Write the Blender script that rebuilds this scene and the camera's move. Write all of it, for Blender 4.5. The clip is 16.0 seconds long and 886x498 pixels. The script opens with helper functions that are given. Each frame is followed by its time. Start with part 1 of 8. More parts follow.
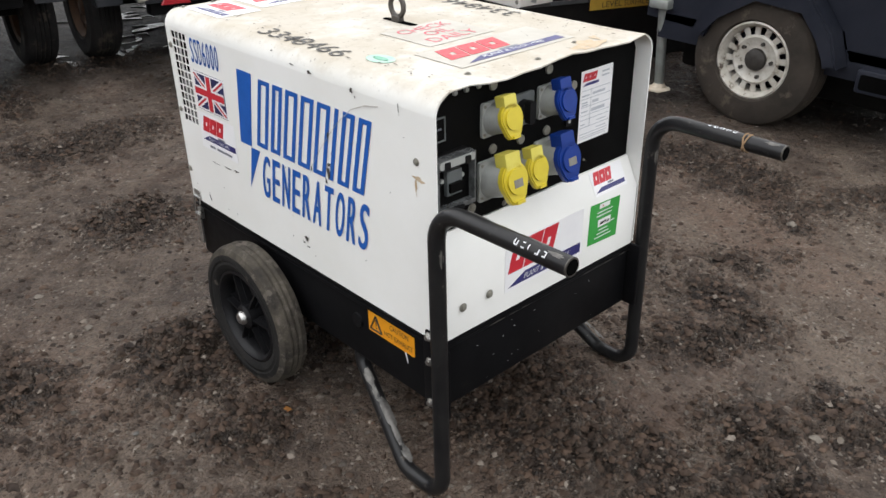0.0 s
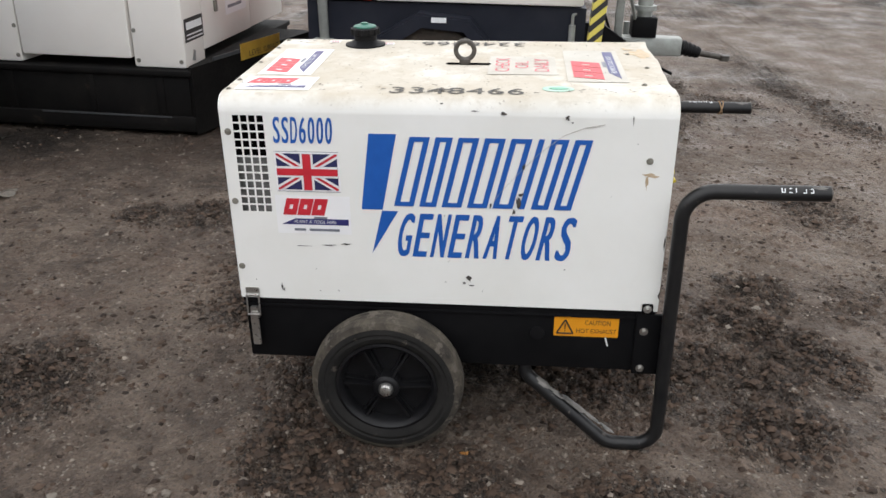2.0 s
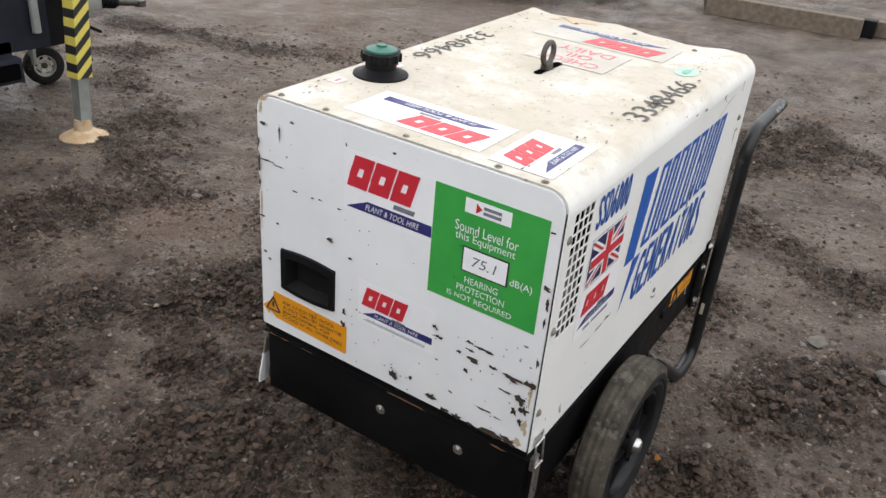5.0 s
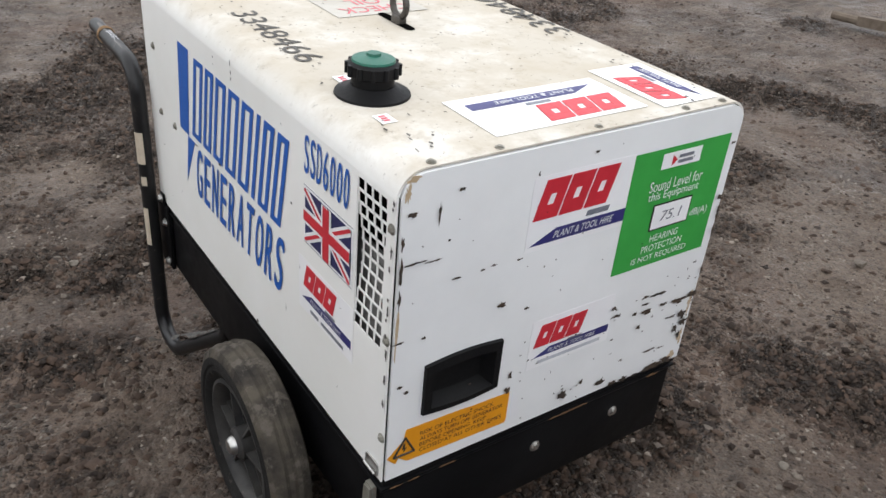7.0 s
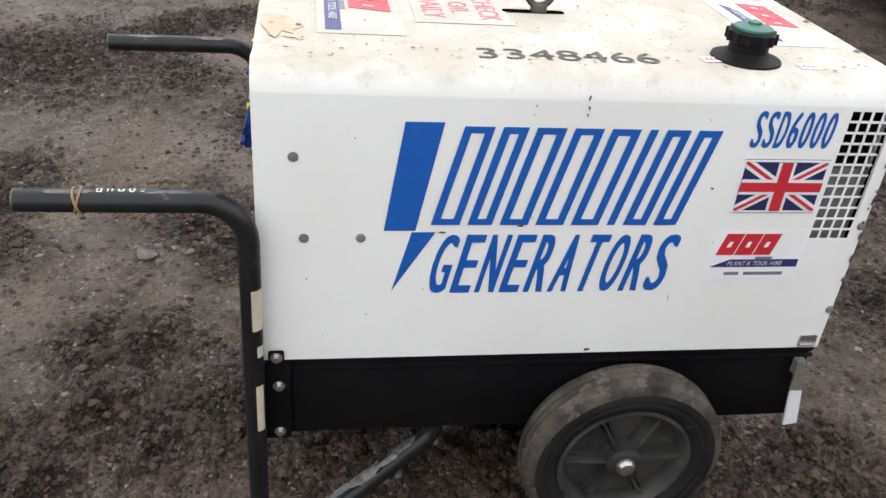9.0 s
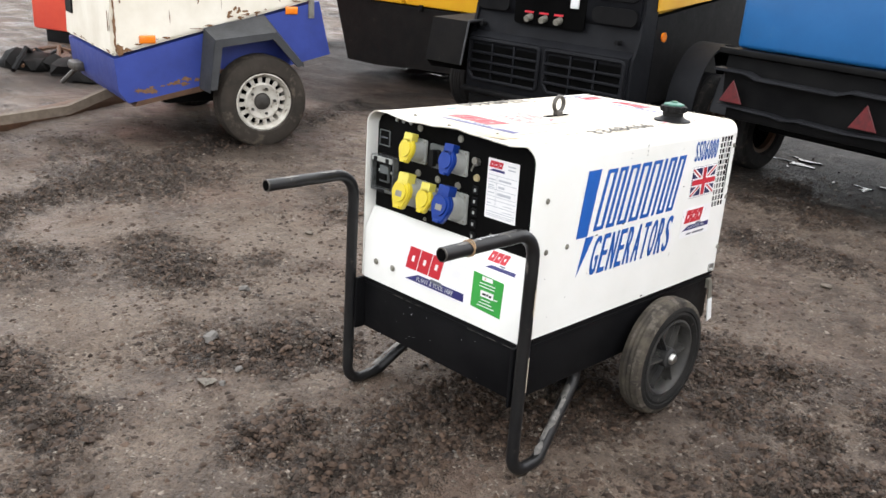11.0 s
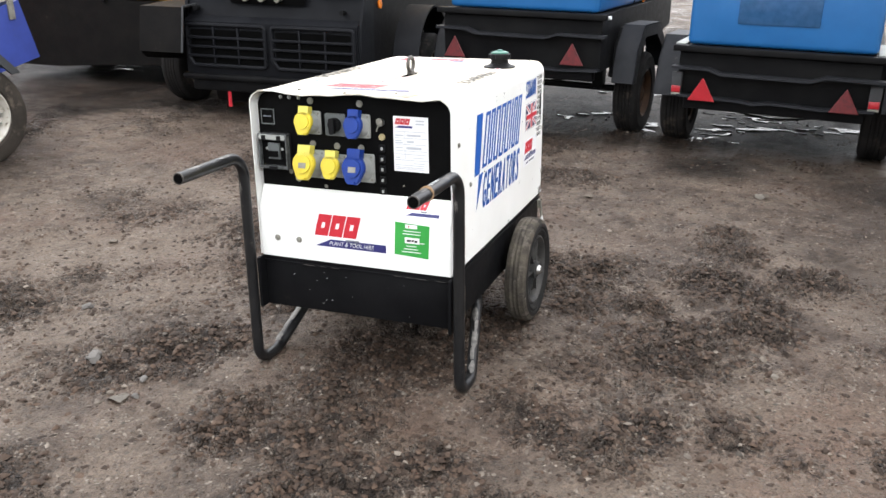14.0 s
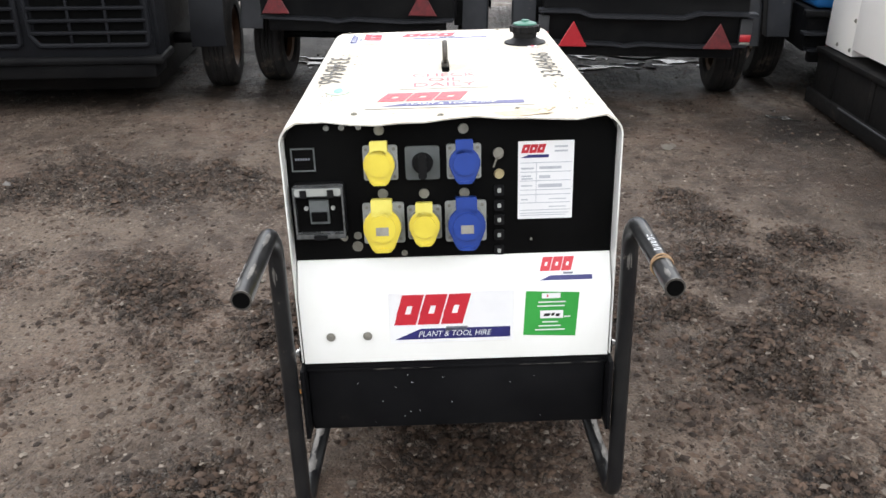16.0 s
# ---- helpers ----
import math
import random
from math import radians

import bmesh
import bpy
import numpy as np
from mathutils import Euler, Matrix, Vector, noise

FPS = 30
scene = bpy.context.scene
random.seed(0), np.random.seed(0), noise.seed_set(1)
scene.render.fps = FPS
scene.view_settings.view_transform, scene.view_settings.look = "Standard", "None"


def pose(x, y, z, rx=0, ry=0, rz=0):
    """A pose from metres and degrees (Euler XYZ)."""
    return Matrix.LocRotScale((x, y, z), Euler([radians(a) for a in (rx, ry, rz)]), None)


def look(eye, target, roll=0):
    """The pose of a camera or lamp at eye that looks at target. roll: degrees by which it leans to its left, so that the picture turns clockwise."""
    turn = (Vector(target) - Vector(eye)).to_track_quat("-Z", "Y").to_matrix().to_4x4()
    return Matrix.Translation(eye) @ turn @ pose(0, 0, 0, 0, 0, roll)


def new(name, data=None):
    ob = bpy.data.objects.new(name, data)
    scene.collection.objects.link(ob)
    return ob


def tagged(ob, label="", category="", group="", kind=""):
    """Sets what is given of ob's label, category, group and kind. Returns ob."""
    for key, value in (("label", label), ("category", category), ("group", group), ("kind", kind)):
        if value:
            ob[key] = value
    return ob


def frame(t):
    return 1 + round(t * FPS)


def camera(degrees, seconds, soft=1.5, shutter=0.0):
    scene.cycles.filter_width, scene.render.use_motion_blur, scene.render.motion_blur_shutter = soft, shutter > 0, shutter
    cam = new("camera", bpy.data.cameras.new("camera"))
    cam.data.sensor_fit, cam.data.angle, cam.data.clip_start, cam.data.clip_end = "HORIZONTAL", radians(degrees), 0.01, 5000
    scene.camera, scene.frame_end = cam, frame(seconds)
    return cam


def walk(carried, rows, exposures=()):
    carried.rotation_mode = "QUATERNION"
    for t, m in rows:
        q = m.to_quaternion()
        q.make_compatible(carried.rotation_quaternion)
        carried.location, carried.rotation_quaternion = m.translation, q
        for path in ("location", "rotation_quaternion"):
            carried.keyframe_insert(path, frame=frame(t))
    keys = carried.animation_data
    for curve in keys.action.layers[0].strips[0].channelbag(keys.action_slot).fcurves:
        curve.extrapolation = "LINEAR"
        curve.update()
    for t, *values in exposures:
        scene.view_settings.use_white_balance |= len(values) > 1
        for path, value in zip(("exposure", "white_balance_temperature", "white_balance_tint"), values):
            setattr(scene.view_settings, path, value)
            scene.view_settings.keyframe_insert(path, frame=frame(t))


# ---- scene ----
cam = camera(55.9, 16.0)
PATH = [
    (0, (-1.428, -1.616, 1.484), (-0.211, -0.333, 0.549), 1.51),
    (0.5, (-1.801, -1.313, 1.482), (-0.297, -0.325, 0.609), 0.56),
    (1, (-2.097, -0.931, 1.496), (-0.429, -0.214, 0.655), -1.42),
    (1.5, (-2.312, -0.467, 1.47), (-0.532, -0.072, 0.649), -0.58),
    (2, (-2.366, -0.087, 1.464), (-0.543, 0.06, 0.655), 1.19),
    (2.5, (-2.295, 0.208, 1.492), (-0.471, 0.126, 0.677), 2.36),
    (3, (-2.29, 0.453, 1.499), (-0.526, 0.048, 0.648), 3.29),
    (3.5, (-2.119, 0.814, 1.473), (-0.467, 0.119, 0.586), 2.1),
    (3.7, (-2.001, 1.011, 1.506), (-0.374, 0.251, 0.627), 1.8),
    (5.8, (-0.165, 1.949, 1.482), (0.037, 0.19, 0.552), 4.71),
    (6, (-0.01, 1.91, 1.45), (0.021, 0.141, 0.518), 4.05),
    (6.5, (0.459, 1.715, 1.441), (-0.068, 0.049, 0.468), 3.01),
    (7, (0.848, 1.484, 1.464), (-0.145, 0.079, 0.445), 2.72),
    (7.5, (1.075, 1.073, 1.502), (-0.192, 0.003, 0.384), 0.88),
    (8, (1.333, 0.685, 1.497), (-0.143, -0.035, 0.355), 1.58),
    (8.5, (1.471, 0.201, 1.497), (-0.169, -0.036, 0.377), 2.97),
    (9, (1.559, -0.379, 1.491), (-0.093, -0.095, 0.399), 3.94),
    (9.5, (1.604, -0.898, 1.49), (0.02, -0.226, 0.471), 4.01),
    (9.7, (1.604, -1.119, 1.484), (0.046, -0.302, 0.531), 5.12),
    (11.8, (1.986, -2.63, 1.55), (0.764, -1.196, 0.879), 0.93),
    (12, (2.14, -2.713, 1.547), (0.91, -1.282, 0.883), -0.48),
    (12.5, (2.271, -2.794, 1.55), (1.038, -1.362, 0.897), -2.78),
    (13, (2.134, -2.865, 1.554), (1.021, -1.334, 0.907), -2.9),
    (13.5, (1.706, -2.92, 1.514), (0.849, -1.239, 0.85), -0.95),
    (14, (1.194, -2.838, 1.494), (0.535, -1.089, 0.783), 0.59),
    (14.5, (0.681, -2.807, 1.491), (0.301, -0.984, 0.762), 0.19),
    (15, (0.35, -2.656, 1.493), (0.206, -0.804, 0.751), 0.22),
    (15.5, (0.128, -2.366, 1.506), (0.038, -0.528, 0.723), -0.02),
    (16, (-0.077, -2.148, 1.493), (-0.041, -0.337, 0.645), 0.22),
]
# stops, kelvin and tint: the phone brightens and cools its picture on the way
EXPOSURE = [(0, 1.5, 6400, 10), (2.5, 1.43, 6400, 10), (3.5, 1.4, 6420, 10), (6, 1.5, 6350, 10), (7, 1.4, 6300, 10), (8, 1.3, 6250, 10), (8.5, 1.48, 6250, 10), (9, 1.54, 6250, 10), (9.7, 1.8, 6350, 10), (12, 2.1, 6430, 10), (13.5, 2.14, 6330, 10), (14.5, 2.36, 6360, 10), (15.5, 2.14, 6360, 10), (16, 2.0, 6360, 10)]
walk(cam, [(t, look(eye, target, roll)) for t, eye, target, roll in PATH], exposures=EXPOSURE)

# ---- light: an overcast sky, one wide weak sun ----
world = bpy.data.worlds.new("overcast")
scene.world = world
world.use_nodes = True
_t = world.node_tree
_sky = _t.nodes.new("ShaderNodeTexSky")
_sky.sky_type, _sky.sun_disc = "NISHITA", False
_sky.sun_elevation, _sky.sun_rotation = radians(66), radians(297)
_sky.air_density, _sky.dust_density = 1.0, 0.4
_hsv = _t.nodes.new("ShaderNodeHueSaturation")
_hsv.inputs["Saturation"].default_value = 0.15
_bg = _t.nodes["Background"]
_bg.inputs["Strength"].default_value = 0.07
_t.links.new(_sky.outputs[0], _hsv.inputs["Color"])
_t.links.new(_hsv.outputs[0], _bg.inputs["Color"])
_sun = bpy.data.lights.new("sun", "SUN")
_sun.energy, _sun.angle, _sun.color = 1.5, radians(148), (1.0, 0.985, 0.97)
SUN = new("sun", _sun)
SUN.matrix_world = look((0.9, 0.5, 9), (0, 0, 0))


# ---- materials ----
def surface(name, a, b, scale=6.0, rough=0.5, metal=0.0, bump=0.0, bump_scale=60.0, dirt=None, rough_var=0.12, spec=0.5, coat=0.0):
    """Two tones mixed by a broad noise, an optional third tone as sharp-edged dirt (tone, amount, scale), uneven gloss, fine relief."""
    m = bpy.data.materials.new(name)
    m.use_nodes = True
    nt = m.node_tree
    p = nt.nodes["Principled BSDF"]
    tc = nt.nodes.new("ShaderNodeTexCoord")

    def noise_node(sc, detail=6.0, r=0.6):
        n = nt.nodes.new("ShaderNodeTexNoise")
        n.inputs["Scale"].default_value, n.inputs["Detail"].default_value, n.inputs["Roughness"].default_value = sc, detail, r
        nt.links.new(tc.outputs["Object"], n.inputs["Vector"])
        return n

    def ramp(src, lo, hi):
        r = nt.nodes.new("ShaderNodeMapRange")
        r.inputs["From Min"].default_value, r.inputs["From Max"].default_value = lo, hi
        nt.links.new(src, r.inputs["Value"])
        return r.outputs["Result"]

    def mix(fac, x, y):
        n = nt.nodes.new("ShaderNodeMix")
        n.data_type = "RGBA"
        nt.links.new(fac, n.inputs["Factor"])
        for key, v in (("A", x), ("B", y)):
            sock = [i for i in n.inputs if i.name == key and i.type == "RGBA"][0]
            if isinstance(v, tuple):
                sock.default_value = (*v, 1)
            else:
                nt.links.new(v, sock)
        return [o for o in n.outputs if o.type == "RGBA"][0]

    n1 = noise_node(scale)
    col = mix(ramp(n1.outputs["Fac"], 0.35, 0.65), a, b)
    if dirt:
        tone, amount, dscale = dirt
        n2 = noise_node(dscale, 8.0, 0.7)
        col = mix(ramp(n2.outputs["Fac"], 0.72 - amount * 0.4, 0.80 - amount * 0.4), col, tone)
    nt.links.new(col, p.inputs["Base Color"])
    n3 = noise_node(scale * 5)
    rr = nt.nodes.new("ShaderNodeMapRange")
    rr.inputs["To Min"].default_value, rr.inputs["To Max"].default_value = max(0.03, rough - rough_var), min(1.0, rough + rough_var)
    nt.links.new(n3.outputs["Fac"], rr.inputs["Value"])
    nt.links.new(rr.outputs["Result"], p.inputs["Roughness"])
    p.inputs["Metallic"].default_value = metal
    p.inputs["Specular IOR Level"].default_value = spec
    p.inputs["Coat Weight"].default_value = coat
    if bump:
        n4 = noise_node(bump_scale)
        bn = nt.nodes.new("ShaderNodeBump")
        bn.inputs["Strength"].default_value, bn.inputs["Distance"].default_value = bump, 0.01
        nt.links.new(n4.outputs["Fac"], bn.inputs["Height"])
        nt.links.new(bn.outputs[0], p.inputs["Normal"])
    return m


def striped(name, a, b, pitch, tilt):
    """Diagonal warning stripes of two paints."""
    m = surface(name, a, a, rough=0.5)
    nt = m.node_tree
    p = nt.nodes["Principled BSDF"]
    tc = nt.nodes.new("ShaderNodeTexCoord")
    dot = nt.nodes.new("ShaderNodeVectorMath")
    dot.operation = "DOT_PRODUCT"
    dot.inputs[1].default_value = (0, tilt / pitch, 1 / pitch)
    nt.links.new(tc.outputs["Object"], dot.inputs[0])
    fr = nt.nodes.new("ShaderNodeMath")
    fr.operation = "FRACT"
    nt.links.new(dot.outputs["Value"], fr.inputs[0])
    gt = nt.nodes.new("ShaderNodeMath")
    gt.operation = "GREATER_THAN"
    gt.inputs[1].default_value = 0.5
    nt.links.new(fr.outputs[0], gt.inputs[0])
    mx = nt.nodes.new("ShaderNodeMix")
    mx.data_type = "RGBA"
    nt.links.new(gt.outputs[0], mx.inputs["Factor"])
    socks = [i for i in mx.inputs if i.type == "RGBA"]
    socks[0].default_value, socks[1].default_value = (*a, 1), (*b, 1)
    nt.links.new([o for o in mx.outputs if o.type == "RGBA"][0], p.inputs["Base Color"])
    return m


def canopy_paint():
    """White enamel; the roof carries tan and grey grime, worn through in places."""
    m = surface("white_enamel", (0.79, 0.79, 0.765), (0.74, 0.74, 0.705), 3.0, 0.34, bump=0.05, bump_scale=9.0, coat=0.0, spec=0.4)
    nt = m.node_tree
    p = nt.nodes["Principled BSDF"]
    base = p.inputs["Base Color"].links[0].from_socket
    tc = nt.nodes.new("ShaderNodeTexCoord")
    sep = nt.nodes.new("ShaderNodeSeparateXYZ")
    nt.links.new(tc.outputs["Object"], sep.inputs[0])
    roof = nt.nodes.new("ShaderNodeMapRange")
    roof.inputs["From Min"].default_value, roof.inputs["From Max"].default_value = 0.930, 0.966
    nt.links.new(sep.outputs["Z"], roof.inputs["Value"])
    for sc, lo, hi, tone, amount in ((3.2, 0.24, 0.52, (0.44, 0.40, 0.33), 0.9), (9.0, 0.44, 0.68, (0.40, 0.345, 0.26), 0.6), (24.0, 0.54, 0.68, (0.32, 0.27, 0.20), 0.45), (80.0, 0.62, 0.66, (0.12, 0.10, 0.08), 0.7)):
        n = nt.nodes.new("ShaderNodeTexNoise")
        n.inputs["Scale"].default_value, n.inputs["Detail"].default_value, n.inputs["Roughness"].default_value = sc, 9.0, 0.68
        nt.links.new(tc.outputs["Object"], n.inputs["Vector"])
        r = nt.nodes.new("ShaderNodeMapRange")
        r.inputs["From Min"].default_value, r.inputs["From Max"].default_value, r.inputs["To Max"].default_value = lo, hi, amount
        nt.links.new(n.outputs["Fac"], r.inputs["Value"])
        f = nt.nodes.new("ShaderNodeMath")
        f.operation = "MULTIPLY"
        nt.links.new(r.outputs["Result"], f.inputs[0])
        nt.links.new(roof.outputs["Result"], f.inputs[1])
        mx = nt.nodes.new("ShaderNodeMix")
        mx.data_type = "RGBA"
        socks = [i for i in mx.inputs if i.type == "RGBA"]
        nt.links.new(f.outputs[0], mx.inputs["Factor"])
        nt.links.new(base, socks[0])
        socks[1].default_value = (*tone, 1)
        base = [o for o in mx.outputs if o.type == "RGBA"][0]
    nt.links.new(base, p.inputs["Base Color"])
    # the grime on the roof is matt
    gloss = p.inputs["Roughness"].links[0].from_socket
    matt = nt.nodes.new("ShaderNodeMix")
    nt.links.new(roof.outputs["Result"], matt.inputs["Factor"])
    nt.links.new(gloss, matt.inputs["A"])
    matt.inputs["B"].default_value = 0.85
    nt.links.new(matt.outputs["Result"], p.inputs["Roughness"])
    return m


WHITE = canopy_paint()
PANEL_WHITE = surface("white_panel", (0.78, 0.79, 0.79), (0.72, 0.73, 0.73), 4.0, 0.36, bump=0.04, bump_scale=8.0, dirt=((0.55, 0.50, 0.42), 0.05, 14.0), coat=0.15)
BLACK = surface("black_paint", (0.0048, 0.0048, 0.0054), (0.0082, 0.0082, 0.0088), 5.0, 0.40, bump=0.05, bump_scale=40.0, dirt=((0.022, 0.019, 0.016), 0.13, 11.0), spec=0.05)
FASCIA = surface("black_fascia", (0.003, 0.003, 0.003), (0.005, 0.005, 0.005), 8.0, 0.5, spec=0.03)
PLASTIC = surface("black_plastic", (0.006, 0.006, 0.007), (0.010, 0.010, 0.010), 9.0, 0.5, bump=0.08, bump_scale=120.0, spec=0.12)
TUBE = surface("tube_paint", (0.008, 0.008, 0.009), (0.015, 0.015, 0.015), 14.0, 0.33, dirt=((0.085, 0.075, 0.066), 0.24, 26.0), spec=0.3)
RUBBER = surface("tyre_rubber", (0.012, 0.0118, 0.0115), (0.021, 0.020, 0.019), 12.0, 0.8, bump=0.25, bump_scale=70.0, dirt=((0.085, 0.074, 0.062), 0.28, 22.0), spec=0.12)
TREAD_MUD = surface("muddy_tread", (0.085, 0.074, 0.058), (0.030, 0.027, 0.024), 16.0, 0.9, bump=0.5, bump_scale=50.0, dirt=((0.105, 0.092, 0.077), 0.48, 26.0), spec=0.15)
RUBBER_FAR = surface("old_tyre_rubber", (0.012, 0.0115, 0.0115), (0.022, 0.020, 0.019), 8.0, 0.85, bump=0.3, bump_scale=50.0, dirt=((0.060, 0.050, 0.040), 0.36, 7.0), spec=0.15)
SCUFF_GLINT = surface("rubbed_paint_glint", (0.15, 0.142, 0.13), (0.055, 0.052, 0.048), 50.0, 0.45, 0.3, dirt=((0.012, 0.012, 0.012), 0.3, 40.0))
RIM_DARK = surface("dark_rim_plastic", (0.006, 0.006, 0.007), (0.012, 0.012, 0.013), 9.0, 0.4, bump=0.1, bump_scale=90.0, dirt=((0.055, 0.052, 0.048), 0.16, 20.0), spec=0.2)
RIM_PLASTIC = surface("rim_plastic", (0.026, 0.026, 0.0265), (0.070, 0.067, 0.062), 9.0, 0.5, bump=0.1, bump_scale=90.0, dirt=((0.12, 0.112, 0.10), 0.24, 14.0), spec=0.15)
CHROME = surface("bright_steel", (0.55, 0.55, 0.53), (0.42, 0.41, 0.39), 20.0, 0.3, 0.9, bump=0.1)
GALV = surface("galvanised_steel", (0.36, 0.38, 0.36), (0.28, 0.29, 0.27), 12.0, 0.5, 0.55, bump=0.1, dirt=((0.20, 0.16, 0.12), 0.12, 14.0))
DULL = surface("dull_metal", (0.30, 0.29, 0.25), (0.20, 0.19, 0.16), 30.0, 0.55, 0.5)
DULL_DARK = surface("greased_hub", (0.05, 0.045, 0.04), (0.03, 0.026, 0.022), 30.0, 0.6, 0.3)
# for holes, gaps and hidden backs: their shade is in the colour
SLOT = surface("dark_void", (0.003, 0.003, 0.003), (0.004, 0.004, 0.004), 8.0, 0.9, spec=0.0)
INNER = surface("grey_lining", (0.20, 0.20, 0.19), (0.12, 0.12, 0.115), 30.0, 0.8)
BLUE_PRINT = surface("blue_print", (0.008, 0.085, 0.36), (0.011, 0.095, 0.40), 30.0, 0.42, dirt=((0.70, 0.70, 0.68), 0.03, 45.0))
RED_PRINT = surface("red_print", (0.47, 0.020, 0.034), (0.55, 0.027, 0.042), 20.0, 0.4, dirt=((0.75, 0.72, 0.70), 0.05, 30.0))
NAVY = surface("navy_print", (0.022, 0.022, 0.12), (0.03, 0.03, 0.15), 20.0, 0.4, dirt=((0.6, 0.6, 0.65), 0.03, 40.0))
STICKER = surface("white_vinyl", (0.81, 0.81, 0.81), (0.77, 0.77, 0.78), 12.0, 0.4, dirt=((0.62, 0.58, 0.52), 0.05, 18.0))
GREY_PRINT = surface("grey_print", (0.12, 0.13, 0.16), (0.20, 0.21, 0.24), 40.0, 0.5)
GREEN = surface("green_vinyl", (0.035, 0.30, 0.05), (0.045, 0.34, 0.06), 10.0, 0.42)
PALE = surface("pale_print", (0.72, 0.74, 0.74), (0.66, 0.68, 0.68), 40.0, 0.5)
ORANGE = surface("orange_vinyl", (0.72, 0.30, 0.008), (0.66, 0.26, 0.008), 14.0, 0.45, dirt=((0.30, 0.15, 0.03), 0.06, 30.0))
INK = surface("black_ink", (0.015, 0.014, 0.013), (0.03, 0.028, 0.025), 60.0, 0.6)
STENCIL = surface("stencil_paint", (0.035, 0.033, 0.03), (0.10, 0.095, 0.085), 40.0, 0.7, dirt=((0.45, 0.41, 0.34), 0.14, 60.0))
RED_INK = surface("faded_red_ink", (0.55, 0.09, 0.12), (0.62, 0.20, 0.22), 40.0, 0.6, dirt=((0.6, 0.55, 0.5), 0.12, 50.0))
AQUA = surface("faded_green_vinyl", (0.30, 0.52, 0.42), (0.42, 0.52, 0.44), 40.0, 0.6)
YELLOW = surface("yellow_plastic", (0.58, 0.47, 0.030), (0.52, 0.41, 0.025), 20.0, 0.38, dirt=((0.5, 0.42, 0.12), 0.06, 40.0))
BLUE_PL = surface("blue_plastic", (0.004, 0.026, 0.175), (0.006, 0.032, 0.205), 20.0, 0.40, spec=0.3)
GREY_PL = surface("grey_plastic", (0.36, 0.37, 0.35), (0.28, 0.29, 0.27), 18.0, 0.42, dirt=((0.28, 0.26, 0.22), 0.08, 30.0))
YELLOW_HINGE = surface("faded_yellow_plastic", (0.62, 0.55, 0.10), (0.56, 0.48, 0.07), 20.0, 0.45)
DARK_GREY_PL = surface("dark_grey_plastic", (0.12, 0.13, 0.13), (0.09, 0.10, 0.10), 18.0, 0.45)
TEAL = surface("teal_plastic", (0.010, 0.10, 0.065), (0.012, 0.12, 0.08), 20.0, 0.4)
RUST = surface("rusted_chip", (0.022, 0.018, 0.015), (0.060, 0.038, 0.022), 60.0, 0.85, bump=0.3, bump_scale=200.0)
BARE = surface("bare_chip", (0.035, 0.033, 0.032), (0.075, 0.065, 0.055), 60.0, 0.7)
CREAM = surface("cream_undercoat", (0.55, 0.48, 0.38), (0.46, 0.39, 0.30), 40.0, 0.6)
TAN_STAIN = surface("tan_stain", (0.50, 0.40, 0.28), (0.42, 0.32, 0.20), 40.0, 0.6)
MARKER = surface("white_marker", (0.72, 0.73, 0.75), (0.6, 0.62, 0.64), 60.0, 0.6)
SKY_BLUE = surface("blue_body_paint", (0.013, 0.105, 0.29), (0.018, 0.125, 0.34), 3.0, 0.35, bump=0.06, bump_scale=5.0, dirt=((0.06, 0.14, 0.26), 0.15, 4.0), coat=0.2)
ROYAL = surface("royal_blue_paint", (0.018, 0.035, 0.20), (0.026, 0.05, 0.26), 4.0, 0.5, bump=0.1, bump_scale=12.0, dirt=((0.045, 0.035, 0.035), 0.17, 7.0))
AMBER_BODY = surface("amber_body_paint", (0.68, 0.34, 0.012), (0.74, 0.40, 0.015), 3.0, 0.38, dirt=((0.35, 0.20, 0.05), 0.07, 7.0), coat=0.2)
OFF_WHITE = surface("weathered_white_paint", (0.74, 0.70, 0.61), (0.62, 0.57, 0.47), 3.0, 0.5, bump=0.08, bump_scale=7.0, dirt=((0.38, 0.25, 0.14), 0.11, 7.0))
BODY_WHITE = surface("cream_white_paint", (0.80, 0.77, 0.72), (0.76, 0.73, 0.68), 2.0, 0.4, dirt=((0.45, 0.40, 0.33), 0.05, 9.0))
CHASSIS = surface("chassis_black", (0.0058, 0.0058, 0.0064), (0.011, 0.011, 0.0112), 4.0, 0.5, bump=0.08, bump_scale=30.0, dirt=((0.026, 0.023, 0.020), 0.15, 6.0), spec=0.06)
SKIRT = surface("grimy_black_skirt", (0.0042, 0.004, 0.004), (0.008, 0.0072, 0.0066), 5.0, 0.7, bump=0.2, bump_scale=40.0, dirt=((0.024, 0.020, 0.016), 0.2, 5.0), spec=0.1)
MOULDED = surface("moulded_plastic", (0.0066, 0.007, 0.0085), (0.0105, 0.0112, 0.0133), 5.0, 0.5, bump=0.08, bump_scale=60.0, dirt=((0.032, 0.030, 0.028), 0.12, 7.0), spec=0.1)
FENDER = surface("fender_plastic", (0.013, 0.014, 0.017), (0.022, 0.023, 0.026), 5.0, 0.5, dirt=((0.055, 0.052, 0.049), 0.17, 8.0), spec=0.15)
SLATE = surface("slate_blue_paint", (0.012, 0.014, 0.021), (0.020, 0.022, 0.030), 4.0, 0.45, bump=0.05, dirt=((0.06, 0.06, 0.06), 0.12, 9.0), spec=0.15)
RED_BODY = surface("red_body_paint", (0.55, 0.05, 0.03), (0.62, 0.07, 0.035), 3.0, 0.45, dirt=((0.25, 0.05, 0.03), 0.1, 6.0))
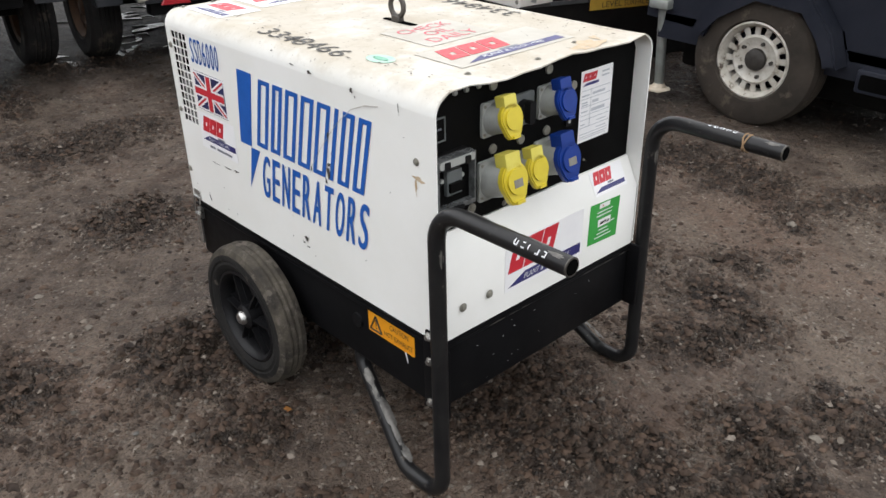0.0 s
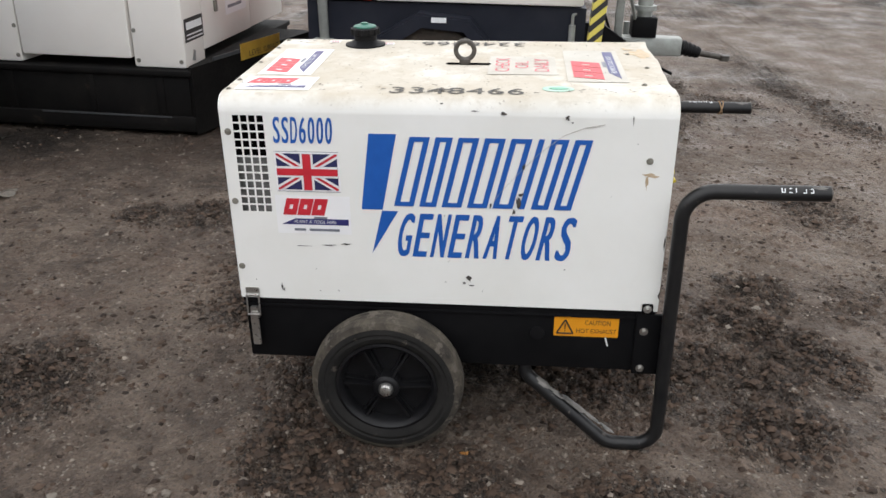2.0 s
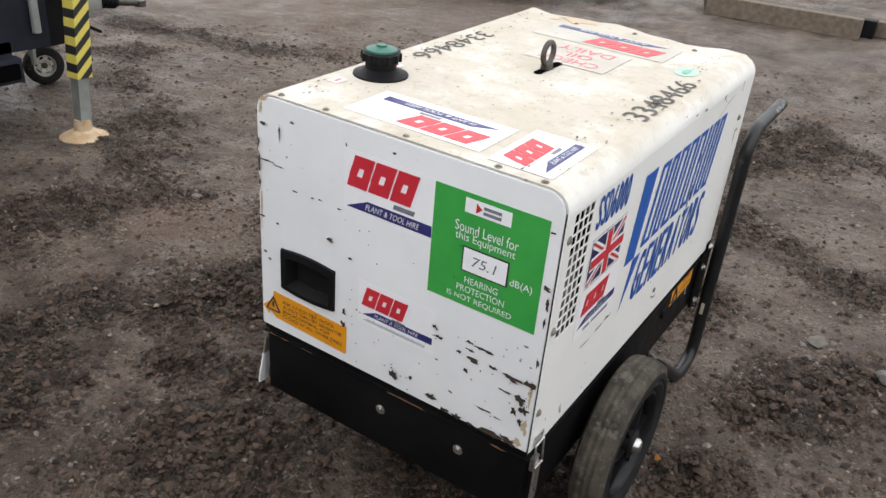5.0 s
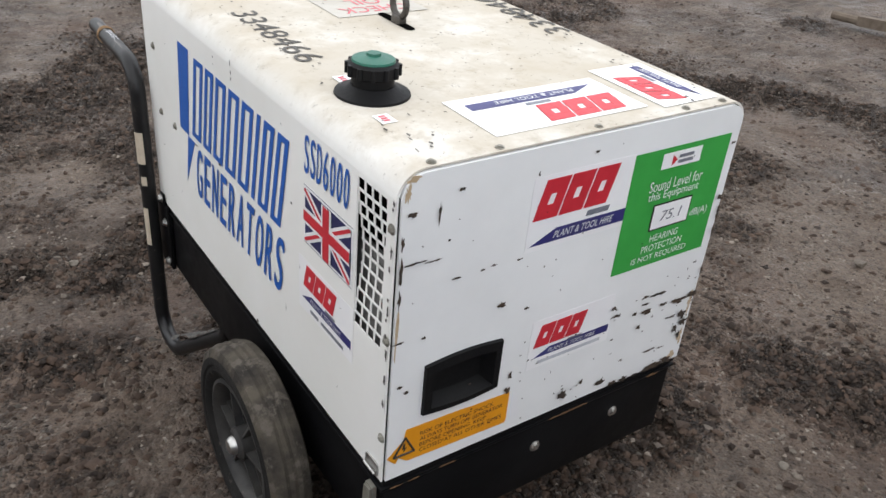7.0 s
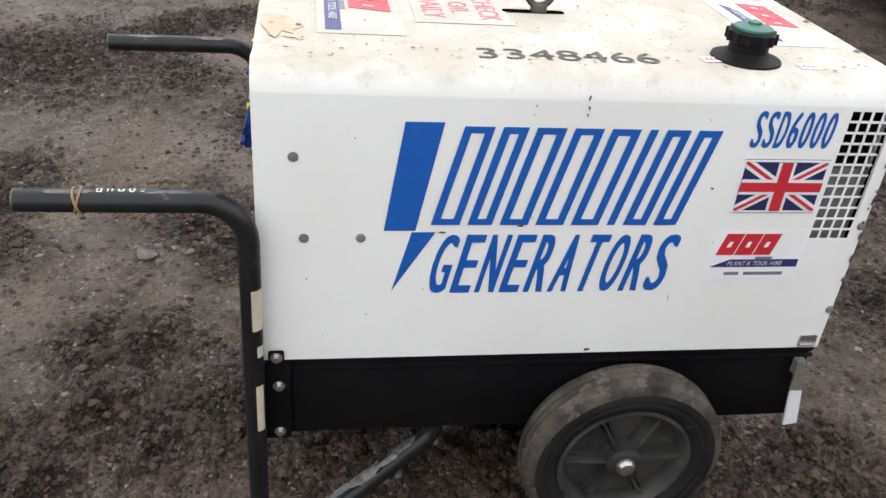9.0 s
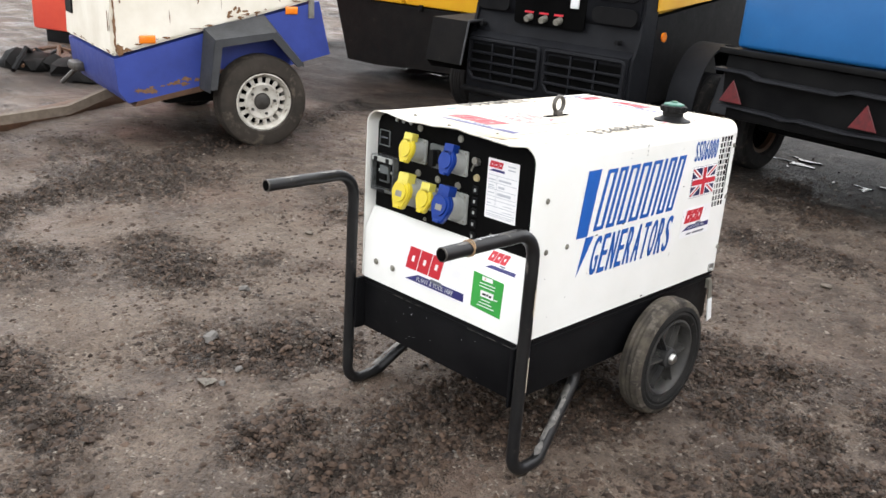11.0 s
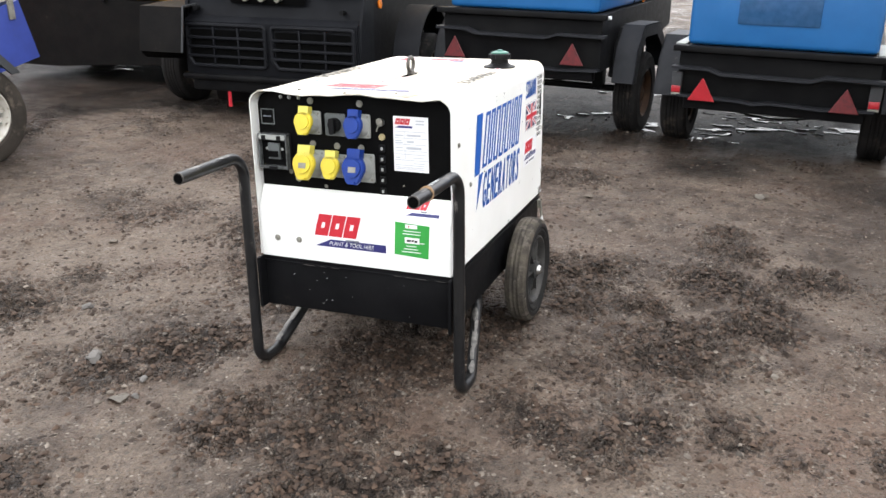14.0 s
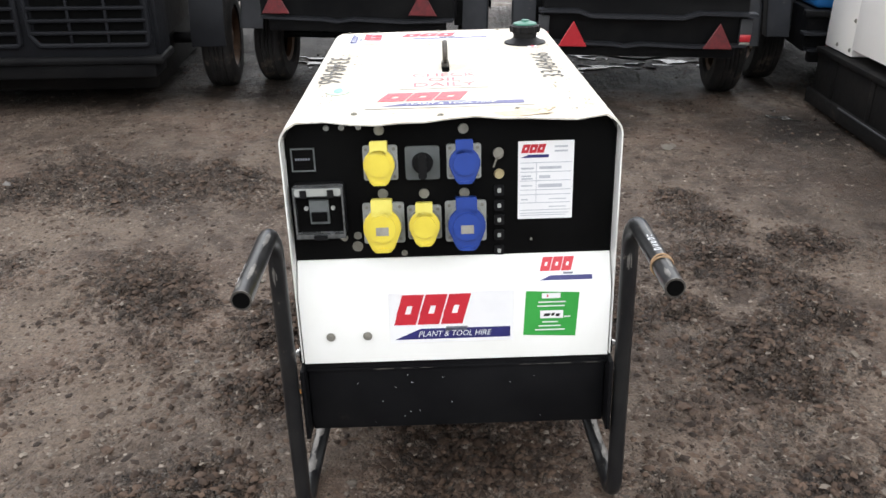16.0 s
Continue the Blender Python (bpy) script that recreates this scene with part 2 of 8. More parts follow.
OLD_REFLECTOR = surface("dull_red_reflector", (0.13, 0.011, 0.014), (0.07, 0.009, 0.011), 30.0, 0.5, dirt=((0.03, 0.02, 0.018), 0.2, 14.0))
GREY_FENDER = surface("grey_fender_paint", (0.050, 0.052, 0.055), (0.034, 0.035, 0.037), 6.0, 0.6, bump=0.1, dirt=((0.09, 0.085, 0.075), 0.14, 12.0), spec=0.25)
REFLECTOR = surface("red_reflector", (0.38, 0.016, 0.024), (0.30, 0.013, 0.020), 60.0, 0.3, coat=0.2)
AMBER_LENS = surface("amber_lens", (0.80, 0.22, 0.01), (0.75, 0.18, 0.01), 60.0, 0.25, coat=0.5)
RIM_WHITE = surface("worn_white_rim", (0.55, 0.53, 0.48), (0.40, 0.37, 0.31), 16.0, 0.5, 0.2, dirt=((0.075, 0.055, 0.042), 0.38, 16.0))
RUST_BROWN = surface("brown_rust", (0.20, 0.105, 0.045), (0.12, 0.062, 0.03), 40.0, 0.85, bump=0.3, bump_scale=120.0)
RIM_RUST = surface("rusted_rim", (0.095, 0.045, 0.02), (0.055, 0.026, 0.013), 16.0, 0.7, bump=0.2)
FOOT_RUST = surface("rusted_pale_paint", (0.36, 0.22, 0.10), (0.48, 0.38, 0.26), 24.0, 0.8, bump=0.2, bump_scale=60.0)
FADED_SIGN = surface("faded_yellow_sign", (0.42, 0.27, 0.035), (0.34, 0.21, 0.03), 14.0, 0.5, dirt=((0.06, 0.045, 0.03), 0.25, 20.0))
HAZARD = striped("hazard_stripes", (0.62, 0.52, 0.10), (0.02, 0.02, 0.02), 0.078, 0.9)
GREY_BOX = surface("grey_steel_paint", (0.11, 0.13, 0.145), (0.13, 0.15, 0.165), 3.0, 0.45, dirt=((0.07, 0.07, 0.07), 0.1, 8.0))
FRESH_TIMBER = surface("pale_pallet_wood", (0.36, 0.25, 0.15), (0.28, 0.19, 0.11), 18.0, 0.8, bump=0.3, bump_scale=60.0, dirt=((0.09, 0.07, 0.05), 0.14, 14.0))
HESSIAN = surface("brown_sacking", (0.21, 0.14, 0.075), (0.15, 0.10, 0.055), 10.0, 0.9, bump=0.4, bump_scale=30.0)
DUSTY_TYRE = surface("dusty_tyre_rubber", (0.030, 0.026, 0.022), (0.048, 0.040, 0.033), 6.0, 0.9, bump=0.3, bump_scale=50.0, dirt=((0.085, 0.070, 0.055), 0.36, 9.0), spec=0.12)
WORN_VINYL = surface("worn_white_vinyl", (0.47, 0.45, 0.40), (0.40, 0.375, 0.32), 10.0, 0.5, dirt=((0.36, 0.32, 0.26), 0.16, 16.0))
CLEAR_EDGE = surface("clear_lid_edge", (0.13, 0.135, 0.135), (0.05, 0.053, 0.053), 40.0, 0.12, rough_var=0.08, coat=0.6)
FAINT_PRINT = surface("faint_grey_print", (0.40, 0.42, 0.46), (0.50, 0.52, 0.55), 60.0, 0.5)
EYE_STEEL = surface("dark_lifting_steel", (0.10, 0.092, 0.082), (0.055, 0.05, 0.045), 24.0, 0.5, 0.6, bump=0.15)
TIMBER = surface("weathered_timber", (0.095, 0.072, 0.052), (0.15, 0.118, 0.088), 18.0, 0.85, bump=0.4, bump_scale=60.0, dirt=((0.035, 0.028, 0.022), 0.16, 20.0))
HOSE = surface("yellow_hose", (0.52, 0.45, 0.16), (0.45, 0.38, 0.14), 14.0, 0.55)
LEAF = surface("dead_leaf", (0.45, 0.22, 0.05), (0.36, 0.16, 0.04), 60.0, 0.7)
PLASTIC_BAG = surface("pale_litter", (0.24, 0.215, 0.18), (0.18, 0.16, 0.135), 60.0, 0.6)
WATER = surface("puddle_water", (0.018, 0.016, 0.014), (0.022, 0.02, 0.017), 3.0, 0.08, rough_var=0.05, bump=0.9, bump_scale=30.0)


# ---- shapes ----
def part(name, bm, material, parent=None, label="", angle=35):
    """One mesh object from a bmesh, smooth but for its sharp edges, under a thing or a part."""
    bmesh.ops.recalc_face_normals(bm, faces=bm.faces)
    me = bpy.data.meshes.new(name)
    bm.to_mesh(me)
    bm.free()
    for poly in me.polygons:
        poly.use_smooth = True
    me.set_sharp_from_angle(angle=radians(angle))
    me.materials.append(material)
    ob = new(name, me)
    if parent is not None:
        ob.parent = parent
    if label:
        ob["label"] = label
    return ob


def thing(name, m, label, category, group="", kind=""):
    """An Empty at the base of a thing."""
    ob = new(name)
    ob.empty_display_size = 0.2
    ob.matrix_world = m
    return tagged(ob, label, category, group, kind)


class Face:
    """A flat place on a thing: origin, right, up, out."""

    def __init__(self, o, u, v):
        self.o, self.u, self.v = Vector(o), Vector(u), Vector(v)
        self.n = self.u.cross(self.v)

    def at(self, u, v, d=0.0):
        return self.o + float(u) * self.u + float(v) * self.v + float(d) * self.n


def prism(bm, pts, face, d0, d1):
    lo = [bm.verts.new(face.at(u, v, d0)) for u, v in pts]
    hi = [bm.verts.new(face.at(u, v, d1)) for u, v in pts]
    bm.faces.new(hi)
    bm.faces.new(lo[::-1])
    for i in range(len(pts)):
        j = (i + 1) % len(pts)
        bm.faces.new((lo[i], lo[j], hi[j], hi[i]))
    return bm


def rect(u0, u1, v0, v1, slant=0.0):
    """A rectangle, its top pushed to the right by slant times its height."""
    s = slant * (v1 - v0)
    return [(u0, v0), (u1, v0), (u1 + s, v1), (u0 + s, v1)]


def rounded(u0, u1, v0, v1, r, n=4):
    pts = []
    for cu, cv, a0 in ((u1 - r, v0 + r, -90), (u1 - r, v1 - r, 0), (u0 + r, v1 - r, 90), (u0 + r, v0 + r, 180)):
        pts += [(cu + r * math.cos(radians(a0 + 90 * k / n)), cv + r * math.sin(radians(a0 + 90 * k / n))) for k in range(n + 1)]
    return pts


def disc(u, v, r, n=16, ry=None):
    return [(u + r * math.cos(2 * math.pi * k / n), v + (ry or r) * math.sin(2 * math.pi * k / n)) for k in range(n)]


def holed(bm, face, outer, hole, d0, d1):
    """A plate with a four-cornered hole; both given as (u0, u1, v0, v1)."""
    rings = []
    for d in (d0, d1):
        rings.append([[bm.verts.new(face.at(u, v, d)) for u, v in rect(*r)] for r in (outer, hole)])
    for k, (o, h) in enumerate(rings):
        for i in range(4):
            j = (i + 1) % 4
            q = (o[i], o[j], h[j], h[i])
            bm.faces.new(q if k else q[::-1])
    for r in (0, 1):
        for i in range(4):
            j = (i + 1) % 4
            bm.faces.new((rings[0][r][i], rings[0][r][j], rings[1][r][j], rings[1][r][i]))
    return bm


def box(bm, x0, x1, y0, y1, z0, z1, bevel=0.0, seg=2):
    start = set(bm.verts)
    r = bmesh.ops.create_cube(bm, size=1.0, matrix=Matrix.Translation(((x0 + x1) / 2, (y0 + y1) / 2, (z0 + z1) / 2)) @ Matrix.Diagonal((x1 - x0, y1 - y0, z1 - z0, 1)))
    if bevel:
        edges = {e for v in r["verts"] for e in v.link_edges}
        bmesh.ops.bevel(bm, geom=list(edges), offset=bevel, segments=seg, affect="EDGES", profile=0.5)
    return [v for v in bm.verts if v not in start]


def rod(bm, a, b, r0, r1=None, seg=12):
    a, b = Vector(a), Vector(b)
    d = b - a
    m = Matrix.Translation((a + b) / 2) @ d.to_track_quat("Z", "Y").to_matrix().to_4x4()
    return bmesh.ops.create_cone(bm, cap_ends=True, segments=seg, radius1=r0, radius2=r0 if r1 is None else r1, depth=d.length, matrix=m)["verts"]


def fillet(pts, r, n=6):
    """A polyline with its inner corners rounded; r is one radius or one for each corner."""
    pts = [Vector(p) for p in pts]
    out = [pts[0]]
    for i in range(1, len(pts) - 1):
        rad = r[i - 1] if isinstance(r, (list, tuple)) else r
        a, p, b = pts[i - 1], pts[i], pts[i + 1]
        u, v = (a - p).normalized(), (b - p).normalized()
        half = u.angle(v) / 2
        d = min(rad / math.tan(half), (a - p).length * 0.49, (b - p).length * 0.49)
        rr = d * math.tan(half)
        c = p + (u + v).normalized() * (rr / math.sin(half))
        s, e = p + u * d - c, p + v * d - c
        axis, turn = s.cross(e), s.angle(e)
        out += [c + Matrix.Rotation(turn * k / n, 3, axis) @ s for k in range(n + 1)]
    return out + [pts[-1]]


def sweep(bm, pts, r, seg=12, caps=True, part_of=None):
    """A tube along points; part_of (a0, a1) keeps only that arc of its girth, in degrees."""
    pts = [Vector(p) for p in pts]
    rings = []
    ref = None
    for i, p in enumerate(pts):
        t = (pts[min(i + 1, len(pts) - 1)] - pts[max(i - 1, 0)]).normalized()
        if ref is None:
            ref = t.orthogonal().normalized()
        ref = (ref - t * ref.dot(t)).normalized()
        side = t.cross(ref)
        ang = [2 * math.pi * k / seg for k in range(seg)] if not part_of else [radians(part_of[0] + (part_of[1] - part_of[0]) * k / seg) for k in range(seg + 1)]
        rings.append([bm.verts.new(p + r * (ref * math.cos(a) + side * math.sin(a))) for a in ang])
    n = len(rings[0])
    for a, b in zip(rings, rings[1:]):
        for k in range(n if not part_of else n - 1):
            bm.faces.new((a[k], a[(k + 1) % n], b[(k + 1) % n], b[k]))
    if caps and not part_of:
        bm.faces.new(rings[0][::-1])
        bm.faces.new(rings[-1])
    return bm


def lathe(bm, profile, m, seg=32, close=True):
    """(radius, height) pairs turned round the local z of m."""
    rings = []
    for r, h in profile:
        rings.append([bm.verts.new(m @ Vector((r * math.cos(2 * math.pi * k / seg), r * math.sin(2 * math.pi * k / seg), h))) for k in range(seg)])
    pairs = list(zip(rings, rings[1:])) + ([(rings[-1], rings[0])] if close else [])
    for a, b in pairs:
        for k in range(seg):
            bm.faces.new((a[k], a[(k + 1) % seg], b[(k + 1) % seg], b[k]))
    if not close:
        bm.faces.new(rings[0][::-1])
        bm.faces.new(rings[-1])
    return bm


def flat(name, pts, face, material, parent, d=0.0008, t=0.0003, label=""):
    return part(name, prism(bmesh.new(), pts, face, d, d + t), material, parent, label)


def lettering(name, body, face, u0, u1, v0, v1, material, parent, d=0.0016, slant=0.0, heavy=0.0):
    """Words in the built-in font, fitted into a rectangle of a face."""
    cu = bpy.data.curves.new(name, "FONT")
    cu.body, cu.resolution_u, cu.offset = body, 3, heavy
    ob = new(name, cu)
    bpy.context.view_layer.update()
    me = bpy.data.meshes.new_from_object(ob.evaluated_get(bpy.context.evaluated_depsgraph_get()))
    bpy.data.objects.remove(ob)
    bpy.data.curves.remove(cu)
    co = np.empty(len(me.vertices) * 3)
    me.vertices.foreach_get("co", co)
    co = co.reshape(-1, 3)
    lo, hi = co.min(0), co.max(0)
    for v, c in zip(me.vertices, co):
        a, b = (c[0] - lo[0]) / (hi[0] - lo[0]), (c[1] - lo[1]) / (hi[1] - lo[1])
        vv = v0 + b * (v1 - v0)
        v.co = face.at(u0 + a * (u1 - u0) + slant * (vv - v0), vv, d)
    me.name = name
    me.materials.clear()
    me.materials.append(material)
    out = new(name, me)
    out.parent = parent
    return out


def condensed(name, body, face, u0, u1, v0, v1, material, parent, d=0.0016, slant=0.0, gap=0.24, bold=0.0018):
    """Narrow, bold capitals of even width: each letter fills a cell of its own, its upright strokes thickened."""
    unit = (u1 - u0) / (len(body) + gap * (len(body) - 1))
    for k, ch in enumerate(body):
        bm = bmesh.new()
        cu = bpy.data.curves.new(name, "FONT")
        cu.body, cu.resolution_u = ch, 4
        ob = new(name, cu)
        bpy.context.view_layer.update()
        me = bpy.data.meshes.new_from_object(ob.evaluated_get(bpy.context.evaluated_depsgraph_get()))
        bpy.data.objects.remove(ob)
        bpy.data.curves.remove(cu)
        co = [v.co.copy() for v in me.vertices]
        lo, hi = Vector((min(c.x for c in co), min(c.y for c in co))), Vector((max(c.x for c in co), max(c.y for c in co)))
        a = u0 + k * unit * (1 + gap) + bold
        for layer, shift in enumerate((-bold, 0.0, bold)):
            verts = []
            for c in co:
                vv = v0 + (c.y - lo.y) / (hi.y - lo.y) * (v1 - v0)
                verts.append(bm.verts.new(face.at(a + shift + (c.x - lo.x) / (hi.x - lo.x) * (unit - 2 * bold) + slant * (vv - v0), vv, d + 0.0003 * layer)))
            for poly in me.polygons:
                bm.faces.new([verts[i] for i in poly.vertices])
        bpy.data.meshes.remove(me)
        part(name, bm, material, parent)


# ---- the yard: one sheet of trodden mud and gravel to the horizon ----
def lattice(x, y, cell, seed):
    """Smooth value noise, 0 to 1."""
    rng = np.random.RandomState(seed)
    table = rng.rand(256, 256)
    gx, gy = x / cell, y / cell
    ix, iy = np.floor(gx).astype(int), np.floor(gy).astype(int)
    fx, fy = gx - ix, gy - iy
    fx, fy = fx * fx * (3 - 2 * fx), fy * fy * (3 - 2 * fy)
    a, b = table[ix % 256, iy % 256], table[(ix + 1) % 256, iy % 256]
    c, d = table[ix % 256, (iy + 1) % 256], table[(ix + 1) % 256, (iy + 1) % 256]
    return (a * (1 - fx) + b * fx) * (1 - fy) + (c * (1 - fx) + d * fx) * fy


def fractal(x, y, cell, seed, octaves=4):
    out, amp, tot = 0.0, 1.0, 0.0
    for k in range(octaves):
        out = out + amp * lattice(x + 17.3 * k, y - 9.1 * k, cell / 2**k, seed + k)
        tot += amp
        amp *= 0.55
    return out / tot


# churned, darker patches of loose dirt: centre and reach
CHURNED = [(0.62, -0.45, 0.15), (0.49, 0.74, 0.3), (-1.22, 0.70, 0.25), (1.01, 0.12, 0.22), (1.08, -2.45, 0.5), (-0.30, 1.40, 0.25), (1.7, -1.6, 0.35), (-2.4, -1.6, 0.5), (-2.2, -2.9, 0.7),
           (4.2, 0.9, 0.9), (-3.2, 0.0, 0.5), (1.14, 0.87, 0.25), (1.51, 1.03, 0.22), (1.06, 0.03, 0.18), (1.14, 1.62, 0.14), (-1.06, 0.55, 0.22), (-1.39, 0.49, 0.10), (-0.55, 0.42, 0.22), (-0.60, 0.0, 0.14)]
# smaller heaps of crumbled clods round the generator, and painted shade beneath it
CRUMBLED_AND_SHADE = [(-2.28, -1.07, 0.16), (-1.19, -1.47, 0.22), (-0.71, -1.47, 0.20), (-0.27, -1.67, 0.16), (-0.01, -1.68, 0.12), (-1.82, -0.46, 0.30), (-0.87, -0.80, 0.13), (-0.77, -0.57, 0.18), (-0.66, -0.44, 0.14), (-0.27, -0.97, 0.14),
            (-0.05, -0.90, 0.12), (0.11, -1.17, 0.13), (0.32, -1.05, 0.11), (0.30, 0.85, 0.16), (0.57, 0.81, 0.17), (0.59, 0.42, 0.14), (0.83, 0.48, 0.13), (1.10, 0.89, 0.18), (1.32, 0.68, 0.15), (1.31, 0.44, 0.15),
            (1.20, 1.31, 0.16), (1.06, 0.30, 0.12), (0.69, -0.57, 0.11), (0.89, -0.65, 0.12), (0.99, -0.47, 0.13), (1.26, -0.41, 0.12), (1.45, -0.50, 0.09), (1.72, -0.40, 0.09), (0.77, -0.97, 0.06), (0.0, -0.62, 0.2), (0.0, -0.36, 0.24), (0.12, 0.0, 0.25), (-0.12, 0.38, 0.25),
            (-1.03, -1.54, 0.22), (-0.47, -1.63, 0.14), (-0.13, -1.67, 0.15), (-2.13, -1.01, 0.25), (-2.04, -0.45, 0.2), (-1.58, -0.55, 0.2), (-0.25, -0.89, 0.16), (0.21, -1.07, 0.16), (0.10, -0.79, 0.14), (0.42, -0.90, 0.14), (0.67, -1.09, 0.14), (-1.62, -0.11, 0.15)]
# drier, paler pans of compacted dirt; the four largest paint in wet sheen
PANS_AND_SHEEN = [(-2.46, -0.64, 0.25), (-1.36, -1.02, 0.30), (-0.65, -1.80, 0.26), (-0.46, -1.24, 0.16), (-0.57, -1.80, 0.16), (-1.43, -0.94, 0.2), (0.45, 1.15, 0.22), (0.62, -0.35, 0.14), (0.90, -0.88, 0.14), (1.63, -0.10, 0.18), (1.55, -0.75, 0.42), (1.42, -0.14, 0.2), (1.32, -1.9, 0.25), (0.40, -1.70, 0.2), (-1.28, -0.62, 0.20), (-1.15, -0.10, 0.30), (-1.55, 0.40, 0.38), (-1.9, 0.05, 0.40), (1.70, 0.75, 0.2), (1.50, -1.15, 0.38), (1.1, -1.45, 0.3), (-1.9, 1.2, 0.3),
        (2.2, -2.3, 1.1), (3.6, -3.6, 1.5), (5.6, -3.6, 1.7), (6.6, -2.4, 1.5)]
# wheel ruts: polylines of turned dirt
RUTS = [((-2.5, -1.5), (-2.99, -0.86), (-3.21, -0.31), (-3.61, 0.49), (-4.04, 1.6), (-4.43, 2.73)), ((0.9, -3.4), (2.2, -2.6), (4.2, -2.2), (7.0, -2.1))]


def pan(x, y):
    m = np.zeros_like(x)
    wob = 0.6 + 0.8 * fractal(x, y, 0.30, 90)
    for cx, cy, r in PANS_AND_SHEEN:
        m = np.maximum(m, np.clip(1.5 - np.hypot(x - cx, y - cy) / (r * wob), 0, 1))
    return m


def soaked_and_shade(x, y):
    """Waterlogged ground among the puddles where the trailers stand, and painted shade under machines."""
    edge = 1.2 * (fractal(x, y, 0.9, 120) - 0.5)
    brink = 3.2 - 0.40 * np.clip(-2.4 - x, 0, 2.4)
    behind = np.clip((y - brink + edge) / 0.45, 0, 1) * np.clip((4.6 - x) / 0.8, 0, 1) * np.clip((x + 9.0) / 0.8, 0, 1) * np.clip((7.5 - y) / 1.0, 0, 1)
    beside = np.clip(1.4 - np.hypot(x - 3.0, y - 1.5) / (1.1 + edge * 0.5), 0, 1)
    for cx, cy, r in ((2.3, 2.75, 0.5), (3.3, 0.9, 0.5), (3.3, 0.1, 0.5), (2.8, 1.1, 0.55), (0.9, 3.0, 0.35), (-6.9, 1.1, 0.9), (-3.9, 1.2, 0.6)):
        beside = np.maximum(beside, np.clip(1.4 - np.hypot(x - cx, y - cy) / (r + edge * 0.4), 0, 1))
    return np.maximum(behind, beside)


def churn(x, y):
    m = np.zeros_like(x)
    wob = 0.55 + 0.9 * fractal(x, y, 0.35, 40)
    for cx, cy, r in CHURNED + CRUMBLED_AND_SHADE:
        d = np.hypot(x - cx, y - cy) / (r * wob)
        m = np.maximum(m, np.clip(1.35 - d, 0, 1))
    for line in RUTS:
        for (ax, ay), (bx, by) in zip(line, line[1:]):
            dx, dy = bx - ax, by - ay
            t = np.clip(((x - ax) * dx + (y - ay) * dy) / (dx * dx + dy * dy), 0, 1)
            d = np.hypot(x - ax - t * dx, y - ay - t * dy) / (0.22 * wob)
            m = np.maximum(m, np.clip(1.3 - d, 0, 1))
    m = m * (1 - 0.75 * pan(x, y))
    stray = (1 - pan(x, y)) * np.clip((fractal(x, y, 0.9, 60) - 0.535) * 7, 0, 1)
    return np.clip(np.maximum(m, stray * np.clip(np.hypot(x, y) / 3.0, 0.3, 0.8)), 0, 1)


def on_ground(p):
    return GEN_POSE @ Vector(p)


GEN_POSE = Matrix(((0.999545, 0.0, -0.030152, 0.0), (0.000734, 0.999704, 0.024323, 0.0), (0.030143, -0.024334, 0.999249, 0.02838), (0, 0, 0, 1)))
# where the generator presses on the ground
FEET = [on_ground(p) for p in ((-0.418, 0.21, -0.0255), (0.418, 0.21, -0.0255), (-0.385, -0.47, -0.0325), (0.385, -0.47, -0.0325))]


def ground_height(x, y, m=None):
    x, y = np.asarray(x, float), np.asarray(y, float)
    if m is None:
        m = churn(x, y)
    h = 0.016 * (fractal(x, y, 0.8, 1) - 0.5) + 0.015 * (fractal(x, y, 0.14, 2, 3) - 0.5) + 0.012 * (lattice(x, y, 0.24, 15) - 0.5)
    clod = np.abs(fractal(x, y, 0.075, 3, 3) - 0.5) * 2
    lump = np.clip(lattice(x, y, 0.045, 9) - 0.55, 0, 1) * lattice(x, y, 0.11, 12)
    h = h + m * (0.060 * (1 - clod) * fractal(x, y, 0.16, 5) - 0.018 + 0.115 * lump) + 0.026 * lump * (1 - m) + 0.013 * (lattice(x, y, 0.026, 21) - 0.5) * (0.25 + m)
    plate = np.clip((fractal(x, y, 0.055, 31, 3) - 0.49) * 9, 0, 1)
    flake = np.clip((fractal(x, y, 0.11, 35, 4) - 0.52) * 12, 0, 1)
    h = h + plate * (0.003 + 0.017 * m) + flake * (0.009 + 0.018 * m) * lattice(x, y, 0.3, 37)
    broad, near = 0.0, np.zeros_like(h)
    for f in FEET:
        d2 = (x - f.x) ** 2 + (y - f.y) ** 2
        broad = broad + f.z * np.exp(-d2 / 0.22**2)
        near = np.maximum(near, np.exp(-d2 / 0.09**2))
    h = h + broad
    want, weight = 0.0, 1e-9
    for f in FEET:
        w = np.exp(-((x - f.x) ** 2 + (y - f.y) ** 2) / 0.12**2)
        want, weight = want + w * (f.z + 0.002), weight + w
    far = np.clip((np.hypot(x, y) - 14) / 30, 0, 1)
    return (h * (1 - near) + near * want / weight) * (1 - 0.6 * far)


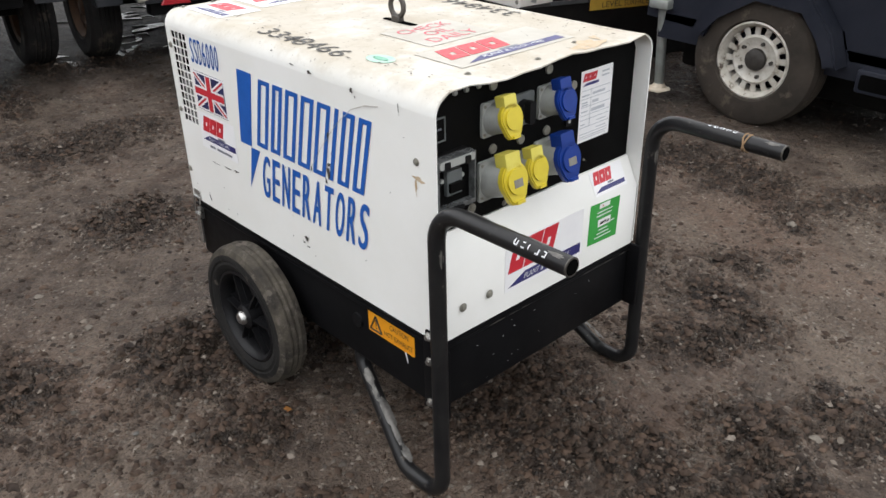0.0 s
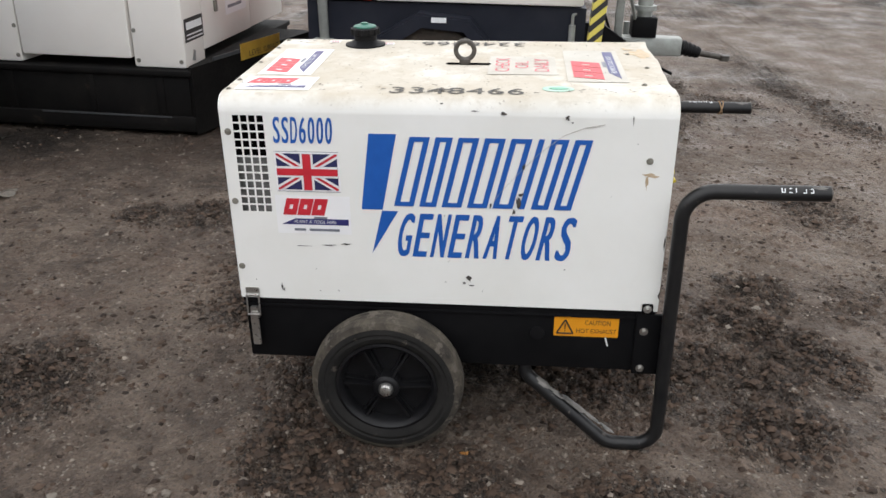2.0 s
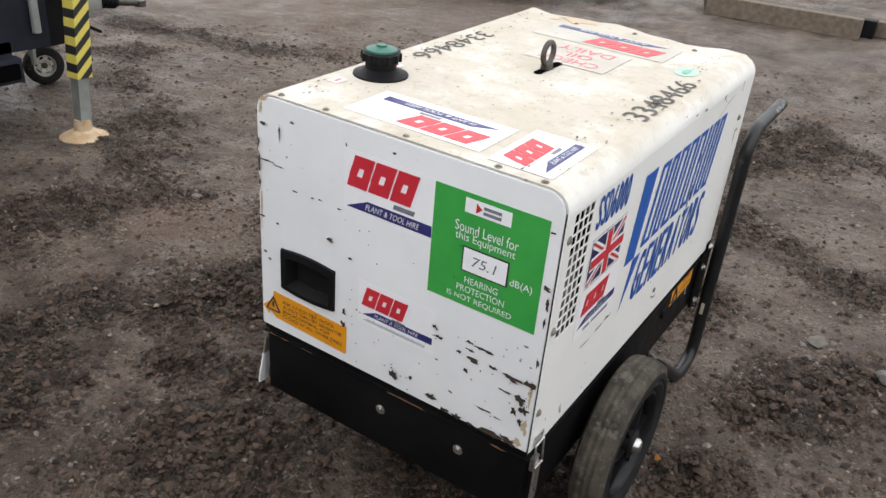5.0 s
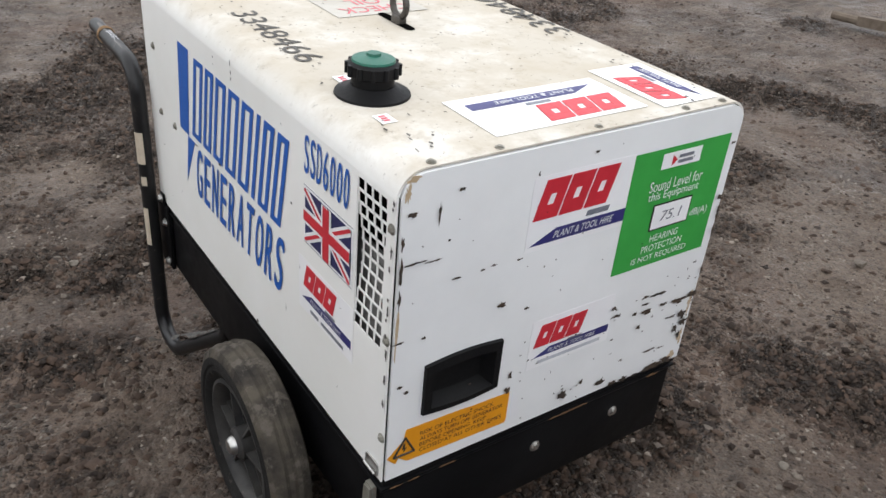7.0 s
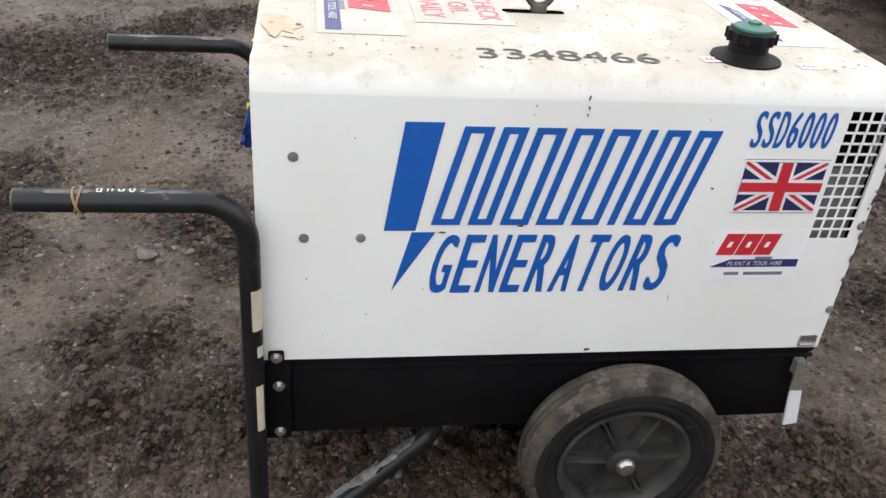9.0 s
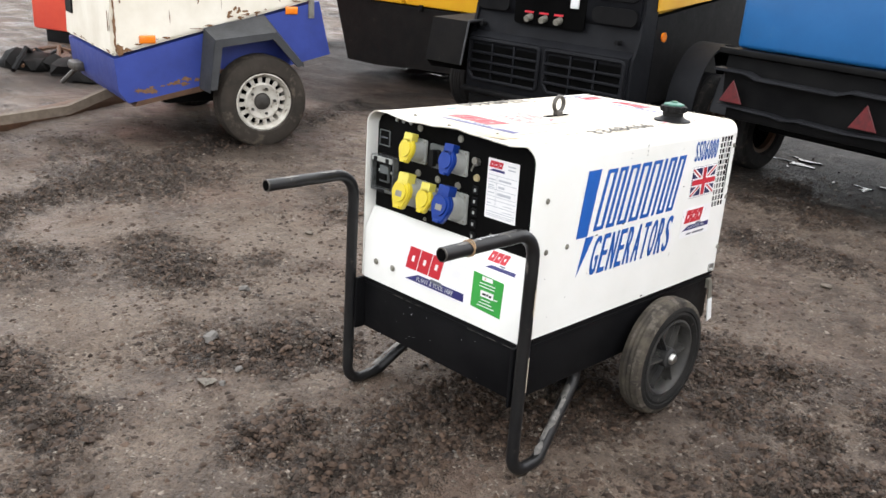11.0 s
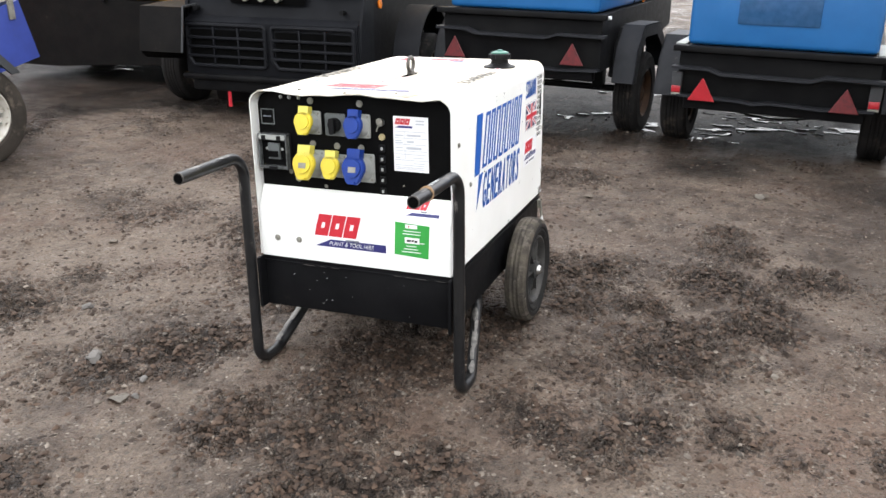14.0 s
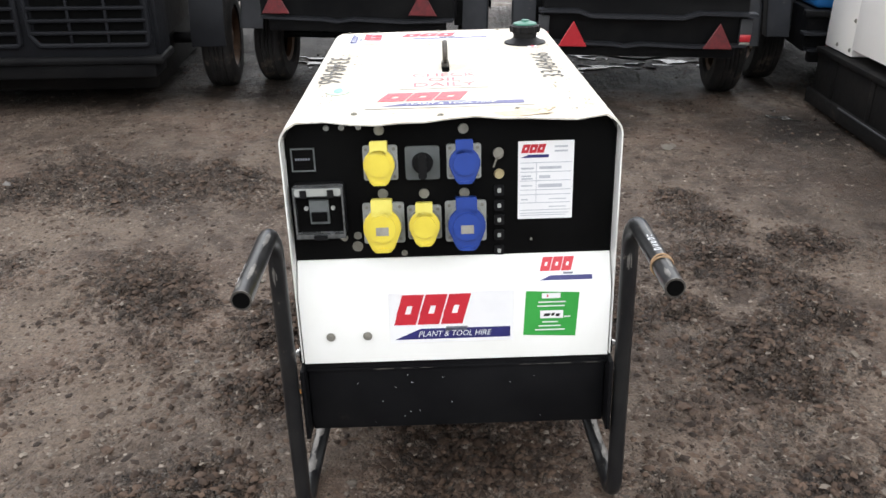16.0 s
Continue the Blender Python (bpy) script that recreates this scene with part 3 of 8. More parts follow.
def ground_material():
    m = bpy.data.materials.new("wet_gravelly_mud")
    m.use_nodes = True
    nt = m.node_tree
    p = nt.nodes["Principled BSDF"]
    tc = nt.nodes.new("ShaderNodeTexCoord")

    def noise_node(sc, detail=8.0, r=0.65, kind="ShaderNodeTexNoise"):
        n = nt.nodes.new(kind)
        n.inputs["Scale"].default_value = sc
        if kind == "ShaderNodeTexNoise":
            n.inputs["Detail"].default_value, n.inputs["Roughness"].default_value = detail, r
        nt.links.new(tc.outputs["Object"], n.inputs["Vector"])
        return n

    def ramp(src, lo, hi, a=0.0, b=1.0):
        r = nt.nodes.new("ShaderNodeMapRange")
        for key, v in (("From Min", lo), ("From Max", hi), ("To Min", a), ("To Max", b)):
            r.inputs[key].default_value = v
        nt.links.new(src, r.inputs["Value"])
        return r.outputs["Result"]

    def mix(fac, x, y):
        n = nt.nodes.new("ShaderNodeMix")
        n.data_type = "RGBA"
        nt.links.new(fac, n.inputs["Factor"])
        for sock, v in zip([i for i in n.inputs if i.type == "RGBA"], (x, y)):
            if isinstance(v, tuple):
                sock.default_value = (*v, 1)
            else:
                nt.links.new(v, sock)
        return [o for o in n.outputs if o.type == "RGBA"][0]

    at = nt.nodes.new("ShaderNodeAttribute")
    at.attribute_name = "churned"
    def times(x, y):
        n = nt.nodes.new("ShaderNodeMath")
        n.operation = "MULTIPLY"
        for sock, v in zip(n.inputs, (x, y)):
            nt.links.new(v, sock)
        return n.outputs[0]

    # trodden surface: grey-brown with warmer, paler pans and damp blotches
    col = mix(ramp(noise_node(1.3, 5.0).outputs["Fac"], 0.42, 0.58), (0.074, 0.053, 0.0395), (0.134, 0.102, 0.077))
    col = mix(ramp(noise_node(4.5, 9.0).outputs["Fac"], 0.43, 0.60), col, (0.048, 0.034, 0.0255))
    # pale pans: compacted dirt, and wet sheen put into the colour
    pale_at = nt.nodes.new("ShaderNodeAttribute")
    pale_at.attribute_name = "pale_soil"
    col = mix(times(ramp(pale_at.outputs["Fac"], 0.0, 1.0, 0.0, 0.9), ramp(noise_node(9.0, 9.0, 0.7).outputs["Fac"], 0.34, 0.56)), col, (0.140, 0.106, 0.080))
    # brick dust and clay trodden in here and there
    col = mix(ramp(noise_node(0.9, 6.0, 0.6).outputs["Fac"], 0.52, 0.66, 0.0, 0.6), col, (0.128, 0.080, 0.057))
    # loose dark soil; beneath the generator this tone stands in for its shade
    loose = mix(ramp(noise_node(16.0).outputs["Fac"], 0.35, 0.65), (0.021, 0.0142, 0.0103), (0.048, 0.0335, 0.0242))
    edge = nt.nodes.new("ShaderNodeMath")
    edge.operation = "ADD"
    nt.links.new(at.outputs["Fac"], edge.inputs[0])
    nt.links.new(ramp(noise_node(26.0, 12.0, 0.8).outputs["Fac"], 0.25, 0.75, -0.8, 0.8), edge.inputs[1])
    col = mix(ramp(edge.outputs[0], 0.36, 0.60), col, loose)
    # paler raised plates, darker hollows: relief shade painted in as dried crust
    relief_shade = nt.nodes.new("ShaderNodeAttribute")
    relief_shade.attribute_name = "relief_shade"
    col = mix(times(ramp(relief_shade.outputs["Fac"], 0.1, 0.9, 0.0, 0.72), ramp(noise_node(6.0, 8.0, 0.7).outputs["Fac"], 0.36, 0.60, 0.15, 1.0)), col, (0.130, 0.098, 0.075))
    # damp flecks of turned dirt and drier crumbs lying among them
    loam = ramp(edge.outputs[0], 0.05, 0.5, 0.0, 1.0)
    fleck = ramp(noise_node(62.0, 10.0, 0.78).outputs["Fac"], 0.52, 0.57, 0.0, 0.85)
    col = mix(times(fleck, ramp(loam, 0.0, 1.0, 0.38, 1.0)), col, (0.014, 0.010, 0.0078))
    pale_soil = ramp(noise_node(40.0, 9.0, 0.75).outputs["Fac"], 0.56, 0.61, 0.0, 0.8)
    col = mix(times(pale_soil, ramp(noise_node(7.0).outputs["Fac"], 0.42, 0.60)), col, (0.115, 0.086, 0.061))
    # crumbs: small cells, each of its own tone, over a finer grain
    v = noise_node(90.0, kind="ShaderNodeTexVoronoi")
    sep = nt.nodes.new("ShaderNodeSeparateXYZ")
    nt.links.new(v.outputs["Color"], sep.inputs[0])
    fine = noise_node(240.0, 6.0, 0.8)
    tone = times(ramp(sep.outputs["Z"], 0.0, 1.0, 0.55, 1.45), ramp(fine.outputs["Fac"], 0.3, 0.7, 0.55, 1.45))
    # compacted dirt is smooth, turned dirt crumbly
    even = nt.nodes.new("ShaderNodeMix")
    nt.links.new(ramp(loam, 0.0, 1.0, 0.38, 1.0), even.inputs["Factor"])
    even.inputs["A"].default_value = 1.0
    nt.links.new(tone, even.inputs["B"])
    mul = nt.nodes.new("ShaderNodeVectorMath")
    mul.operation = "SCALE"
    nt.links.new(col, mul.inputs[0])
    nt.links.new(even.outputs["Result"], mul.inputs["Scale"])
    v2 = noise_node(125.0, kind="ShaderNodeTexVoronoi")
    sep2 = nt.nodes.new("ShaderNodeSeparateXYZ")
    nt.links.new(v2.outputs["Color"], sep2.inputs[0])
    grit = mix(sep2.outputs["Y"], (0.12, 0.100, 0.082), (0.27, 0.235, 0.195))
    col = mix(times(ramp(sep2.outputs["X"], 0.92, 0.94), ramp(noise_node(5.0).outputs["Fac"], 0.42, 0.58)), mul.outputs[0], grit)
    # near-black for wet mud and for the shade beneath parked machines alike
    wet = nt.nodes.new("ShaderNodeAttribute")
    wet.attribute_name = "soaked_and_shade"
    wet_shade = times(wet.outputs["Fac"], ramp(noise_node(3.5, 8.0, 0.7).outputs["Fac"], 0.30, 0.52, 0.65, 1.0))
    col = mix(ramp(wet_shade, 0.0, 1.0, 0.0, 0.92), col, (0.0085, 0.0068, 0.0056))
    nt.links.new(col, p.inputs["Base Color"])
    dull = nt.nodes.new("ShaderNodeMix")
    nt.links.new(wet_shade, dull.inputs["Factor"])
    nt.links.new(ramp(noise_node(2.2).outputs["Fac"], 0.38, 0.62, 0.36, 0.82), dull.inputs["A"])
    dull.inputs["B"].default_value = 0.62
    nt.links.new(dull.outputs["Result"], p.inputs["Roughness"])
    nt.links.new(ramp(wet_shade, 0.0, 1.0, 0.32, 0.14), p.inputs["Specular IOR Level"])
    b1 = nt.nodes.new("ShaderNodeBump")
    b1.inputs["Strength"].default_value, b1.inputs["Distance"].default_value = 1.0, 0.028
    nt.links.new(noise_node(24.0, 10.0, 0.66).outputs["Fac"], b1.inputs["Height"])
    b2 = nt.nodes.new("ShaderNodeBump")
    b2.inputs["Strength"].default_value, b2.inputs["Distance"].default_value = 0.9, 0.012
    nt.links.new(ramp(loam, 0.0, 1.0, 0.40, 1.0), b2.inputs["Strength"])
    nt.links.new(ramp(v.outputs["Distance"], 0.0, 0.7, 1.0, 0.0), b2.inputs["Height"])
    nt.links.new(b1.outputs[0], b2.inputs["Normal"])
    b3 = nt.nodes.new("ShaderNodeBump")
    b3.inputs["Strength"].default_value, b3.inputs["Distance"].default_value = 1.0, 0.007
    nt.links.new(ramp(loam, 0.0, 1.0, 0.30, 1.0), b3.inputs["Strength"])
    nt.links.new(ramp(v2.outputs["Distance"], 0.0, 0.6, 1.0, 0.0), b3.inputs["Height"])
    nt.links.new(b2.outputs[0], b3.inputs["Normal"])
    nt.links.new(b3.outputs[0], p.inputs["Normal"])
    return m


def build_ground():
    inner = np.arange(-3.0, 3.0001, 0.010)
    step, out = 0.010, [3.0]
    while out[-1] < 600:
        step *= 1.075
        out.append(out[-1] + step)
    out = np.array(out[1:])
    axis = np.concatenate([-out[::-1], inner, out])
    n = len(axis)
    X, Y = np.meshgrid(axis, axis, indexing="ij")
    m = churn(X, Y)
    Z = ground_height(X, Y, m)
    co = np.stack([X, Y, Z], -1).reshape(-1, 3)
    i = np.arange(n * n).reshape(n, n)
    quads = np.stack([i[:-1, :-1], i[1:, :-1], i[1:, 1:], i[:-1, 1:]], -1).reshape(-1, 4)
    me = bpy.data.meshes.new("ground")
    me.vertices.add(len(co))
    me.vertices.foreach_set("co", co.ravel())
    me.loops.add(quads.size)
    me.loops.foreach_set("vertex_index", quads.ravel())
    me.polygons.add(len(quads))
    me.polygons.foreach_set("loop_start", np.arange(len(quads)) * 4)
    me.update(calc_edges=True)
    me.polygons.foreach_set("use_smooth", np.ones(len(quads), bool))
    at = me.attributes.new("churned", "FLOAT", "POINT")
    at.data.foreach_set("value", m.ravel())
    at = me.attributes.new("soaked_and_shade", "FLOAT", "POINT")
    at.data.foreach_set("value", soaked_and_shade(X, Y).ravel())
    # follows the raised plates of ground_height, for the painted relief contrast
    at = me.attributes.new("relief_shade", "FLOAT", "POINT")
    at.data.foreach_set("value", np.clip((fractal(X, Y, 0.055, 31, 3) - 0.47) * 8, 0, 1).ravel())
    at = me.attributes.new("pale_soil", "FLOAT", "POINT")
    at.data.foreach_set("value", pan(X, Y).ravel())
    me.materials.append(ground_material())
    return tagged(new("ground", me), "dark wet mud and trodden gravel of a machinery yard", "ground", kind="structure")


build_ground()


# ---- stones ----
def stone_material(name, tones):
    m = surface(name, tones[0], tones[1], 30.0, 0.7, bump=0.3, bump_scale=120.0, spec=0.22)
    nt = m.node_tree
    p = nt.nodes["Principled BSDF"]
    base = p.inputs["Base Color"].links[0].from_socket
    geo = nt.nodes.new("ShaderNodeNewGeometry")
    r = nt.nodes.new("ShaderNodeMapRange")
    r.inputs["To Min"].default_value, r.inputs["To Max"].default_value = 0.4, 1.7
    nt.links.new(geo.outputs["Random Per Island"], r.inputs["Value"])
    mul = nt.nodes.new("ShaderNodeVectorMath")
    mul.operation = "SCALE"
    nt.links.new(base, mul.inputs[0])
    nt.links.new(r.outputs["Result"], mul.inputs["Scale"])
    nt.links.new(mul.outputs[0], p.inputs["Base Color"])
    return m


GRAVEL = stone_material("gravel_stone", ((0.085, 0.070, 0.058), (0.150, 0.128, 0.105)))
CLOD = stone_material("mud_clod", ((0.026, 0.0162, 0.0112), (0.056, 0.0370, 0.0258)))


def lump_shape():
    v = np.array([(1, 0, 0), (0, 1, 0), (-1, 0, 0), (0, -1, 0), (0, 0, 1), (0.6, 0.6, 0.5), (-0.6, 0.5, 0.5)], float)
    f = np.array([(0, 5, 4), (5, 1, 4), (1, 6, 4), (6, 2, 4), (2, 3, 4), (3, 0, 4), (0, 1, 5), (1, 2, 6)])
    return v, f


def scatter(name, count, reach, lo, hi, power, material, label, seed, on_churn):
    """Very many small lumps in one mesh, thinning out away from the middle of the yard."""
    rng = np.random.RandomState(seed)
    v, f = lump_shape()
    ang, rad = rng.rand(count * 3) * 2 * np.pi, 0.2 + reach * rng.rand(count * 3) ** 0.75
    x, y = rad * np.cos(ang), rad * np.sin(ang)
    m = churn(x, y)
    keep = rng.rand(len(x)) < ((0.075 + 0.925 * m) if on_churn else (0.35 + 0.65 * fractal(x, y, 0.6, 77) ** 2 * 2))
    x, y = x[keep][:count], y[keep][:count]
    n = len(x)
    size = lo + (hi - lo) * rng.rand(n) ** power
    z = ground_height(x, y)
    yaw = rng.rand(n) * 2 * np.pi
    c, s = np.cos(yaw), np.sin(yaw)
    jit = 1 + 0.9 * (rng.rand(n, len(v), 3) - 0.5)
    sh = np.stack([0.7 + 0.6 * rng.rand(n), 0.7 + 0.6 * rng.rand(n), 0.40 + 0.4 * rng.rand(n)], -1)
    P = v[None] * jit * sh[:, None] * size[:, None, None]
    Q = np.stack([P[..., 0] * c[:, None] - P[..., 1] * s[:, None], P[..., 0] * s[:, None] + P[..., 1] * c[:, None], P[..., 2]], -1)
    Q += np.stack([x, y, z - size * sh[:, 2] * 0.08], -1)[:, None]
    F = (f[None] + (np.arange(n) * len(v))[:, None, None]).reshape(-1, 3)
    me = bpy.data.meshes.new(name)
    me.vertices.add(n * len(v))
    me.vertices.foreach_set("co", Q.ravel())
    me.loops.add(F.size)
    me.loops.foreach_set("vertex_index", F.ravel())
    me.polygons.add(len(F))
    me.polygons.foreach_set("loop_start", np.arange(len(F)) * 3)
    me.update(calc_edges=True)
    me.materials.append(material)
    return tagged(new(name, me), label, "gravel", kind="stuff")


scatter("gravel", 30000, 5.0, 0.0018, 0.012, 4.2, GRAVEL, "scattered pale and grey gravel trodden into the mud", 11, False)
scatter("mud_clods", 155000, 4.6, 0.0022, 0.016, 3.4, CLOD, "loose dark clods of turned mud", 12, True)


def stone_mesh(seed):
    bm = bmesh.new()
    bmesh.ops.create_icosphere(bm, subdivisions=2, radius=1.0)
    rnd = random.Random(seed)
    off = Vector((rnd.random() * 9, rnd.random() * 9, rnd.random() * 9))
    for v in bm.verts:
        v.co *= 1 + 0.45 * noise.noise(v.co * 1.3 + off) + 0.15 * noise.noise(v.co * 4 + off)
    for _ in range(9):
        n = Vector((rnd.uniform(-1, 1), rnd.uniform(-1, 1), rnd.uniform(-0.6, 1))).normalized()
        reach = rnd.uniform(0.55, 0.80)
        for v in bm.verts:
            over = v.co.dot(n) - reach
            if over > 0:
                v.co -= n * over
    for v in bm.verts:
        v.co.z *= 0.62
    me = bpy.data.meshes.new("stone")
    bm.to_mesh(me)
    bm.free()
    for poly in me.polygons:
        poly.use_smooth = True
    me.set_sharp_from_angle(angle=radians(28))
    return me


STONE_TONES = [surface("pale_stone", (0.17, 0.148, 0.12), (0.12, 0.103, 0.084), 30.0, 0.75, bump=0.3, bump_scale=90.0), surface("grey_stone", (0.095, 0.088, 0.08), (0.13, 0.12, 0.11), 30.0, 0.75, bump=0.3, bump_scale=90.0), surface("tan_stone", (0.135, 0.112, 0.088), (0.10, 0.082, 0.064), 30.0, 0.75, bump=0.3, bump_scale=90.0)]
STONE_MESHES = []
for _k in range(6):
    _me = stone_mesh(_k)
    _me.materials.append(STONE_TONES[_k % 3])
    STONE_MESHES.append(_me)
# places of the stones that stand out, with half their breadth
STONES = [(1.72, -0.36, 0.03, 0), (0.51, -1.04, 0.026, 1), (0.55, -1.09, 0.018, 1), (-0.93, -0.77, 0.046, 1), (0.31, 1.97, 0.04, 0), (-0.7, -0.79, 0.024, 0), (-1.31, -0.39, 0.034, 1), (-0.75, -0.96, 0.018, 0), (0.17, -0.55, 0.02, 0), (-0.66, -0.88, 0.022, 1), (-0.75, -0.9, 0.016, 0), (-0.05, -1.42, 0.022, 1), (1.38, 0.07, 0.022, 0), (1.36, -0.04, 0.018, 1), (1.34, 0.19, 0.024, 1), (-0.72, 0.75, 0.018, 0), (-0.78, 0.73, 0.014, 0), (-0.83, 0.17, 0.013, 0), (-0.77, 1.03, 0.02, 0), (-1.77, 0.28, 0.032, 0), (-2.15, 1.75, 0.036, 0), (-1.11, 1.96, 0.024, 0), (-0.91, 1.81, 0.022, 1)]
for _k, (_x, _y, _r, _t) in enumerate(STONES):
    _ob = new("stone", STONE_MESHES[(_k * 2 + _t) % 6])
    _ob.matrix_world = Matrix.Translation((_x, _y, float(ground_height(_x, _y)) + _r * 0.15)) @ Matrix.Rotation(_k * 1.7, 4, "Z") @ Matrix.Diagonal((_r * 0.85, _r * 0.68, _r * 0.75, 1))
    tagged(_ob, ("pale" if _t == 0 else "grey-brown") + " broken stone lying in the mud", "stone", "stones in the mud")
# ---- the portable generator ----
# It stands a little askew on the uneven yard: front and one side slightly raised.
HW, Y0, Y1, ZB, ZT = 0.358, -0.508, 0.621, 0.400, 0.967
SIDE_A = Face((-HW, 0, 0), (0, -1, 0), (0, 0, 1))
SIDE_B = Face((HW, 0, 0), (0, 1, 0), (0, 0, 1))
REAR = Face((0, Y1, 0), (-1, 0, 0), (0, 0, 1))
FRONT = Face((0, Y0, 0), (1, 0, 0), (0, 0, 1))
DASH = Face((0, -0.462, 0), (1, 0, 0), (0, 0, 1))
ROOF_F = Face((0, 0, ZT), (1, 0, 0), (0, 1, 0))
ROOF_A = Face((0, 0, ZT), (0, -1, 0), (1, 0, 0))
ROOF_B = Face((0, 0, ZT), (0, 1, 0), (-1, 0, 0))


def maker_blocks(parent, face, u0, v0, w, h, red=RED_PRINT, bar_text=True, group_bar=True, d=0.0016, bar_gap=0.35):
    """A hire firm's mark: three slanted red blocks, each with a slit, over a navy bar with a pointed end."""
    bw = w / 3.25
    for k in range(3):
        u = u0 + k * bw * 1.08
        bm = bmesh.new()
        s = 0.28
        a = u + 0.38 * bw
        prism(bm, [(u, v0), (u + bw, v0), (u + bw + s * 0.36 * h, v0 + 0.36 * h), (u + s * 0.36 * h, v0 + 0.36 * h)], face, d, d + 0.0005)
        prism(bm, [(u + s * 0.63 * h, v0 + 0.63 * h), (u + bw + s * 0.63 * h, v0 + 0.63 * h), (u + bw + s * h, v0 + h), (u + s * h, v0 + h)], face, d, d + 0.0005)
        prism(bm, [(u + s * 0.28 * h, v0 + 0.34 * h), (a + s * 0.28 * h, v0 + 0.34 * h), (a + s * 0.7 * h, v0 + 0.7 * h), (u + s * 0.7 * h, v0 + 0.7 * h)], face, d + 0.0001, d + 0.0006)
        b = u + 0.62 * bw
        prism(bm, [(b + s * 0.28 * h, v0 + 0.28 * h), (u + bw + s * 0.28 * h, v0 + 0.28 * h), (u + bw + s * 0.7 * h, v0 + 0.7 * h), (b + s * 0.7 * h, v0 + 0.7 * h)], face, d + 0.0001, d + 0.0006)
        part("logo_block", bm, red, parent)
    if group_bar:
        flat("logo_bar", rect(u0 + w * 0.72, u0 + w * 1.03, v0 - h * 0.24, v0 - h * 0.09, 0.28), face, GREY_PRINT, parent, d)


def name_bar(parent, face, u0, u1, v0, v1, words=True, d=0.0016, material=NAVY):
    h = v1 - v0
    bar = flat("name_bar", [(u0, v0), (u1, v0), (u1, v1), (u0 + 2.2 * h, v1)], face, material, parent, d)
    if words:
        lettering("word", "PLANT & TOOL HIRE", face, u0 + 2.0 * h, u0 + 2.0 * h + (u1 - u0) * 0.62, v0 + 0.25 * h, v0 + 0.78 * h, PALE, parent, d + 0.0012, 0.25)
    return bar


def union_flag(parent, face, u0, u1, v0, v1):
    w, h = u1 - u0, v1 - v0
    flat("flag_field", rect(u0, u1, v0, v1), face, surface_navy, parent, 0.0014)
    cx, cy = (u0 + u1) / 2, (v0 + v1) / 2
    for material, half, d in ((PALE, 0.115, 0.0020), (RED_PRINT, 0.040, 0.0026)):
        for s in (1, -1):
            dy, dx = half * h, half * h * w / h * 0.9
            a = [(u0, cy - s * (h / 2 - dy)), (u0, cy - s * h / 2), (u0 + dx, cy - s * h / 2), (u1, cy + s * (h / 2 - dy)), (u1, cy + s * h / 2), (u1 - dx, cy + s * h / 2)]
            flat("flag_diagonal", a, face, material, parent, d + (0.0002 if s < 0 else 0))
    flat("flag_cross", rect(cx - 0.105 * w, cx + 0.105 * w, v0, v1), face, PALE, parent, 0.0032)
    flat("flag_cross", rect(u0, u1, cy - 0.155 * h, cy + 0.155 * h), face, PALE, parent, 0.0034)
    flat("flag_cross", rect(cx - 0.068 * w, cx + 0.068 * w, v0, v1), face, RED_PRINT, parent, 0.0040)
    flat("flag_cross", rect(u0, u1, cy - 0.095 * h, cy + 0.095 * h), face, RED_PRINT, parent, 0.0042)


surface_navy = surface("flag_navy", (0.014, 0.016, 0.075), (0.02, 0.022, 0.09), 30.0, 0.5)


def word_blocks(parent, face, count, u0, u1, v0, v1, stroke, material, slant=0.17, thin={}, d=0.0012):
    """A painted maker's name as a row of slanted, hollow, upright blocks."""
    weights = [thin.get(k, 1.0) for k in range(count)]
    gap = 0.28
    unit = (u1 - u0) / (sum(weights) + gap * (count - 1))
    u = u0
    for k in range(count):
        w = unit * weights[k]
        bm = bmesh.new()

        def slab(a0, a1, b0, b1, e=0.0):
            prism(bm, [(a0 + slant * (b0 - v0), b0), (a1 + slant * (b0 - v0), b0), (a1 + slant * (b1 - v0), b1), (a0 + slant * (b1 - v0), b1)], face, d + e, d + 0.0005 + e)

        if w < 2.5 * stroke:
            slab(u + 0.5 * max(0, w - stroke), u + 0.5 * max(0, w - stroke) + min(w, stroke), v0, v1)
        else:
            slab(u, u + stroke, v0, v1)
            slab(u + w - stroke, u + w, v0, v1)
            slab(u + stroke * 0.9, u + w - stroke * 0.9, v0, v0 + stroke * 0.85, 0.0001)
            slab(u + stroke * 0.9, u + w - stroke * 0.9, v1 - stroke * 0.85, v1, 0.0001)
        part("name_block", bm, material, parent)
        u += w + gap * unit


def bolt(parent, face, u, v, r=0.007, h=0.005, material=CHROME, name="bolt"):
    bm = bmesh.new()
    prism(bm, disc(u, v, r * 1.35, 12), face, 0.0, 0.0012)
    prism(bm, disc(u, v, r, 6), face, 0.0012, h * 0.7)
    prism(bm, disc(u, v, r * 0.7, 8), face, h * 0.7, h)
    return part(name, bm, material, parent)


def chips(parent, face, spots, material, name, seed, d=0.0010):
    """Flaked paint: ragged flat patches at (u, v, half width, half height)."""
    rnd = random.Random(seed)
    bm = bmesh.new()
    for u, v, ru, rv in spots:
        n = rnd.randint(11, 17)
        pts = []
        for k in range(n):
            a = 2 * math.pi * (k + rnd.uniform(-0.3, 0.3)) / n
            q = rnd.uniform(0.35, 1.25)
            pts.append((u + ru * q * math.cos(a), v + rv * q * math.sin(a)))
        prism(bm, pts, face, d, d + 0.0003)
        d += 0.00001
    return tagged(part(name, bm, material, parent), kind="stuff")


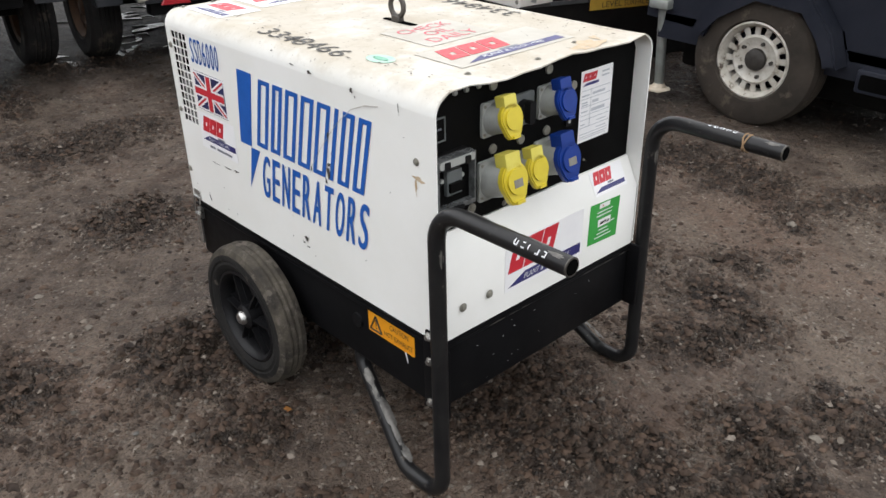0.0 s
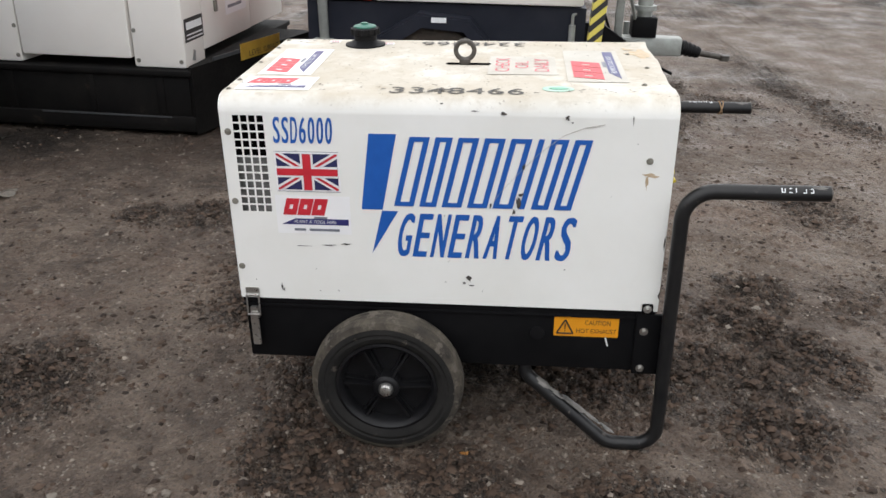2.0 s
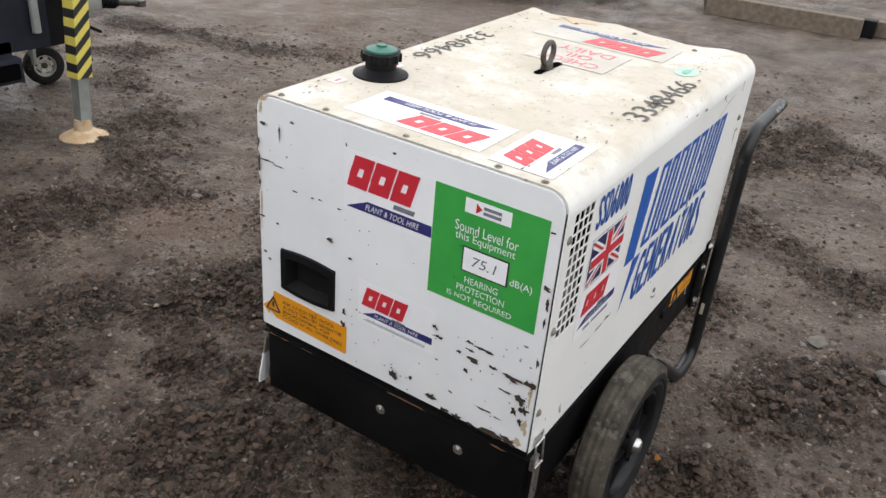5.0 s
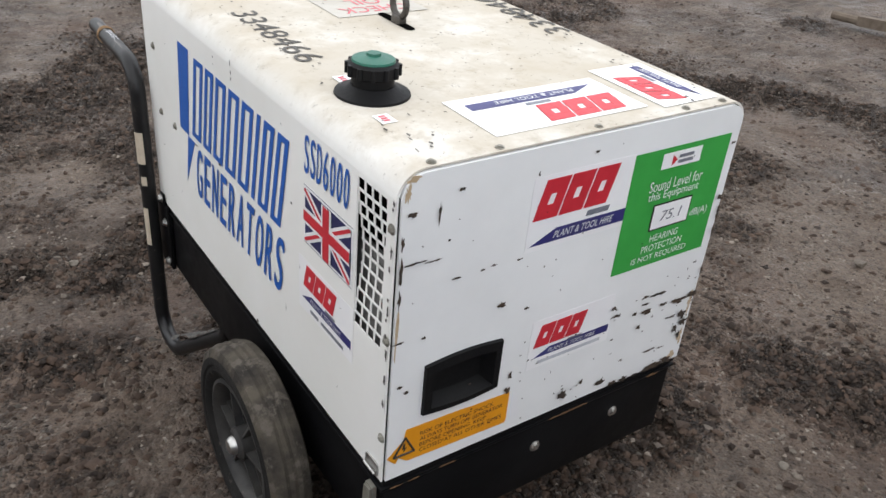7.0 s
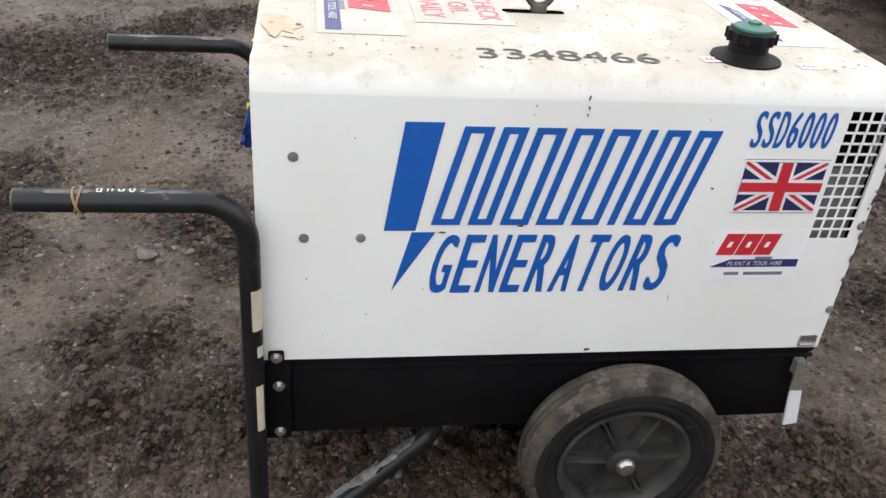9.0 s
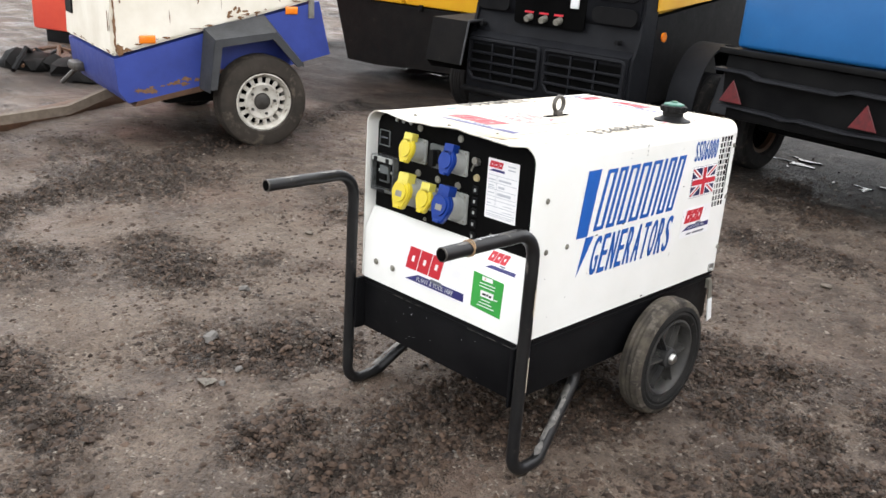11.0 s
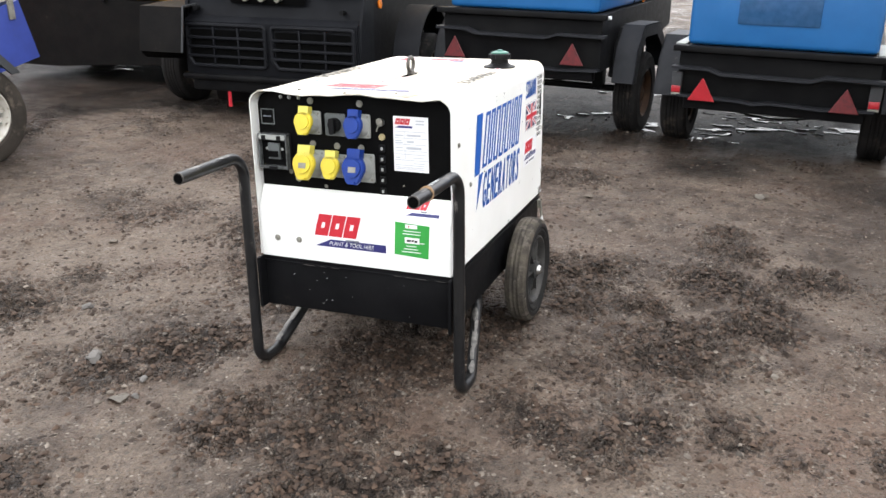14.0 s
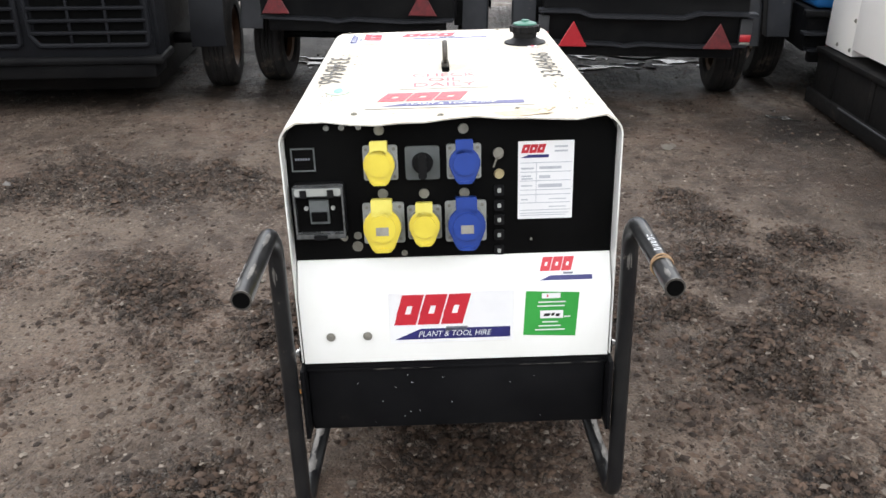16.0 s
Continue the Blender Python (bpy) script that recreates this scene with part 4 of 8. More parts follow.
def rub(bm, p, q, toward, half, r, rnd, n=6):
    """A ragged strip of rubbed paint and painted gloss on a tube from p to q, on the side that looks toward."""
    p, q, toward = Vector(p), Vector(q), Vector(toward)
    t = (q - p).normalized()
    ref = (toward - t * toward.dot(t)).normalized()
    side, span = t.cross(ref), (q - p).length
    rows = []
    for k in range(n + 1):
        a = radians(-half + 2 * half * k / n)
        o = r * (ref * math.cos(a) + side * math.sin(a))
        edge = 0.32 * span * abs(2 * k / n - 1)
        rows.append((bm.verts.new(p + o + t * (edge * rnd.uniform(0.2, 1.3) + rnd.uniform(0, 0.006))), bm.verts.new(q + o - t * (edge * rnd.uniform(0.2, 1.3) + rnd.uniform(0, 0.006)))))
    for a, b in zip(rows, rows[1:]):
        bm.faces.new((a[0], b[0], b[1], a[1]))
    return bm


def build_generator():
    g = thing("generator", GEN_POSE, "white and black wheeled diesel generator, scratched, standing on muddy gravel", "generator")

    # shell: two side walls with an opening for the grille, and a roof with rounded shoulders
    bm = bmesh.new()
    holed(bm, SIDE_A, (-Y1 + 0.004, -Y0, ZB, 0.924), (-0.588, -0.505, 0.655, 0.918), -0.003, 0.0)
    holed(bm, SIDE_B, (Y0, Y1 - 0.004, ZB, 0.924), (0.510, 0.594, 0.659, 0.918), -0.003, 0.0)
    prof = []
    r = ZT - 0.924
    for k in range(9):
        a = radians(180 - 90 * k / 8)
        prof.append((-HW + r + r * math.cos(a), 0.924 + r * math.sin(a)))
    for k in range(1, 12):
        prof.append((-HW + r + (2 * HW - 2 * r) * k / 12, ZT))
    for k in range(9):
        a = radians(90 - 90 * k / 8)
        prof.append((HW - r + r * math.cos(a), 0.924 + r * math.sin(a)))
    rows = []
    ys = [Y0 + (Y1 - 0.004 - Y0) * (k / 40) for k in range(41)]
    for y in ys:
        near = max(0.0, 1 - (y - Y0) / 0.10)
        ring = []
        for x, z in prof:
            sag = 0.0
            if z > ZT - 0.001:
                sag = near * near * (0.0050 * math.sin(x * 17 + 0.8) + 0.0022 * math.sin(x * 43)) + 0.0005 * math.sin(x * 9 + y * 7) * math.sin(y * 5 + 1)
            ring.append((bm.verts.new((x, y, z + sag)), bm.verts.new((x * 0.992, y, z - 0.003 + sag))))
        rows.append(ring)
    for a, b in zip(rows, rows[1:]):
        for i in range(len(prof) - 1):
            bm.faces.new((a[i][0], b[i][0], b[i + 1][0], a[i + 1][0]))
            bm.faces.new((a[i][1], a[i + 1][1], b[i + 1][1], b[i][1]))
    for ring in (rows[0], rows[-1]):
        for i in range(len(prof) - 1):
            bm.faces.new((ring[i][0], ring[i + 1][0], ring[i + 1][1], ring[i][1]))
    part("canopy", bm, WHITE, g, "white enamelled steel canopy with rounded top edges, scuffed", 40)

    # rear door with the pull handle's opening
    bm = bmesh.new()
    door = Face((0, Y1, 0), (-1, 0, 0), (0, 0, 1))
    holed(bm, door, (-HW + 0.006, HW - 0.006, ZB + 0.002, 0.925), (-0.287, -0.144, 0.525, 0.622), -0.020, 0.0)
    prism(bm, [(-HW + 0.006, 0.925), (HW - 0.006, 0.925)] + [(HW - 0.006 - r + (r - 0.006) * math.cos(radians(90 * k / 6)) + 0.006, 0.925 + (r - 0.0065) * math.sin(radians(90 * k / 6))) for k in range(1, 7)]
          + [(-HW + 0.006 + r - 0.006 - (r - 0.006) * math.sin(radians(90 * k / 6)), 0.925 + (r - 0.0065) * math.cos(radians(90 * k / 6))) for k in range(0, 6)], door, -0.020, 0.0)
    rear = part("rear_door", bm, PANEL_WHITE, g, "white rear door with chipped paint")
    bm = bmesh.new()
    def bowed(u0, u1, v0, v1, bow, n=10):
        return [(u0 + (u1 - u0) * k / n, v0 - bow * math.sin(math.pi * k / n)) for k in range(n + 1)] + [(u1 - (u1 - u0) * k / n, v1 + bow * math.sin(math.pi * k / n)) for k in range(n + 1)]

    loops = [(bowed(-0.292, -0.139, 0.523, 0.623, 0.006), 0.0), (bowed(-0.291, -0.140, 0.524, 0.622, 0.006), 0.006), (bowed(-0.277, -0.153, 0.534, 0.606, 0.005), 0.007), (bowed(-0.273, -0.157, 0.537, 0.600, 0.004), -0.004), (bowed(-0.266, -0.164, 0.543, 0.590, 0.003), -0.019)]
    rings = [[bm.verts.new(door.at(u, v, d)) for u, v in pts] for pts, d in loops]
    for a, b in zip(rings, rings[1:]):
        for k in range(len(a)):
            bm.faces.new((a[k], a[(k + 1) % len(a)], b[(k + 1) % len(a)], b[k]))
    bm.faces.new(rings[-1])
    part("door_handle", bm, PLASTIC, rear, "recessed black plastic pull handle with a bowed rim")
    part("door_seal", holed(bmesh.new(), door, (-HW + 0.004, HW - 0.004, ZB - 0.001, 0.927), (-HW + 0.02, HW - 0.02, ZB + 0.02, 0.90), -0.022, -0.0045), SLOT, rear)

    # lower front panel and the recessed black control panel
    bm = bmesh.new()
    side = Face((-0.352, 0, 0), (0, 1, 0), (0, 0, 1))
    prism(bm, [(-0.506, ZB - 0.004), (-0.456, ZB - 0.004), (-0.456, 0.640), (-0.468, 0.642), (-0.506, 0.568)], side, 0.0, 0.704)
    part("front_panel", bm, WHITE, g, "white lower front panel with a sloped ledge")
    bm = bmesh.new()
    prism(bm, [(-0.354, 0.632), (0.354, 0.632), (0.354, 0.922), (0.340, 0.948), (0.318, 0.960), (-0.318, 0.960), (-0.340, 0.948), (-0.354, 0.922)], DASH, -0.012, 0.0)
    dash = part("control_panel", bm, FASCIA, g, "black control panel with sockets and breakers")

    # inside: lining behind the grilles, a black box added as shade above it
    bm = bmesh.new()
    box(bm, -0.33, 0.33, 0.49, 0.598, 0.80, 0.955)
    part("grille_dark_box", bm, SLOT, g)
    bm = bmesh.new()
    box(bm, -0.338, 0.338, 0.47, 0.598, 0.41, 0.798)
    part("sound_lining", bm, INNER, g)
    for face, u0, u1, v0, v1, bulge in ((SIDE_A, -0.588, -0.505, 0.655, 0.918, 0.0), (SIDE_B, 0.510, 0.594, 0.659, 0.918, 0.010)):
        bm = bmesh.new()
        cols, rws = 4, 12

        def skew(v):
            return bulge * math.sin(math.pi * min(1, max(0, (v - v0) / (v1 - v0)))) ** 2

        for k in range(cols + 1):
            u = u0 + (u1 - u0) * k / cols
            for j in range(rws):
                a, b = v0 + (v1 - v0) * j / rws, v0 + (v1 - v0) * (j + 1) / rws
                o = skew((a + b) / 2)
                prism(bm, [(u - 0.0022 + skew(a) * 0.6, a), (u + 0.0022 + skew(a) * 0.6, a), (u + 0.0022 + skew(b) * 0.6, b), (u - 0.0022 + skew(b) * 0.6, b)], face, -0.0016 - o, -0.0002 - o)
        for j in range(rws + 1):
            v = v0 + (v1 - v0) * j / rws
            prism(bm, rect(u0, u1, v - 0.0021, v + 0.0021), face, -0.0018 - skew(v), -0.0004 - skew(v))
        part("side_grille", bm, WHITE, g, "white square-mesh air grille" + (", slightly dented" if bulge else ""))

    # base tray
    bm = bmesh.new()
    box(bm, -0.350, 0.350, -0.500, 0.613, 0.207, 0.386, 0.006)
    box(bm, -0.3565, 0.3565, -0.505, 0.617, 0.372, 0.3795, 0.002)
    box(bm, -0.353, 0.353, -0.503, 0.615, 0.386, 0.399)
    base = part("base_tray", bm, BLACK, g, "black steel base tray")
    for u, v in ((-0.010, 0.313), (0.196, 0.313)):
        bolt(base, Face((0, 0.613, 0), (-1, 0, 0), (0, 0, 1)), u, v, 0.009, 0.006)
    part("exhaust_hole", prism(bmesh.new(), disc(0.195, 0.318, 0.017, 20), Face((-0.350, 0, 0), (0, -1, 0), (0, 0, 1)), 0.0, 0.003), SLOT, base)
    bm = bmesh.new()
    rod(bm, (-0.345, -0.195, 0.318), (-0.356, -0.195, 0.318), 0.021, 0.019, 20)
    part("exhaust_rim", bm, PLASTIC, base)

    # tubular frames: leg, upright and handle of one bent tube a side
    for s, face in ((-1, SIDE_A), (1, SIDE_B)):
        x = s * 0.385
        yu, gz, ye = (-0.518, 0.748, -0.870) if s > 0 else (-0.534, 0.754, -0.876)
        pts = fillet([(s * 0.322, -0.160, 0.230), (s * 0.328, -0.168, 0.170), (x, -0.400, -0.012), (x, yu - 0.004, -0.012), (x, yu, gz), (x * 0.99, ye, gz)], [0.045, 0.075, 0.06, 0.075], 8)
        frame_tube = part("handle_frame", sweep(bmesh.new(), pts, 0.0190, 16, caps=False), TUBE, g, "black bent steel tube, leg and handle in one", 60)
        bm = bmesh.new()
        rod(bm, (x * 0.99, ye - 0.0015, gz), (x * 0.99, ye + 0.0015, gz), 0.0192, 0.0192, 16)
        rim = part("tube_end", bm, EYE_STEEL, frame_tube, "bare cut end of the tube")
        bm = bmesh.new()
        rod(bm, (x * 0.99, ye - 0.0024, gz), (x * 0.99, ye - 0.0017, gz), 0.0155, 0.0155, 16)
        part("tube_bore", bm, SLOT, rim)
        bm = bmesh.new()
        box(bm, min(s * 0.351, s * 0.362), max(s * 0.351, s * 0.362), -0.536, -0.455, 0.205, 0.392, 0.003)
        box(bm, min(s * 0.359, s * 0.366), max(s * 0.359, s * 0.366), -0.495, -0.466, 0.392, 0.425, 0.004)
        plate = part("bracket", bm, BLACK, frame_tube)
        for y, z in ((-0.480, 0.411), (-0.477, 0.340), (-0.477, 0.224)):
            bolt(plate, Face((s * (0.366 if z > 0.4 else 0.362), 0, 0), (0, s, 0), (0, 0, 1)), s * y, z, 0.0085, 0.009)
        # scrawled white marks and scraped paint on the tube
        marks = bmesh.new()
        rnd = random.Random(5 + s)
        mid = 228 if s > 0 else -85
        y0 = -0.672 if s > 0 else -0.757
        for k in range(5):
            y = y0 - 0.0165 * k
            for dy, length, a0, a1 in ((0.0, 0.0024, -16, 14), (-0.007, 0.0022, -12, 17), (-0.001, 0.008, 10, 17), (-0.002, 0.006, -17, -11)):
                if rnd.random() < 0.75:
                    a = mid + rnd.uniform(-4, 4)
                    sweep(marks, [(x * 0.994, y + dy, gz), (x * 0.994, y + dy - length, gz)], 0.0196, 3, part_of=(a + a0, a + a1))
        part("chalk_mark", marks, MARKER, frame_tube)
        for z0, z1, a0, a1 in (((0.50, 0.585, -40, 30), (0.44, 0.465, -20, 25), (0.265, 0.375, -35, 10)) if s > 0 else ((0.16, 0.20, 30, 60),)):
            worn = sweep(bmesh.new(), [(x, yu - 0.003 + 0.003 * (z / 0.757), z) for z in (z0, (z0 + z1) / 2, z1)], 0.0196, 5, part_of=(a0, a1))
            part("worn_patch", worn, CREAM, frame_tube)
        # scuffs where the leg's paint is rubbed to grey, its highlights painted in
        foot, bend = Vector((x, -0.415, 0.002)), Vector((s * 0.331, -0.182, 0.160))
        for f0, f1, half in ((0.00, 0.20, 34), (0.16, 0.42, 22), (0.34, 0.66, 38), (0.60, 0.80, 20), (0.74, 0.98, 34)):
            part("scuff_glint", rub(bmesh.new(), foot.lerp(bend, f0), foot.lerp(bend, f1), (s * rnd.uniform(0.0, 0.7), -0.5, 0.8), half, 0.0194, rnd), SCUFF_GLINT, frame_tube)
        # pale strips paint the gloss of grip and upright, along with rubbed paint
        tip = Vector((x * 0.992, ye, gz))
        for y0, y1, side, half in ((0.006, 0.05, -0.5, 14), (0.04, 0.125, 0.3, 12), (0.19, 0.27, 0.4, 14)):
            part("scuff_glint", rub(bmesh.new(), tip + Vector((0, y0, 0)), tip + Vector((0, y1, 0)), (side, 0, 1), half, 0.0194, rnd), SCUFF_GLINT, frame_tube)
        for z0, z1, side in ((0.03, 0.10, 0.3), (0.14, 0.20, -0.4), (0.40, 0.45, 0.2), (0.62, 0.67, -0.2)):
            part("scuff_glint", rub(bmesh.new(), (x, yu, z0), (x, yu, z1), (side, -1, 0), 16, 0.0194, rnd), SCUFF_GLINT, frame_tube)
        if s > 0:
            twine = bmesh.new()
            for tilt in (-0.006, 0.006):
                sweep(twine, [(x * 0.992 + 0.0206 * math.cos(a), -0.776 + tilt * math.sin(a), gz + 0.0206 * math.sin(a)) for a in [2 * math.pi * k / 16 for k in range(17)]], 0.0022, 5, caps=False)
            part("twine", twine, surface("twine", (0.30, 0.20, 0.11), (0.24, 0.15, 0.08), 60.0, 0.9), frame_tube)

    # wheels
    for s in (-1, 1):
        m = Matrix.Translation((s * 0.418, 0.210, 0.186)) @ Matrix.Rotation(radians(90 * s), 4, "Y") @ Matrix.Diagonal((1.065, 1.065, 1.02, 1))
        w = 0.042
        tyre = part("wheel", lathe(bmesh.new(), [(0.130, -0.036), (0.150, -w), (0.176, -w), (0.191, -0.034), (0.197, -0.016), (0.1945, -0.008), (0.197, 0.0), (0.1945, 0.008), (0.197, 0.016), (0.191, 0.034), (0.176, w), (0.162, w + 0.001), (0.158, w - 0.002), (0.150, w), (0.138, 0.038), (0.130, 0.030)], m, 56), RUBBER, g, "solid rubber tyre caked with dried mud", 30)
        tyre.data.materials.append(TREAD_MUD)
        for poly in tyre.data.polygons:
            if math.hypot(poly.center[1] - 0.210, poly.center[2] - 0.187) > 0.189:
                poly.material_index = 1
        bm = lathe(bmesh.new(), [(0.131, 0.034), (0.124, 0.036), (0.116, 0.028), (0.112, 0.008), (0.112, -0.02), (0.131, -0.02)], m, 48)
        lathe(bm, [(0.114, -0.006), (0.114, -0.014), (0.02, -0.014), (0.02, -0.006)], m, 40)
        lathe(bm, [(0.034, -0.01), (0.034, 0.034), (0.026, 0.040), (0.012, 0.040), (0.012, -0.01)], m, 28)
        for k in range(6):
            a = 2 * math.pi * k / 6 + 0.52
            for off, t, h0, h1 in ((0.0, 0.0028, 0.030, 0.022), (-0.30, 0.0018, 0.012, 0.010), (0.30, 0.0018, 0.012, 0.010)):
                ca, sa = math.cos(a + off * 0.35), math.sin(a + off * 0.35)
                q = [(0.030, -t), (0.115, -t), (0.115, t), (0.030, t)]
                lo = [bm.verts.new(m @ Vector((r_ * ca - v_ * sa, r_ * sa + v_ * ca, -0.012))) for r_, v_ in q]
                hi = [bm.verts.new(m @ Vector((r_ * ca - v_ * sa, r_ * sa + v_ * ca, h0 if r_ < 0.1 else h1))) for r_, v_ in q]
                bm.faces.new(hi)
                for i in range(4):
                    bm.faces.new((lo[i], lo[(i + 1) % 4], hi[(i + 1) % 4], hi[i]))
        part("rim", bm, RIM_PLASTIC if s > 0 else RIM_DARK, tyre, "black plastic six-spoked rim" + (" grey with dust" if s > 0 else ""))
        part("hub_cap", lathe(bmesh.new(), [(0.019, 0.039), (0.0185, 0.046), (0.014, 0.053), (0.006, 0.056), (0.0005, 0.0565)], m, 24, close=False), CHROME, tyre, "bright domed hub cap")
    bm = bmesh.new()
    rod(bm, (-0.40, 0.210, 0.187), (0.40, 0.210, 0.187), 0.0125, None, 14)
    box(bm, -0.34, -0.32, 0.18, 0.24, 0.180, 0.21)
    box(bm, 0.32, 0.34, 0.18, 0.24, 0.180, 0.21)
    part("axle", bm, BLACK, g)

    # toggle latches at the rear corners
    for s, face, u in ((-1, SIDE_A, -0.585), (1, SIDE_B, 0.588)):
        bm = bmesh.new()
        prism(bm, rounded(u - 0.019, u + 0.019, 0.404, 0.432, 0.004), face, 0.0, 0.003)
        part_l = part("latch", bm, CHROME, g, "zinc-plated toggle latch")
        bm = bmesh.new()
        for du in (-0.017, 0.017) if s < 0 else ():
            rod(bm, face.at(u + du, 0.412, 0.006), face.at(u + du, 0.348, 0.010), 0.0024, None, 8)
        rod(bm, face.at(u - 0.017, 0.411, 0.006), face.at(u + 0.017, 0.411, 0.006), 0.0024, None, 8)
        if s < 0:
            rod(bm, face.at(u - 0.017, 0.352, 0.010), face.at(u + 0.017, 0.352, 0.010), 0.003, None, 8)
        part("loop", bm, CHROME, part_l)
        bm = bmesh.new()
        hang = Face(face.at(u, 0.368, 0.006), face.u, (face.v - face.n * 0.07 - face.u * 0.10).normalized())
        if s < 0:
            prism(bm, rounded(u - 0.011, u + 0.011, 0.255, 0.358, 0.004), face, 0.006, 0.011)
        else:
            prism(bm, [(-0.009, 0.0), (0.009, 0.0), (0.014, -0.075), (-0.014, -0.075)], hang, 0.0, 0.004)
        prism(bm, rounded(u - 0.011, u + 0.011, 0.335, 0.372, 0.003), face, -0.004, 0.006)
        lever = part("lever", bm, CHROME if s < 0 else DULL, part_l)
        if s > 0:
            part("lever_end", prism(bmesh.new(), [(-0.0135, -0.074), (0.0135, -0.074), (0.0165, -0.16), (-0.0150, -0.165)], hang, 0.0006, 0.005), PALE, lever, "pale flattened end of the hanging lever")

    # fuel filler on the roof
    c = Vector((0.245, 0.350, ZT))
    m = Matrix.Translation(c)
    cap = part("filler_gasket", lathe(bmesh.new(), [(0.062, 0.0), (0.061, 0.004), (0.044, 0.009), (0.036, 0.016), (0.02, 0.016), (0.02, 0.0)], m, 36), PLASTIC, g, "black rubber gasket of the fuel filler")
    bm = lathe(bmesh.new(), [(0.034, 0.012), (0.035, 0.030), (0.040, 0.033), (0.0415, 0.050), (0.036, 0.054), (0.0, 0.054)][:5] + [(0.01, 0.0545)], m, 36, close=False)
    part("fuel_cap", bm, PLASTIC, cap)
    for k in range(12):
        bm = bmesh.new()
        a = 2 * math.pi * k / 12
        rod(bm, c + Vector((0.0405 * math.cos(a), 0.0405 * math.sin(a), 0.033)), c + Vector((0.0405 * math.cos(a), 0.0405 * math.sin(a), 0.051)), 0.005, None, 8)
        part("grip_rib", bm, PLASTIC, cap)
    part("cap_top", lathe(bmesh.new(), [(0.035, 0.0545), (0.034, 0.058), (0.016, 0.063), (0.012, 0.063), (0.011, 0.067), (0.0005, 0.0675)], m, 36, close=False), TEAL, cap, "teal plastic top of the fuel cap")

    # lifting eye in its slot
    part("lifting_slot", prism(bmesh.new(), rounded(-0.075, 0.050, -0.010, 0.010, 0.009), Face((0.0, 0.03, ZT), (0, 1, 0), (-1, 0, 0)), 0.0014, 0.0022), SLOT, g)
    bm = bmesh.new()
    sweep(bm, [(0, 0.027 + 0.0255 * math.cos(a), 1.006 + 0.0255 * math.sin(a)) for a in [2 * math.pi * k / 28 for k in range(29)]], 0.0068, 10, caps=False)
    box(bm, -0.010, 0.010, 0.012, 0.042, ZT - 0.003, 0.984, 0.003)
    part("lifting_eye", bm, EYE_STEEL, g, "forged steel lifting eye", 50)

    # roof fixings
    for x, y in ((-0.208, 0.606), (-0.010, 0.606), (0.183, 0.606), (0.30, 0.606), (-0.30, 0.606), (-0.204, -0.440), (0.145, -0.436), (-0.02, -0.47)):
        bolt(g, ROOF_F, x, y, 0.0055, 0.004, DULL, "roof_screw")
    for u, v in ((-0.600, 0.873), (-0.603, 0.685), (-0.606, 0.496), (0.448, 0.818)):
        bolt(g, SIDE_A, u, v, 0.0065, 0.005, DULL, "side_screw")
    for u, v in ((-0.444, 0.817), (-0.428, 0.664), (-0.331, 0.664), (0.609, 0.878), (0.611, 0.688), (0.612, 0.495)):
        bolt(g, SIDE_B, u, v, 0.0065, 0.005, DULL, "side_screw")
    for u in (-0.286, -0.202):
        bolt(g, FRONT, u, 0.466, 0.008, 0.006, DULL, "front_screw")
    return g, rear, dash, base


GEN, REAR_DOOR, DASHBOARD, BASE = build_generator()


